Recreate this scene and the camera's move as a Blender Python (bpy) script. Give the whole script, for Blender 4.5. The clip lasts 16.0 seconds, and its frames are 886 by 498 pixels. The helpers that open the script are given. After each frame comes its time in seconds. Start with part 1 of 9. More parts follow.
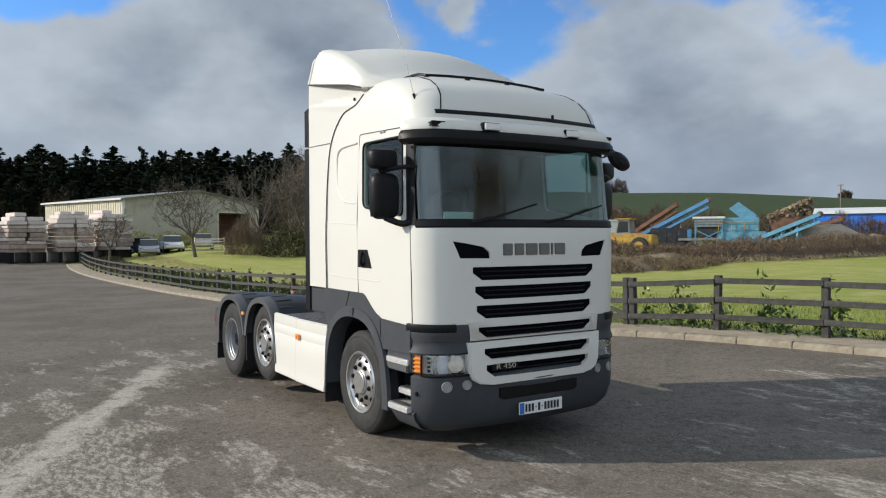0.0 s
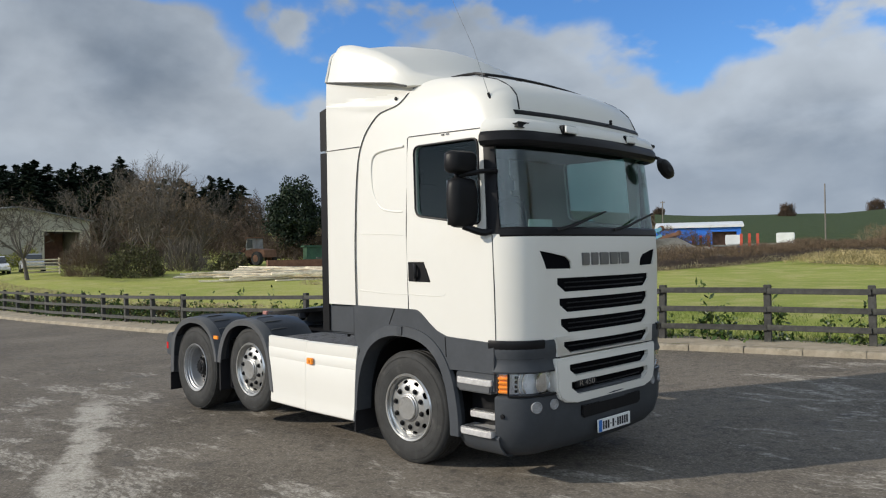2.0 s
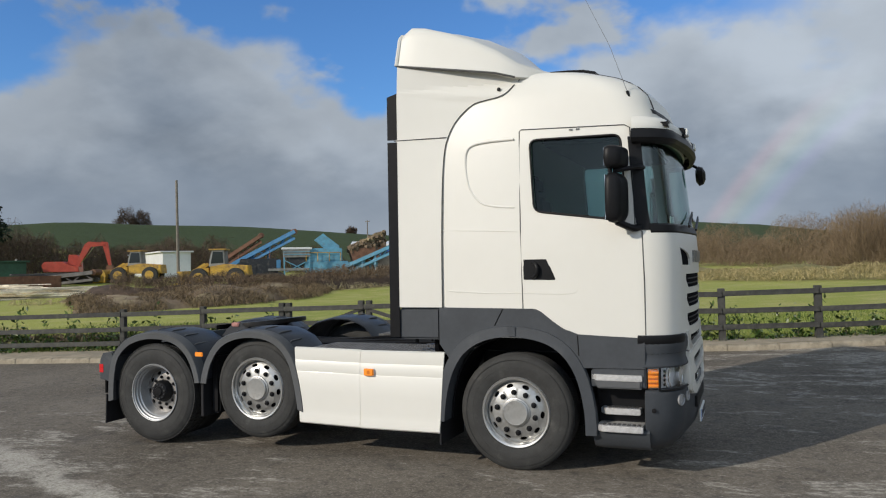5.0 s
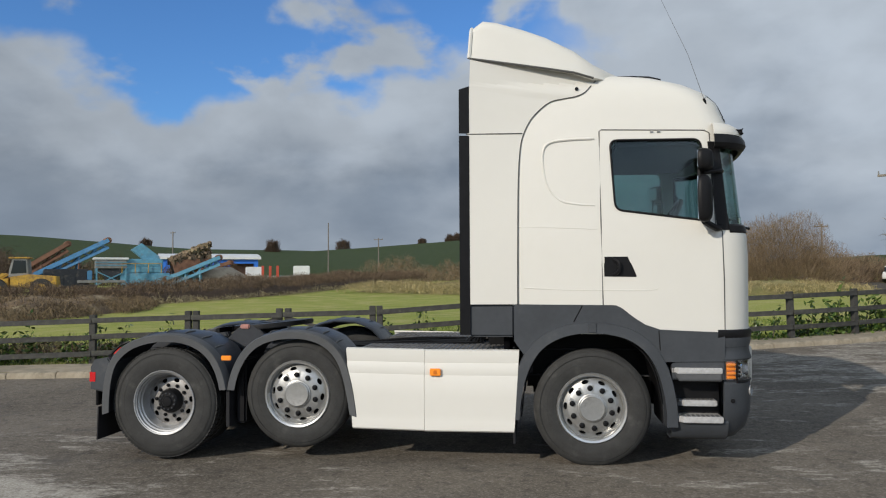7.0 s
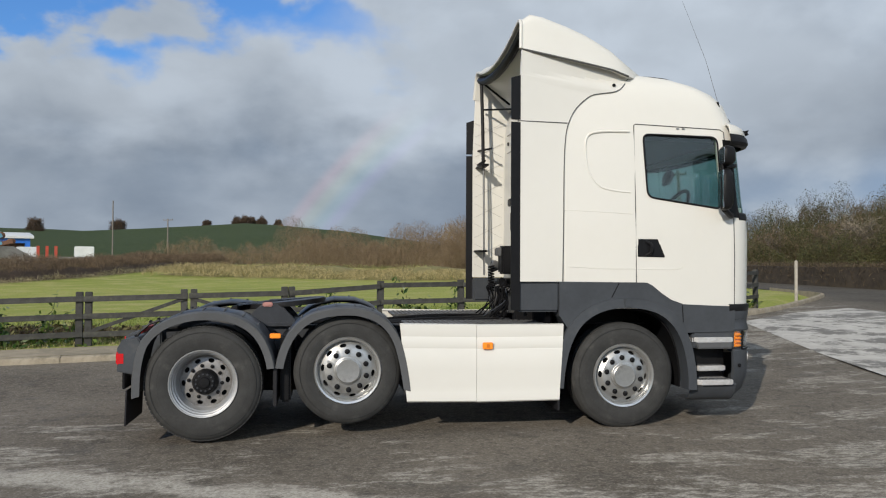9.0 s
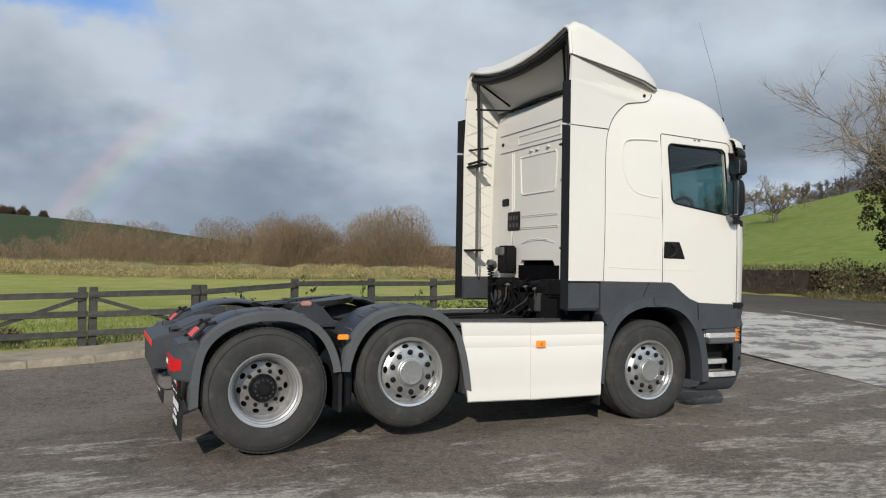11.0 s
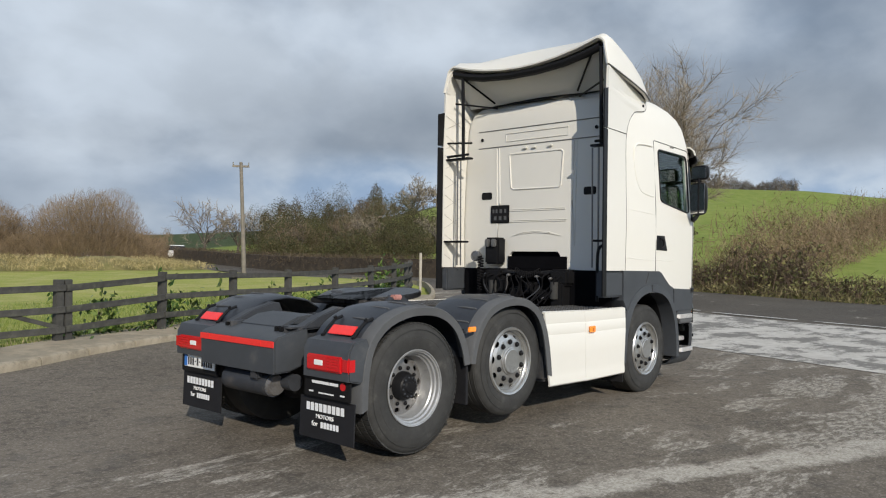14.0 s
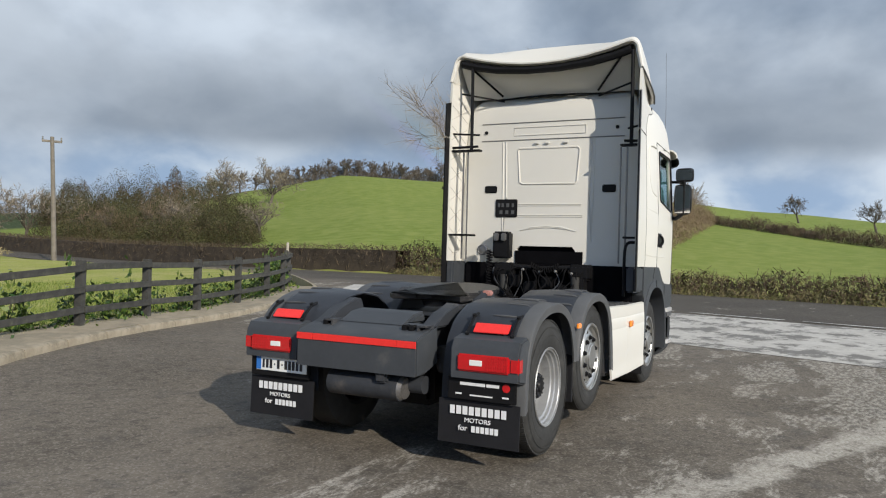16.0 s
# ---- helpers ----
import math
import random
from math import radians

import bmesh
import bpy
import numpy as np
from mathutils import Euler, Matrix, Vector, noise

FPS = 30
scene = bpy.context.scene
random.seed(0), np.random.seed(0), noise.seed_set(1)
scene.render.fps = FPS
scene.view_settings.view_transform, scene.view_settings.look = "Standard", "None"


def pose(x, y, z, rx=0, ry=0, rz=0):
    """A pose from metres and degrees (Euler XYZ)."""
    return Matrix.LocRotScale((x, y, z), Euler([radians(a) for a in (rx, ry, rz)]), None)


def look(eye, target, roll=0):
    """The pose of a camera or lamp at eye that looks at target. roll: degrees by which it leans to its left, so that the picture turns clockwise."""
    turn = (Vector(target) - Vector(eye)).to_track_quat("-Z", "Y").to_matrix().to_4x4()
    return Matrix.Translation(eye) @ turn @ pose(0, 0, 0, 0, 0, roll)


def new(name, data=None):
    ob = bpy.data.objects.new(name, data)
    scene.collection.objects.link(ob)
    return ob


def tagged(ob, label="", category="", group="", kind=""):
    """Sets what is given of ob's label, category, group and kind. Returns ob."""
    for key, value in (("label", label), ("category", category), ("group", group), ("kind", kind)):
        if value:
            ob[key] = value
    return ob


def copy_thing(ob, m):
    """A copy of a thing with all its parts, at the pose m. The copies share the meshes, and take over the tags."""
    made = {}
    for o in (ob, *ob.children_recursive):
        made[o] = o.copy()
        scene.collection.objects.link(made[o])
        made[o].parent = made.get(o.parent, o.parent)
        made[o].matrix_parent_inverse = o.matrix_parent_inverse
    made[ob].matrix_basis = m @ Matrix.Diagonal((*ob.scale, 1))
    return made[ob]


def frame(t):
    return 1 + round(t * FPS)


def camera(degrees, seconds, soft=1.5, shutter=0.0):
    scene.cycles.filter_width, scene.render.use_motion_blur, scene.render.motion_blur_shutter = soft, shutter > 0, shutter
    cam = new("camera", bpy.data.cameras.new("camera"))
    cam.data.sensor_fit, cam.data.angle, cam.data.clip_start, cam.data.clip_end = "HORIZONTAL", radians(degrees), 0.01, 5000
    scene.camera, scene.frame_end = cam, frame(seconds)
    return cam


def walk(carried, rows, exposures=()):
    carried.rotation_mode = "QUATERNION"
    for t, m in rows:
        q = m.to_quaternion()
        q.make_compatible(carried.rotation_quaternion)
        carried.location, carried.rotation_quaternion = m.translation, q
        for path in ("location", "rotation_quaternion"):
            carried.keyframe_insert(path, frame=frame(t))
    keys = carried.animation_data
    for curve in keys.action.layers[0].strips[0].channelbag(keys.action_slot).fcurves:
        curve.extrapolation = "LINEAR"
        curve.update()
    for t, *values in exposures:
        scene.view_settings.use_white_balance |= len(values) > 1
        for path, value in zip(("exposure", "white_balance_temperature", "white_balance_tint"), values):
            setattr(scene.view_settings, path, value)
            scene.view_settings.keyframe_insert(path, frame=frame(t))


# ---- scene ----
cam = camera(60.0, 16.0, soft=1.15)
PATH = [
    (0, (7.038, -4.945, 2.032), (5.377, -3.832, 1.998), -0.3),
    (0.5, (6.639, -5.194, 2.026), (5.023, -4.017, 2.007), -0.4),
    (1, (6.199, -5.552, 2.032), (4.647, -4.291, 2.024), -0.6),
    (1.5, (5.732, -5.875, 2.02), (4.255, -4.525, 2.019), -0.8),
    (2, (5.273, -6.226, 1.993), (3.884, -4.787, 1.999), -1.0),
    (2.5, (4.754, -6.553, 1.953), (3.463, -5.025, 1.966), -1.2),
    (3, (4.265, -6.875, 1.921), (3.071, -5.27, 1.942), -1.3),
    (3.5, (3.69, -7.161, 1.901), (2.614, -5.476, 1.936), -1.7),
    (4, (3.124, -7.423, 1.885), (2.16, -5.671, 1.928), -1.9),
    (4.2, (2.872, -7.553, 1.894), (1.959, -5.774, 1.931), -1.7),
    (6.5, (0.026, -8.314, 1.748), (-0.323, -6.347, 1.824), -0.5),
    (7, (-0.604, -8.393, 1.706), (-0.82, -6.406, 1.784), -0.3),
    (7.5, (-1.231, -8.524, 1.691), (-1.302, -6.527, 1.758), -0.2),
    (8, (-1.806, -8.542, 1.676), (-1.745, -6.544, 1.733), -0.2),
    (8.5, (-2.491, -8.589, 1.65), (-2.286, -6.6, 1.697), 0.1),
    (9, (-3.135, -8.597, 1.638), (-2.798, -6.626, 1.677), 0.3),
    (9.2, (-3.375, -8.553, 1.641), (-2.99, -6.591, 1.679), 0.3),
    (11.3, (-5.915, -7.589, 1.599), (-4.99, -5.816, 1.644), 0.9),
    (11.5, (-6.137, -7.494, 1.621), (-5.172, -5.742, 1.667), 0.8),
    (12, (-6.733, -7.193, 1.616), (-5.664, -5.503, 1.664), 1.0),
    (12.5, (-7.276, -6.828, 1.608), (-6.099, -5.212, 1.656), 0.9),
    (13, (-7.813, -6.445, 1.604), (-6.521, -4.919, 1.649), 0.8),
    (13.5, (-8.273, -5.994, 1.594), (-6.866, -4.573, 1.63), 0.7),
    (14, (-8.71, -5.47, 1.566), (-7.195, -4.165, 1.594), 0.8),
    (14.5, (-9.086, -4.926, 1.563), (-7.478, -3.737, 1.585), 1.1),
    (15, (-9.432, -4.333, 1.57), (-7.746, -3.257, 1.588), 1.5),
    (15.5, (-9.705, -3.708, 1.554), (-7.956, -2.739, 1.572), 1.7),
    (16, (-9.987, -3.072, 1.547), (-8.181, -2.213, 1.561), 1.7),
]
walk(cam, [(t, look(eye, target, roll)) for t, eye, target, roll in PATH], [(0, 0.28), (2, 0.18), (4, 0.0), (7, -0.12), (9, 0.0), (12.5, 0.10), (16, 0.25)])

# ---- light and sky ----
SUN_EL = 25.7
SUN_DIR = Vector((-0.575 * math.cos(radians(SUN_EL)), -0.818 * math.cos(radians(SUN_EL)), math.sin(radians(SUN_EL))))
sun_data = bpy.data.lights.new("sun", "SUN")
sun_data.energy, sun_data.angle, sun_data.color = 3.7, radians(0.6), (1.0, 0.915, 0.79)
sun = new("sun", sun_data)
sun.matrix_world = look((0, 0, 30), Vector((0, 0, 30)) - SUN_DIR)


class Nodes:
    """Short-hand for building a node tree."""

    def __init__(self, tree):
        self.tree = tree
        tree.nodes.clear()

    def add(self, kind, inputs=None, **settings):
        n = self.tree.nodes.new(kind)
        if "operation" in settings:
            n.operation = settings["operation"]
        if "use_clamp" in settings:
            n.use_clamp = settings["use_clamp"]
        if "interpolation_type" in settings:
            n.interpolation_type = settings["interpolation_type"]
        if "data_type" in settings:
            n.data_type = settings["data_type"]
        if "feature" in settings:
            n.feature = settings["feature"]
        for k, v in (inputs or {}).items():
            sock = n.inputs[k]
            if isinstance(v, bpy.types.NodeSocket):
                self.tree.links.new(v, sock)
            else:
                sock.default_value = v
        return n

    def math(self, op, a, b=0.0, c=None, clamp=False):
        n = self.add("ShaderNodeMath", {0: a, 1: b}, operation=op, use_clamp=clamp)
        if c is not None:
            if isinstance(c, bpy.types.NodeSocket):
                self.tree.links.new(c, n.inputs[2])
            else:
                n.inputs[2].default_value = c
        return n.outputs[0]

    def noise(self, vector, scale, detail=4.0, rough=0.55, distort=0.0):
        n = self.add("ShaderNodeTexNoise", {"Scale": scale, "Detail": detail, "Roughness": rough, "Distortion": distort})
        if vector is not None:
            self.tree.links.new(vector, n.inputs["Vector"])
        return n.outputs["Fac"]

    def ramp(self, fac, lo, hi):
        n = self.add("ShaderNodeMapRange", {"Value": fac, "From Min": lo, "From Max": hi}, interpolation_type="SMOOTHSTEP")
        return n.outputs["Result"]

    def mix(self, fac, a, b):
        n = self.add("ShaderNodeMix", data_type="RGBA")
        for k, v in ((0, fac), (6, a), (7, b)):
            if isinstance(v, bpy.types.NodeSocket):
                self.tree.links.new(v, n.inputs[k])
            else:
                n.inputs[k].default_value = (*v, 1) if isinstance(v, tuple) and len(v) == 3 else v
        return n.outputs[2]


def build_world():
    world = bpy.data.worlds.new("sky")
    scene.world = world
    world.use_nodes = True
    n = Nodes(world.node_tree)
    co = n.add("ShaderNodeTexCoord").outputs["Generated"]
    sky = n.add("ShaderNodeTexSky")
    sky.sky_type, sky.sun_disc = "NISHITA", False
    sky.sun_elevation, sky.sun_rotation = radians(SUN_EL), math.atan2(SUN_DIR.x, SUN_DIR.y)
    sky.air_density, sky.dust_density, sky.ozone_density = 1.0, 0.4, 2.0
    split = n.add("ShaderNodeSeparateXYZ", {0: co})
    x, y, z = split.outputs
    up = n.math("MAXIMUM", z, 0.0)
    den = n.math("ADD", up, 0.50)
    flat = n.add("ShaderNodeCombineXYZ", {0: n.math("DIVIDE", x, den), 1: n.math("DIVIDE", y, den), 2: 0.0}).outputs[0]
    big = n.noise(flat, 1.25, 5.0, 0.50, 0.1)
    fine = n.noise(flat, 3.8, 6.0, 0.50, 0.15)
    tone = n.noise(flat, 2.1, 6.0, 0.50, 0.1)
    # blue opens high in the west and north; towards the horizon the cloud closes
    gap = n.math("MULTIPLY", n.ramp(x, 0.30, -0.05), n.ramp(n.math("ADD", z, n.math("MULTIPLY", n.math("SUBTRACT", tone, 0.5), 0.55)), 0.20, 0.31))
    gap = n.math("MULTIPLY", gap, n.math("SUBTRACT", n.ramp(fine, 0.33, 0.50), n.ramp(z, 0.40, 0.55)), clamp=True)
    over = n.math("MULTIPLY", n.ramp(z, 0.42, 0.70), 0.13)
    cover = n.math("ADD", n.math("MULTIPLY", big, 0.55), n.math("MULTIPLY", fine, 0.45))
    cover = n.math("SUBTRACT", n.math("ADD", cover, 0.13), n.math("MAXIMUM", n.math("MULTIPLY", gap, 0.46), over))
    mask = n.ramp(cover, 0.21, 0.47)
    shade = n.math("ADD", n.math("MULTIPLY", tone, 0.6), n.math("MULTIPLY", fine, 0.4))
    # bright banks stand in the west and over the north
    west = n.math("MULTIPLY", n.ramp(x, -0.80, -0.97), 0.10)
    bank = n.math("MULTIPLY", n.math("MULTIPLY", n.ramp(y, 0.45, 0.9), n.ramp(z, 0.10, 0.24)), 0.14)
    shade = n.math("ADD", n.math("ADD", shade, west), bank)
    cloud = n.mix(n.ramp(shade, 0.36, 0.66), (0.20, 0.255, 0.335), (0.50, 0.565, 0.645))
    # smaller billows with lit tops
    puff = n.noise(flat, 6.0, 5.0, 0.50, 0.2)
    puff = n.math("ADD", 0.93, n.math("MULTIPLY", n.ramp(puff, 0.36, 0.68), 0.14))
    cloud = n.add("ShaderNodeVectorMath", {0: cloud, "Scale": puff}, operation="SCALE").outputs[0]
    # cloud is greyer in the north-west, brighter in the north-east, and brightest on the sun's side
    lit = n.math("ADD", n.math("ADD", 0.86, n.math("MULTIPLY", n.ramp(x, -0.9, 0.45), 0.27)), n.math("MULTIPLY", n.ramp(y, 0.15, -0.6), 0.4))
    # unseen south-east cloud is brightened as an added fill for the cab's shaded front
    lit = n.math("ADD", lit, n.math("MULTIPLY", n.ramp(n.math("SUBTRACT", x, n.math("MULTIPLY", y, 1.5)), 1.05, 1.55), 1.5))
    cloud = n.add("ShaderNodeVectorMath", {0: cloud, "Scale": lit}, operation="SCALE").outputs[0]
    # a grey shelf of cloud lies in the north-east, over a brighter strip of open sky
    east = n.ramp(x, 0.30, 0.75)
    shelf = n.math("MULTIPLY", n.math("SUBTRACT", n.ramp(z, 0.11, 0.145), n.ramp(z, 0.18, 0.27)), east)
    cloud = n.mix(n.math("MULTIPLY", shelf, 0.6), cloud, (0.205, 0.245, 0.30))
    strip = n.math("SUBTRACT", 1.0, n.ramp(n.math("ADD", z, n.math("MULTIPLY", n.math("SUBTRACT", tone, 0.5), 0.10)), 0.085, 0.145))
    clear = n.mix(n.ramp(fine, 0.40, 0.62), (0.30, 0.42, 0.60), (0.58, 0.67, 0.77))
    haze = n.mix(east, (0.285, 0.345, 0.43), clear)
    cloud = n.mix(n.math("MULTIPLY", strip, n.math("ADD", 0.55, n.math("MULTIPLY", east, 0.35))), cloud, haze)
    skyc = n.add("ShaderNodeVectorMath", {0: sky.outputs[0], 1: (0.070, 0.115, 0.17)}, operation="MULTIPLY").outputs[0]
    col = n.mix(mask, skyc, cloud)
    b_el, b_az = radians(-20.8), math.atan2(-SUN_DIR.y, -SUN_DIR.x) + radians(0.8)
    BOW_AXIS = Vector((math.cos(b_az) * math.cos(b_el), math.sin(b_az) * math.cos(b_el), math.sin(b_el)))
    # a faint rainbow stands 42 degrees round the point opposite the sun
    off = n.add("ShaderNodeVectorMath", {0: co, 1: tuple(BOW_AXIS)}, operation="DOT_PRODUCT").outputs["Value"]
    deg = n.math("MULTIPLY", n.math("ARCCOSINE", off), 57.2958)
    bow = n.math("MULTIPLY", n.ramp(z, 0.02, 0.06), n.math("SUBTRACT", 1.0, n.ramp(z, 0.12, 0.22)))
    bow = n.math("MULTIPLY", bow, n.ramp(x, -0.25, 0.0))
    for angle, tint in ((42.3, (0.10, 0.03, 0.02)), (41.5, (0.07, 0.075, 0.02)), (40.7, (0.015, 0.05, 0.04)), (40.0, (0.03, 0.02, 0.07))):
        near = n.math("SUBTRACT", 1.0, n.ramp(n.math("ABSOLUTE", n.math("SUBTRACT", deg, angle)), 0.0, 0.8))
        col = n.mix(n.math("MULTIPLY", near, bow), col, n.add("ShaderNodeVectorMath", {0: col, 1: tint}, operation="ADD").outputs[0])
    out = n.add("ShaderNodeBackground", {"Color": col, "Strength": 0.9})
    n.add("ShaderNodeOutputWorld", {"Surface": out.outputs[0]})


build_world()

# ---- materials ----
MATS = {}


def material(name, base, rough=0.5, metal=0.0, var=0.12, scale=6.0, bump=0.0, bump_scale=40.0, dirt=None, dirt_amount=0.0,
             dirt_scale=3.0, coat=0.0, per_object=0.0, spec=0.5, rough_var=0.1):
    """Principled material with tone variation at two scales, optional dirt and fine relief, in real-world size."""
    if name in MATS:
        return MATS[name]
    m = bpy.data.materials.new(name)
    m.use_nodes = True
    n = Nodes(m.node_tree)
    co = n.add("ShaderNodeTexCoord").outputs["Object"]
    a = n.noise(co, scale, 5.0)
    b = n.noise(co, scale * 7.3, 3.0)
    t = n.math("ADD", n.math("MULTIPLY", a, 0.65), n.math("MULTIPLY", b, 0.35))
    t = n.ramp(t, 0.3, 0.7)
    dark = tuple(c * (1 - var) for c in base)
    light = tuple(min(1.0, c * (1 + var)) for c in base)
    col = n.mix(t, dark, light)
    if per_object:
        rnd = n.add("ShaderNodeObjectInfo").outputs["Random"]
        f = n.math("ADD", n.math("MULTIPLY", rnd, per_object), 1 - per_object / 2)
        col = n.add("ShaderNodeVectorMath", {0: col, "Scale": f}, operation="SCALE").outputs[0]
    r = n.math("ADD", rough - rough_var / 2, n.math("MULTIPLY", b, rough_var), clamp=True)
    if dirt:
        d = n.ramp(n.noise(co, dirt_scale, 8.0, 0.65), 0.62 - dirt_amount * 0.3, 0.78 - dirt_amount * 0.1)
        d = n.math("MULTIPLY", d, min(1.0, dirt_amount * 1.6))
        col = n.mix(d, col, dirt)
        r = n.math("ADD", r, n.math("MULTIPLY", d, 0.25), clamp=True)
    p = n.add("ShaderNodeBsdfPrincipled", {"Base Color": col, "Roughness": r, "Metallic": metal, "Coat Weight": coat,
                                           "Coat Roughness": 0.06, "Specular IOR Level": spec})
    if bump:
        h = n.noise(co, bump_scale, 4.0)
        bn = n.add("ShaderNodeBump", {"Strength": bump, "Distance": 0.01, "Height": h})
        n.tree.links.new(bn.outputs[0], p.inputs["Normal"])
    n.add("ShaderNodeOutputMaterial", {"Surface": p.outputs[0]})
    MATS[name] = m
    return m


def glass(name, tint, gloss=0.06):
    m = bpy.data.materials.new(name)
    m.use_nodes = True
    n = Nodes(m.node_tree)
    clear = n.add("ShaderNodeBsdfTransparent", {"Color": (*tint, 1)})
    shine = n.add("ShaderNodeBsdfGlossy", {"Roughness": 0.02, "Color": (1, 1, 1, 1)})
    edge = n.add("ShaderNodeLayerWeight", {"Blend": 0.5}).outputs["Facing"]
    fac = n.math("ADD", n.math("MULTIPLY", n.math("POWER", edge, 4.0), 0.5), 0.04 + gloss, clamp=True)
    mixed = n.add("ShaderNodeMixShader", {0: fac, 1: clear.outputs[0], 2: shine.outputs[0]})
    n.add("ShaderNodeOutputMaterial", {"Surface": mixed.outputs[0]})
    return m


WHITE = material("white_cab_paint", (0.652, 0.638, 0.588), 0.38, var=0.012, scale=1.2, coat=0.08, rough_var=0.06, spec=0.3)
DARKGREY = material("charcoal_grey_plastic", (0.050, 0.055, 0.062), 0.5, var=0.12, scale=3.0, bump=0.08, bump_scale=220, dirt=(0.15, 0.145, 0.13), dirt_amount=0.2, spec=0.25)
BLACK = material("black_plastic", (0.010, 0.010, 0.011), 0.42, var=0.15, scale=8, bump=0.05, bump_scale=250, spec=0.14)
RUBBER = material("tyre_rubber", (0.036, 0.036, 0.035), 0.75, var=0.18, scale=9, bump=0.12, bump_scale=120, dirt=(0.12, 0.116, 0.108), dirt_amount=0.26, dirt_scale=5, spec=0.25)
FLAP = material("mudflap_rubber", (0.014, 0.014, 0.016), 0.6, var=0.15, scale=6, spec=0.25)
ALLOY = material("brushed_wheel_alloy", (0.42, 0.42, 0.41), 0.38, metal=0.8, var=0.10, scale=14, dirt=(0.16, 0.155, 0.145), dirt_amount=0.35, dirt_scale=9)
RIMALLOY = material("polished_rim_alloy", (0.58, 0.58, 0.57), 0.30, metal=0.85, var=0.06, scale=14, dirt=(0.25, 0.24, 0.22), dirt_amount=0.2, dirt_scale=9)
DISHSTEEL = material("silver_painted_wheel_steel", (0.37, 0.375, 0.38), 0.42, metal=0.55, var=0.10, scale=10, dirt=(0.15, 0.145, 0.135), dirt_amount=0.35, dirt_scale=7)
STEEL = material("worn_steel", (0.30, 0.29, 0.28), 0.45, metal=0.8, var=0.2, scale=10, dirt=(0.10, 0.07, 0.05), dirt_amount=0.4, dirt_scale=8)
CHASSIS = material("chassis_grey_paint", (0.035, 0.038, 0.044), 0.5, var=0.15, scale=5, dirt=(0.16, 0.14, 0.12), dirt_amount=0.35, spec=0.25)
LIPGREY = material("grey_guard_plastic", (0.085, 0.088, 0.092), 0.55, var=0.1, scale=3.0, bump=0.08, bump_scale=200, spec=0.25)
GUARD = material("dark_guard_plastic", (0.030, 0.034, 0.042), 0.36, var=0.15, scale=3.0, bump=0.08, bump_scale=200, dirt=(0.10, 0.10, 0.10), dirt_amount=0.15, spec=0.25)
HOSE = material("dull_black_hose", (0.008, 0.008, 0.009), 0.75, var=0.2, spec=0.06)
GREASE = material("black_coupling_grease", (0.016, 0.015, 0.015), 0.38, metal=0.3, var=0.3, scale=9, bump=0.3, bump_scale=40)
# near-black for the grille backing, and for painted shade under the cab
VOID = material("grille_and_shade_black", (0.004, 0.004, 0.005), 0.9, var=0.2, spec=0.05)
SEAM = material("grey_seam_rubber", (0.07, 0.07, 0.068), 0.7, var=0.1)
LININGSEAM = material("pale_grey_stitching", (0.36, 0.35, 0.33), 0.8, var=0.1)
LAMPBOWL = material("bright_lamp_bowl", (0.88, 0.89, 0.90), 0.28, metal=0.2, var=0.08, scale=20)
PLATEDARK = material("dull_tread_plate", (0.11, 0.11, 0.11), 0.5, metal=0.5, var=0.3, scale=8, dirt=(0.04, 0.035, 0.03), dirt_amount=0.5, dirt_scale=6)
CHROME = material("chrome", (0.78, 0.78, 0.78), 0.12, metal=1.0, var=0.04)
SILVER = material("silver_step_tread", (0.62, 0.61, 0.60), 0.38, metal=0.5, var=0.15, scale=30, dirt=(0.2, 0.18, 0.15), dirt_amount=0.3, dirt_scale=14)
BADGE = material("grey_badge_metal", (0.20, 0.20, 0.20), 0.35, metal=0.6, var=0.08)
ORANGE = material("amber_lens", (0.95, 0.30, 0.03), 0.15, var=0.05, coat=0.6)
RED = material("red_lens", (0.50, 0.010, 0.014), 0.16, var=0.08, scale=30, coat=0.6)
AMBERDARK = material("dark_amber_core", (0.62, 0.17, 0.02), 0.2, var=0.05, coat=0.5)
REDTAPE = material("red_reflective_tape", (0.78, 0.035, 0.03), 0.35, var=0.06, scale=30)
PLATE = material("number_plate_white", (0.76, 0.77, 0.75), 0.4, var=0.03)
PLATEBLUE = material("plate_blue_band", (0.03, 0.16, 0.5), 0.4, var=0.05)
INK = material("black_ink", (0.02, 0.02, 0.025), 0.5, var=0.05)
WHITEINK = material("white_lettering", (0.72, 0.73, 0.74), 0.5, var=0.05)
CAB_IN = material("grey_cab_lining", (0.035, 0.035, 0.036), 0.8, var=0.1, scale=10)
SEAT = material("dark_seat_fabric", (0.025, 0.026, 0.028), 0.85, var=0.2, scale=30)
LAMPGLASS = glass("clear_lamp_lens", (0.95, 0.96, 0.97), 0.0)
SCREEN = glass("windscreen_glass", (0.62, 0.74, 0.72), 0.02)
SIDEGLASS = glass("side_window_glass", (0.62, 0.74, 0.72), 0.0)
WOOD = material("weathered_fence_timber", (0.044, 0.043, 0.039), 0.8, var=0.35, scale=8, bump=0.4, bump_scale=60, per_object=0.35, dirt=(0.12, 0.125, 0.09), dirt_amount=0.35, dirt_scale=6)


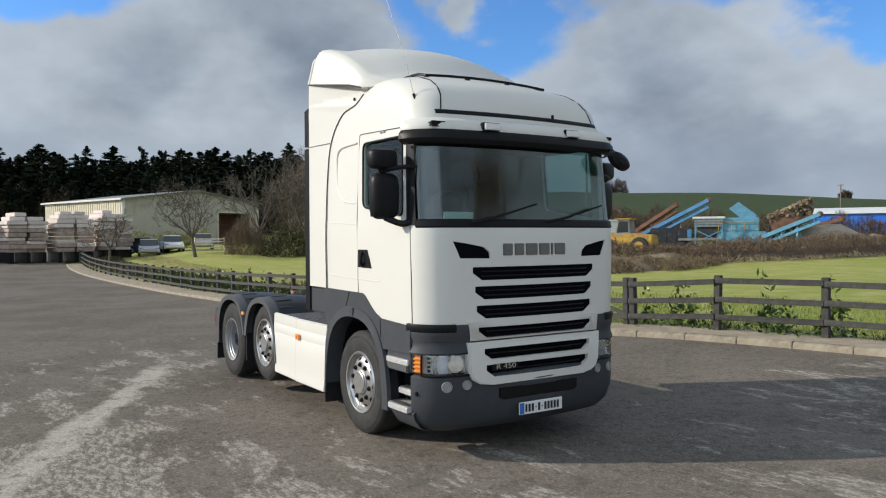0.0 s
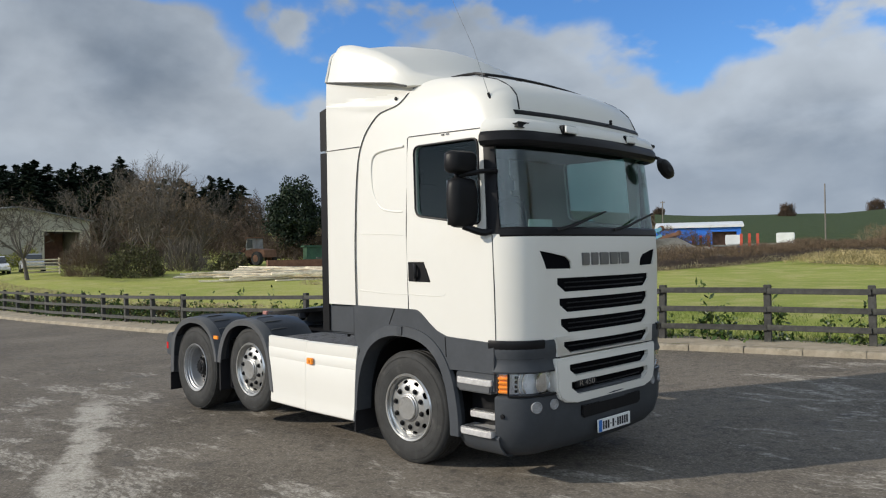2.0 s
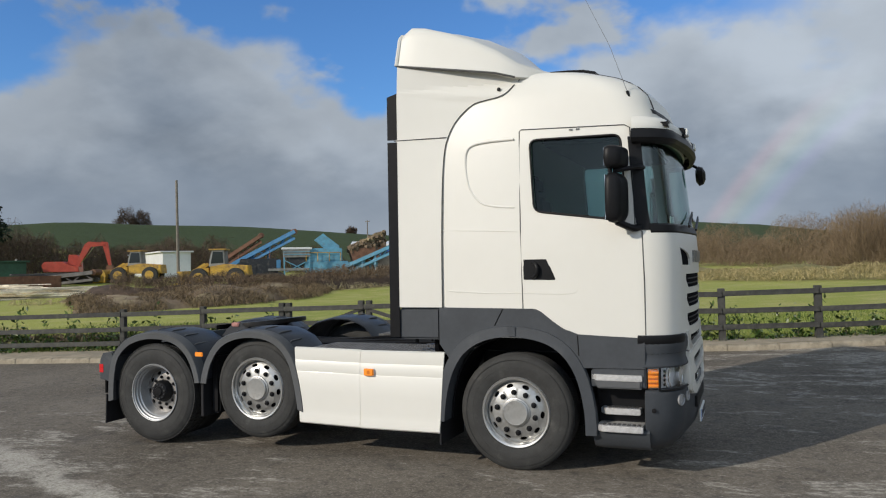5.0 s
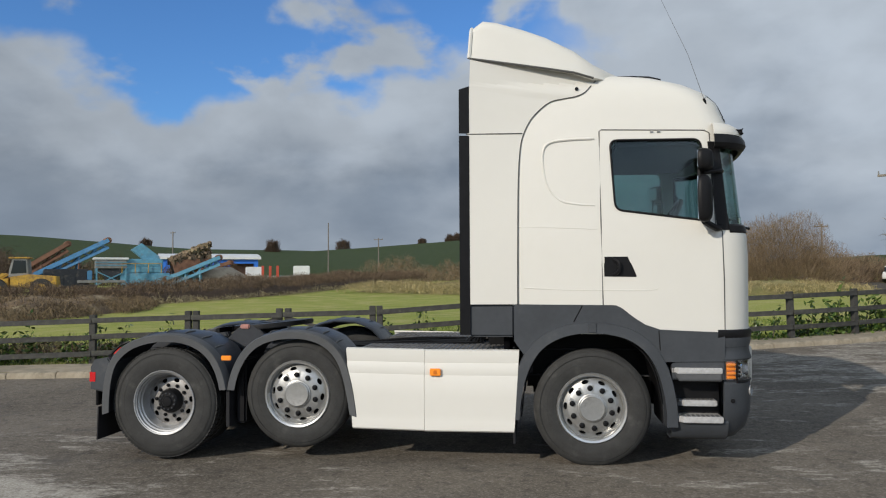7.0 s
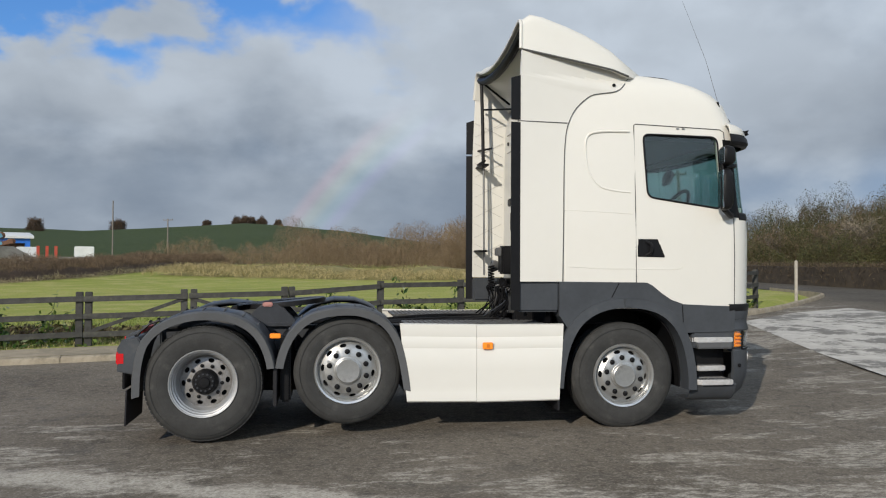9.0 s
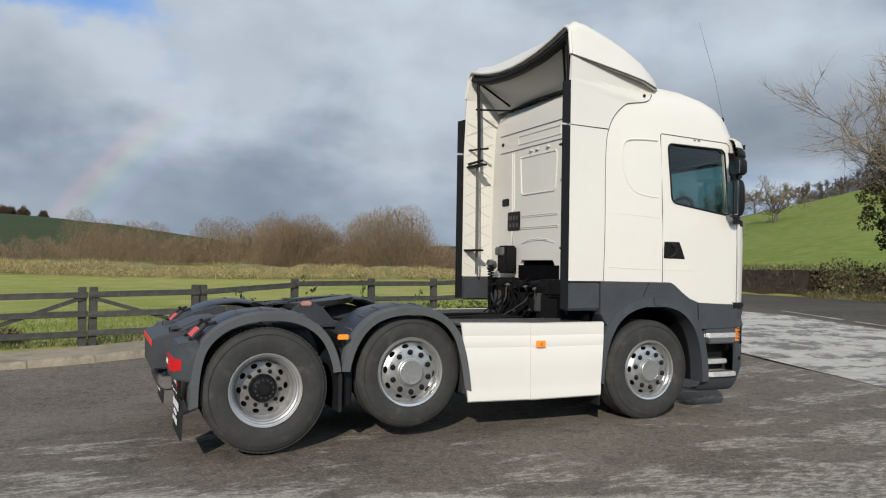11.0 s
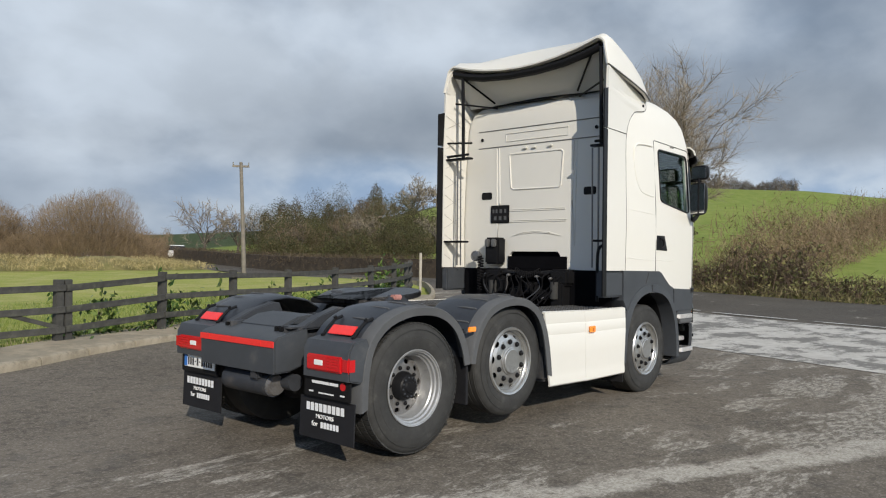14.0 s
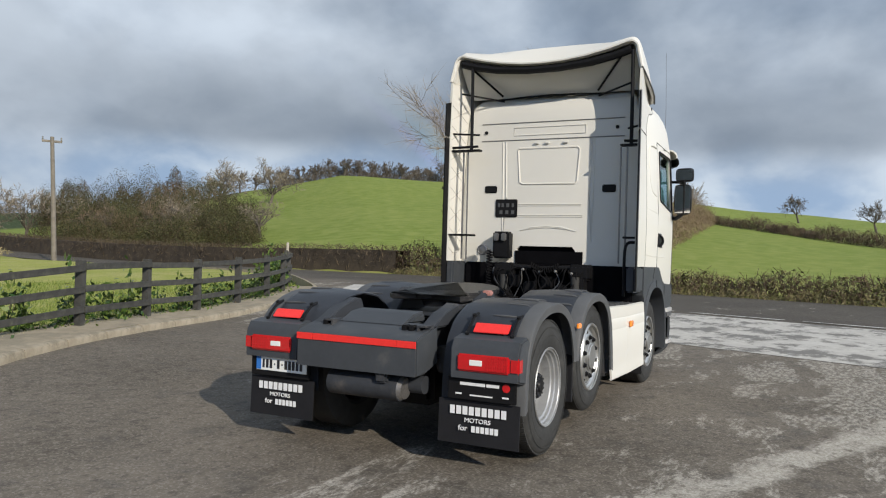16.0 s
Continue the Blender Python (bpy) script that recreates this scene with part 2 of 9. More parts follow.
# ---- mesh helpers ----
def finish(bm, smooth=30):
    bmesh.ops.recalc_face_normals(bm, faces=bm.faces)
    me = bpy.data.meshes.new("mesh")
    bm.to_mesh(me)
    bm.free()
    if smooth:
        me.polygons.foreach_set("use_smooth", [True] * len(me.polygons))
        me.set_sharp_from_angle(angle=radians(smooth))
    return me


def part(name, bm, mat, parent=None, label="", smooth=30):
    """Links a bmesh (or a mesh) as one object under a thing."""
    me = bm if isinstance(bm, bpy.types.Mesh) else finish(bm, smooth)
    if mat and not len(me.materials):
        me.materials.append(mat)
    ob = new(name, me)
    ob.parent = parent
    if label:
        tagged(ob, label)
    return ob


def thing(name, m, label, category, group="", kind=""):
    return tagged(_place(new(name), m), label, category, group, kind)


def _place(ob, m):
    ob.matrix_world = m
    return ob


def box(bm, x0, x1, y0, y1, z0, z1, bevel=0.0, m=None):
    r = bmesh.ops.create_cube(bm, size=1.0)
    vs = r["verts"]
    for v in vs:
        v.co = Vector(((x0 + x1) / 2 + v.co.x * (x1 - x0), (y0 + y1) / 2 + v.co.y * (y1 - y0), (z0 + z1) / 2 + v.co.z * (z1 - z0)))
    if m:
        bmesh.ops.transform(bm, matrix=m, verts=vs)
    if bevel:
        es = list({e for v in vs for e in v.link_edges})
        bmesh.ops.bevel(bm, geom=es, offset=bevel, segments=2, affect="EDGES", clamp_overlap=True)
    return bm


def tube(bm, pts, r, n=8, closed=False, caps=True):
    """A round bar along points; r one radius or one for each point."""
    pts = [Vector(p) for p in pts]
    k = len(pts)
    rs = r if isinstance(r, (list, tuple)) else [r] * k
    rings, side = [], None
    for i, p in enumerate(pts):
        a, b = (pts[i - 1], pts[(i + 1) % k]) if closed else (pts[max(i - 1, 0)], pts[min(i + 1, k - 1)])
        d = (b - a).normalized() if (b - a).length > 1e-9 else Vector((0, 0, 1))
        if side is None:
            side = d.orthogonal().normalized()
        side = (side - d * side.dot(d))
        side = side.normalized() if side.length > 1e-6 else d.orthogonal().normalized()
        up = d.cross(side)
        rings.append([bm.verts.new(p + (side * math.cos(6.28318 * j / n) + up * math.sin(6.28318 * j / n)) * rs[i]) for j in range(n)])
    for i in range(k if closed else k - 1):
        A, B = rings[i], rings[(i + 1) % k]
        for j in range(n):
            bm.faces.new((A[j], A[(j + 1) % n], B[(j + 1) % n], B[j]))
    if caps and not closed:
        bm.faces.new(rings[0][::-1])
        bm.faces.new(rings[-1])
    return bm


def lathe(bm, profile, n=40, close=False):
    """Turns a profile of (radius, along) about the y axis."""
    rings = []
    for r, h in profile:
        rings.append([bm.verts.new((r * math.cos(6.283185 * j / n), h, r * math.sin(6.283185 * j / n))) for j in range(n)])
    m = len(rings)
    for i in range(m if close else m - 1):
        A, B = rings[i], rings[(i + 1) % m]
        for j in range(n):
            bm.faces.new((A[j], A[(j + 1) % n], B[(j + 1) % n], B[j]))
    if not close:
        for ring in (rings[0], rings[-1]):
            if ring[0].co.xz.length > 1e-6:
                bm.faces.new(ring)
    return bm


def prism(bm, outline, axis, lo, hi, bevel=0.0):
    """A straight-sided solid: an outline in the two other axes, from lo to hi along axis (0 x, 1 y, 2 z)."""
    def at(u, v, w):
        return ((w, u, v), (u, w, v), (u, v, w))[axis]
    A = [bm.verts.new(at(u, v, lo)) for u, v in outline]
    B = [bm.verts.new(at(u, v, hi)) for u, v in outline]
    k = len(A)
    fs = [bm.faces.new(A[::-1]), bm.faces.new(B)]
    for i in range(k):
        fs.append(bm.faces.new((A[i], A[(i + 1) % k], B[(i + 1) % k], B[i])))
    if bevel:
        es = list({e for f in fs[:2] for e in f.edges})
        bmesh.ops.bevel(bm, geom=es, offset=bevel, segments=2, affect="EDGES", clamp_overlap=True)
    return bm


def grid(bm, rows, close_u=False):
    """Faces between rows of points, each row equally long."""
    vs = [[bm.verts.new(p) for p in row] for row in rows]
    w = len(vs[0])
    for i in range(len(vs) - 1):
        for j in range(w if close_u else w - 1):
            bm.faces.new((vs[i][j], vs[i][(j + 1) % w], vs[i + 1][(j + 1) % w], vs[i + 1][j]))
    return vs


def thicken(bm, t):
    bmesh.ops.recalc_face_normals(bm, faces=bm.faces)
    bmesh.ops.solidify(bm, geom=bm.faces[:], thickness=t)
    return bm


def smooth_line(pts, per=6):
    """A Catmull-Rom line through points."""
    P = [Vector(p) for p in pts]
    out = []
    for i in range(len(P) - 1):
        a, b, c, d = P[max(i - 1, 0)], P[i], P[i + 1], P[min(i + 2, len(P) - 1)]
        for k in range(per):
            t = k / per
            out.append(0.5 * ((2 * b) + (c - a) * t + (2 * a - 5 * b + 4 * c - d) * t * t + (3 * b - a - 3 * c + d) * t ** 3))
    out.append(P[-1])
    return out


def carve(me, cutters):
    """The mesh less the solids in cutters (each a bmesh)."""
    a = new("work", me)
    for bm in cutters:
        c = new("cut", finish(bm, 0))
        mod = a.modifiers.new("cut", "BOOLEAN")
        mod.operation, mod.solver, mod.object = "DIFFERENCE", "EXACT", c
        bpy.context.view_layer.update()
        deps = bpy.context.evaluated_depsgraph_get()
        got = bpy.data.meshes.new_from_object(a.evaluated_get(deps))
        a.modifiers.clear()
        a.data = got
        bpy.data.objects.remove(c)
    me = a.data
    bpy.data.objects.remove(a)
    me.polygons.foreach_set("use_smooth", [True] * len(me.polygons))
    me.set_sharp_from_angle(angle=radians(28))
    return me


def lerp_rows(rows, v):
    """Interpolates rows (v, ...) at v."""
    if v <= rows[0][0]:
        return rows[0][1:]
    for a, b in zip(rows, rows[1:]):
        if v <= b[0]:
            f = (v - a[0]) / (b[0] - a[0])
            return tuple(p + (q - p) * f for p, q in zip(a[1:], b[1:]))
    return rows[-1][1:]


def clamp(v, a, b):
    return max(a, min(b, v))


def ease(v):
    v = clamp(v, 0.0, 1.0)
    return v * v * (3 - 2 * v)

# ---- the ground ----
def yard_z(x, y):
    """Height of the yard's surface."""
    x = clamp(x, -60, 14)
    return (0.018 * (x + 2) if x < -2 else 0.03 * (x - 2) if x > 2 else 0) + 0.035 * clamp(y - 1.5, 0, 6)


HILLS = [(-30, 1.5, 40, 220), (-6, 2.4, 30, 200), (5, 3.3, 26, 180), (14, 4.2, 26, 165), (24, 4.9, 26, 160), (34, 5.1, 26, 165), (42, 3.6, 30, 180),
         (50, 1.9, 40, 240), (62, 0.7, 60, 340), (80, 0.9, 80, 420), (88, 2.0, 85, 440), (95, 2.5, 90, 450), (106, 1.7, 90, 450), (116, 1.9, 90, 450),
         (127, 2.5, 90, 420), (138, 2.8, 90, 400), (152, 1.8, 90, 360), (176, 1.0, 90, 360), (215, 0.8, 90, 400)]


def land_z(x, y):
    """Height of the open land: level round the yard, rising to the hills."""
    r = math.hypot(x, y)
    th = math.degrees(math.atan2(y, x))
    if th < -90:
        th += 360
    el, r0, r1 = lerp_rows(HILLS, th)
    f = clamp((r - r0) / (r1 - r0), 0, 1)
    f = f * f * (3 - 2 * f) if r0 > 45 else f ** 1.15
    rise = (1.2 + math.tan(radians(el)) * r1) * f
    wob = (noise.noise(Vector((x * 0.012, y * 0.012, 3.0))) * 2.0 + noise.noise(Vector((x * 0.05, y * 0.05, 7.0))) * 0.35) * ease((r - 40) / 120)
    e = ease((r - 24) / 40)
    dip = 0.9 * ease((r - 30) / 35) * ease((th - 166) / 8)
    return yard_z(x, y) * (1 - e) - dip + (0.3 + 0.018 * (clamp(r, 30, 160) - 30)) * e + rise + wob


KERB = smooth_line([(-92, 42, 0), (-85, 22, 0), (-80, 11, 0), (-74, 6.6, 0), (-64, 4.6, 0), (-52, 3.3, 0), (-38, 3.3, 0), (-27, 3.5, 0), (-20, 3.6, 0), (-15.5, 3.7, 0), (-12.5, 4.1, 0), (-10, 4.4, 0), (-8, 4.5, 0),
                    (-6, 4.7, 0), (-4.8, 5.05, 0), (-3.3, 5.75, 0), (-1.3, 6.35, 0), (0, 6.65, 0), (1.5, 6.95, 0), (3, 7.35, 0), (4.6, 7.8, 0), (6.3, 8.4, 0),
                    (7.8, 9.2, 0), (9.5, 10.5, 0), (11.75, 12.6, 0), (13.9, 14.8, 0), (14.95, 16.3, 0), (15.7, 18.6, 0), (17.6, 25, 0), (20.6, 38, 0), (26, 62, 0), (33, 95, 0)], 4)
ROAD_FAR = [(39, 95), (30.5, 62), (25, 38), (21.8, 18.5), (20.6, 10), (19, 1.2), (17.4, -3), (14.5, -9), (8, -24), (-4, -60)]


def inside(p, poly):
    x, y = p
    hit = False
    for (x0, y0), (x1, y1) in zip(poly, poly[1:] + poly[:1]):
        if (y0 > y) != (y1 > y) and x < (x1 - x0) * (y - y0) / (y1 - y0) + x0:
            hit = not hit
    return hit


def region(poly, zfun, step, centre=(-2, 0), grow=0.06):
    """A mesh that fills a polygon, with points on a grid that widens away from centre."""
    from mathutils.geometry import delaunay_2d_cdt
    pts = [Vector(p) for p in poly]
    xs, ys = [p[0] for p in poly], [p[1] for p in poly]

    def ticks(lo, hi, c):
        out, v, s = [], c, step
        while v < hi:
            out.append(v)
            v, s = v + s, s * (1 + grow)
        v, s = c - step, step
        while v > lo:
            out.append(v)
            v, s = v - s, s * (1 + grow)
        return out
    for x in ticks(min(xs), max(xs), centre[0]):
        for y in ticks(min(ys), max(ys), centre[1]):
            if inside((x, y), poly):
                pts.append(Vector((x, y)))
    k = len(poly)
    vs, _, fs, *_ = delaunay_2d_cdt(pts, [(i, (i + 1) % k) for i in range(k)], [], 1, 1e-4)
    me = bpy.data.meshes.new("mesh")
    me.from_pydata([(v.x, v.y, zfun(v.x, v.y)) for v in vs], [], fs)
    me.update()
    if me.polygons and sum(p.normal.z for p in me.polygons) < 0:
        me.flip_normals()
    me.polygons.foreach_set("use_smooth", [True] * len(me.polygons))
    return me


def grass_material():
    m = bpy.data.materials.new("meadow_grass")
    m.use_nodes = True
    n = Nodes(m.node_tree)
    co = n.add("ShaderNodeTexCoord").outputs["Object"]
    a = n.noise(co, 0.035, 5.0, 0.6)
    b = n.noise(co, 0.7, 5.0, 0.6)
    c = n.noise(co, 14.0, 3.0)
    col = n.mix(n.ramp(a, 0.35, 0.65), (0.22, 0.26, 0.046), (0.34, 0.35, 0.088))
    col = n.mix(n.math("MULTIPLY", n.ramp(b, 0.42, 0.68), 0.7), col, (0.42, 0.375, 0.155))
    col = n.mix(n.math("MULTIPLY", n.ramp(c, 0.45, 0.7), 0.45), col, (0.08, 0.12, 0.018))
    gx, gy, _ = n.add("ShaderNodeSeparateXYZ", {0: co}).outputs
    # the pasture across the road is a fresher green
    pasture = n.ramp(gx, 24.0, 40.0)
    col = n.mix(n.math("MULTIPLY", pasture, 0.8), col, n.mix(n.ramp(b, 0.3, 0.7), (0.118, 0.172, 0.024), (0.185, 0.232, 0.045)))
    crop = n.ramp(n.math("ADD", gy, n.math("MULTIPLY", a, 40.0)), 122.0, 134.0)
    col = n.mix(crop, col, n.mix(n.ramp(b, 0.3, 0.7), (0.028, 0.045, 0.012), (0.05, 0.07, 0.022)))
    bn = n.add("ShaderNodeBump", {"Strength": 0.6, "Distance": 0.08, "Height": n.math("ADD", b, c)})
    p = n.add("ShaderNodeBsdfPrincipled", {"Base Color": col, "Roughness": 0.85, "Specular IOR Level": 0.2, "Normal": bn.outputs[0]})
    n.add("ShaderNodeOutputMaterial", {"Surface": p.outputs[0]})
    return m


def asphalt_material():
    m = bpy.data.materials.new("worn_yard_asphalt")
    m.use_nodes = True
    n = Nodes(m.node_tree)
    co = n.add("ShaderNodeTexCoord").outputs["Object"]
    stones = n.add("ShaderNodeTexVoronoi", {"Vector": co, "Scale": 62.0}, feature="F1").outputs["Color"]
    grit = n.add("ShaderNodeSeparateColor", {0: stones}).outputs[0]
    broad = n.noise(co, 0.35, 6.0, 0.6)
    mid = n.noise(co, 2.2, 7.0, 0.65)
    fleck = n.noise(co, 9.0, 8.0, 0.75)
    col = n.mix(n.ramp(broad, 0.3, 0.7), (0.108, 0.093, 0.075), (0.172, 0.150, 0.123))
    col = n.mix(n.math("MULTIPLY", n.math("POWER", grit, 3.0), 0.5), col, (0.33, 0.30, 0.26))
    col = n.mix(n.math("MULTIPLY", n.ramp(fleck, 0.5, 0.62), 0.38), col, (0.026, 0.024, 0.022))
    col = n.mix(n.math("MULTIPLY", n.ramp(mid, 0.5, 0.72), 0.35), col, (0.04, 0.04, 0.04))
    # one long pale streak of dried dust across the yard
    mp = n.add("ShaderNodeMapping", {"Vector": co, "Location": (0, 0, 0), "Rotation": (0, 0, radians(25.0))})
    sx, sy, _ = n.add("ShaderNodeSeparateXYZ", {0: mp.outputs[0]}).outputs
    wob = n.math("MULTIPLY", n.math("SUBTRACT", n.noise(co, 1.1, 7.0, 0.68), 0.5), 0.75)
    off = n.math("ABSOLUTE", n.math("ADD", n.math("ADD", sy, 4.12), wob))
    streak = n.math("SUBTRACT", 1.0, n.ramp(off, 0.10, 0.24))
    streak = n.math("MULTIPLY", streak, n.math("MULTIPLY", n.ramp(sx, -5.2, -4.0), n.math("SUBTRACT", 1.0, n.ramp(sx, 1.5, 4.0))))
    streak = n.math("MULTIPLY", streak, n.ramp(n.noise(co, 4.5, 7.0, 0.72), 0.34, 0.50))
    # scattered dust patches, thick near the concrete
    px, py, _ = n.add("ShaderNodeSeparateXYZ", {0: co}).outputs
    edge = n.math("SUBTRACT", px, n.math("ADD", 4.3, n.math("MULTIPLY", py, 0.28)))
    near = n.math("MULTIPLY", n.ramp(edge, -5.0, 0.5), 0.05)
    flow = n.add("ShaderNodeMapping", {"Vector": co, "Scale": (0.75, 1.9, 1.0), "Rotation": (0, 0, radians(32))}).outputs[0]
    dusty = n.math("ADD", n.noise(flow, 1.0, 10.0, 0.70, 0.4), near)
    # dust lies thickest along the lane beside the parked unit
    lane = n.math("SUBTRACT", n.ramp(py, -6.8, -5.0), n.ramp(py, -4.2, -2.9))
    close = n.math("MULTIPLY", n.math("MULTIPLY", n.ramp(px, -2.2, 0.2), n.math("SUBTRACT", 1.0, n.ramp(px, 2.6, 4.0))), n.math("SUBTRACT", n.ramp(py, -4.4, -3.4), n.ramp(py, -2.6, -1.8)))
    far = n.math("MULTIPLY", n.math("MULTIPLY", lane, n.math("MULTIPLY", n.ramp(px, -9.0, -5.0), n.math("SUBTRACT", 1.0, n.ramp(px, 8.0, 14.0)))), 0.055)
    side = n.math("MULTIPLY", n.math("SUBTRACT", 1.0, n.ramp(off, 0.2, 1.5)), n.math("MULTIPLY", n.math("SUBTRACT", 1.0, n.ramp(sx, 2.0, 5.0)), n.ramp(sx, -9.0, -6.0)))
    # pale trodden ground before the kerb at the yard's mouth
    verge = n.math("MULTIPLY", n.math("MULTIPLY", n.ramp(px, 0.0, 2.0), n.math("SUBTRACT", 1.0, n.ramp(px, 7.0, 9.0))), n.ramp(py, 3.0, 4.4))
    side = n.math("ADD", side, verge)
    # the road and the ground before the kerb are swept cleaner
    swept = n.math("MULTIPLY", n.math("MAXIMUM", n.math("MAXIMUM", n.ramp(edge, 3.5, 6.0), n.math("MULTIPLY", n.ramp(py, -0.5, 2.0), n.ramp(px, 1.5, -0.5))), n.ramp(px, -8.5, -11.0)), 0.09)
    worn = n.ramp(n.math("SUBTRACT", n.math("ADD", n.math("ADD", n.math("ADD", dusty, far), n.math("MULTIPLY", close, 0.085)), n.math("MULTIPLY", side, 0.075)), swept), 0.565, 0.625)
    speck = n.ramp(n.noise(flow, 9.0, 8.0, 0.75), 0.44, 0.58)
    patches = n.math("MULTIPLY", worn, n.math("ADD", 0.10, n.math("MULTIPLY", speck, 0.75)))
    dust = n.math("MAXIMUM", streak, patches)
    dust = n.math("MULTIPLY", dust, n.math("ADD", 0.5, n.math("MULTIPLY", grit, 0.5)))
    col = n.mix(n.math("MULTIPLY", n.ramp(edge, 4.5, 6.5), 0.55), col, (0.055, 0.052, 0.048))
    col = n.mix(dust, col, (0.46, 0.43, 0.375))
    bn = n.add("ShaderNodeBump", {"Strength": 0.7, "Distance": 0.008, "Height": n.math("ADD", grit, n.math("MULTIPLY", mid, 0.6))})
    rough = n.math("SUBTRACT", 0.78, n.math("MULTIPLY", n.ramp(mid, 0.5, 0.75), 0.22))
    p = n.add("ShaderNodeBsdfPrincipled", {"Base Color": col, "Roughness": rough, "Specular IOR Level": 0.06, "Normal": bn.outputs[0]})
    n.add("ShaderNodeOutputMaterial", {"Surface": p.outputs[0]})
    return m


def concrete_material(name, lo, hi, blot, amount=0.6):
    m = bpy.data.materials.new(name)
    m.use_nodes = True
    n = Nodes(m.node_tree)
    co = n.add("ShaderNodeTexCoord").outputs["Object"]
    a = n.noise(co, 1.3, 10.0, 0.74, 0.08)
    b = n.noise(co, 4.0, 6.0, 0.65)
    c = n.noise(co, 60.0, 3.0)
    col = n.mix(n.ramp(b, 0.3, 0.7), lo, hi)
    col = n.mix(n.math("MULTIPLY", n.ramp(a, 0.475, 0.565), amount), col, blot)
    col = n.mix(n.math("MULTIPLY", c, 0.3), col, lo)
    bn = n.add("ShaderNodeBump", {"Strength": 0.4, "Distance": 0.006, "Height": n.math("ADD", b, c)})
    p = n.add("ShaderNodeBsdfPrincipled", {"Base Color": col, "Roughness": 0.85, "Specular IOR Level": 0.3, "Normal": bn.outputs[0]})
    n.add("ShaderNodeOutputMaterial", {"Surface": p.outputs[0]})
    return m


GRASS, ASPHALT = grass_material(), asphalt_material()
APRON = concrete_material("pale_worn_concrete", (0.40, 0.38, 0.345), (0.53, 0.51, 0.47), (0.095, 0.09, 0.082), 0.9)
PAVING = concrete_material("footpath_concrete", (0.27, 0.228, 0.165), (0.36, 0.31, 0.23), (0.13, 0.125, 0.10), 0.4)
KERBSTONE = concrete_material("kerb_concrete", (0.24, 0.205, 0.15), (0.36, 0.315, 0.24), (0.13, 0.115, 0.08), 0.6)

kerb2d = [(p.x, p.y) for p in KERB]
yard_poly = kerb2d + ROAD_FAR + [(-140, -60)]


def build_ground():
    radii = [0.0]
    r = 2.0
    while r < 3200:
        radii.append(r)
        r *= 1.075
    n = 200
    verts, faces = [(0, 0, -0.15)], []
    for r in radii[1:]:
        for j in range(n):
            a = 6.283185 * j / n
            x, y = r * math.cos(a), r * math.sin(a)
            z = land_z(x, y)
            paved = r < 150 and any(inside((x + dx, y + dy), yard_poly) for dx, dy in ((0, 0), (0, -0.6), (0.45, -0.45), (-0.45, -0.45), (0.6, 0)))
            verts.append((x, y, z - 0.15 if paved else z + (0.05 if r < 60 else 0)))
    for j in range(n):
        faces.append((0, 1 + j, 1 + (j + 1) % n))
    for i in range(len(radii) - 2):
        for j in range(n):
            a, b = 1 + i * n + j, 1 + i * n + (j + 1) % n
            faces.append((a, a + n, b + n, b))
    me = bpy.data.meshes.new("mesh")
    me.from_pydata(verts, [], faces)
    me.polygons.foreach_set("use_smooth", [True] * len(me.polygons))
    tagged(part("ground", me, GRASS), "green meadow grass rolling up to low hills", "ground", kind="structure")


build_ground()
tagged(part("yard_pavement", region(yard_poly, land_z, 0.8), ASPHALT),
       "worn grey asphalt yard with pale dust stains, running into the road", "pavement", kind="structure")
apron_poly = [(3.25, -4.0), (2.6, -7.5), (1.2, -22), (5.2, -23), (8.4, -6), (10.3, 1.2), (11.2, 6.5), (11.3, 10.2), (9.2, 9.4), (6.6, 7.6), (5.3, 3.0), (4.6, 0.2)]
tagged(part("concrete_apron_pavement", region(apron_poly, lambda x, y: yard_z(x, y) + 0.008, 0.7, (6, 0)), APRON),
       "pale worn concrete strip with dark blotches at the yard's mouth", "pavement", kind="structure")


# worn white line along the road's edge
ROADPAINT = concrete_material("worn_road_paint", (0.44, 0.43, 0.40), (0.58, 0.57, 0.54), (0.12, 0.115, 0.105), 0.75)
for p, q in (((9.05, -5.2), (9.65, -3.0)), ((9.75, -2.6), (10.35, -0.4)), ((10.45, 0.0), (10.95, 2.2)), ((11.05, 2.6), (11.5, 4.8)), ((11.6, 5.2), (12.0, 7.4))):
    bm = bmesh.new()
    d = (Vector(q) - Vector(p)).normalized() * 0.06
    bm.faces.new([bm.verts.new((x, y, yard_z(x, y) + 0.014)) for x, y in ((p[0] - d.y, p[1] + d.x), (p[0] + d.y, p[1] - d.x), (q[0] + d.y, q[1] - d.x), (q[0] - d.y, q[1] + d.x))])
    tagged(part("road_marking", thicken(bm, 0.003), ROADPAINT), "worn white line painted along the road edge", "road marking", kind="structure")


def offset_line(line, d):
    out = []
    for i, p in enumerate(line):
        a, b = line[max(i - 1, 0)], line[min(i + 1, len(line) - 1)]
        t = (b - a).normalized()
        out.append(Vector((p.x - t.y * d, p.y + t.x * d, 0)))
    return out


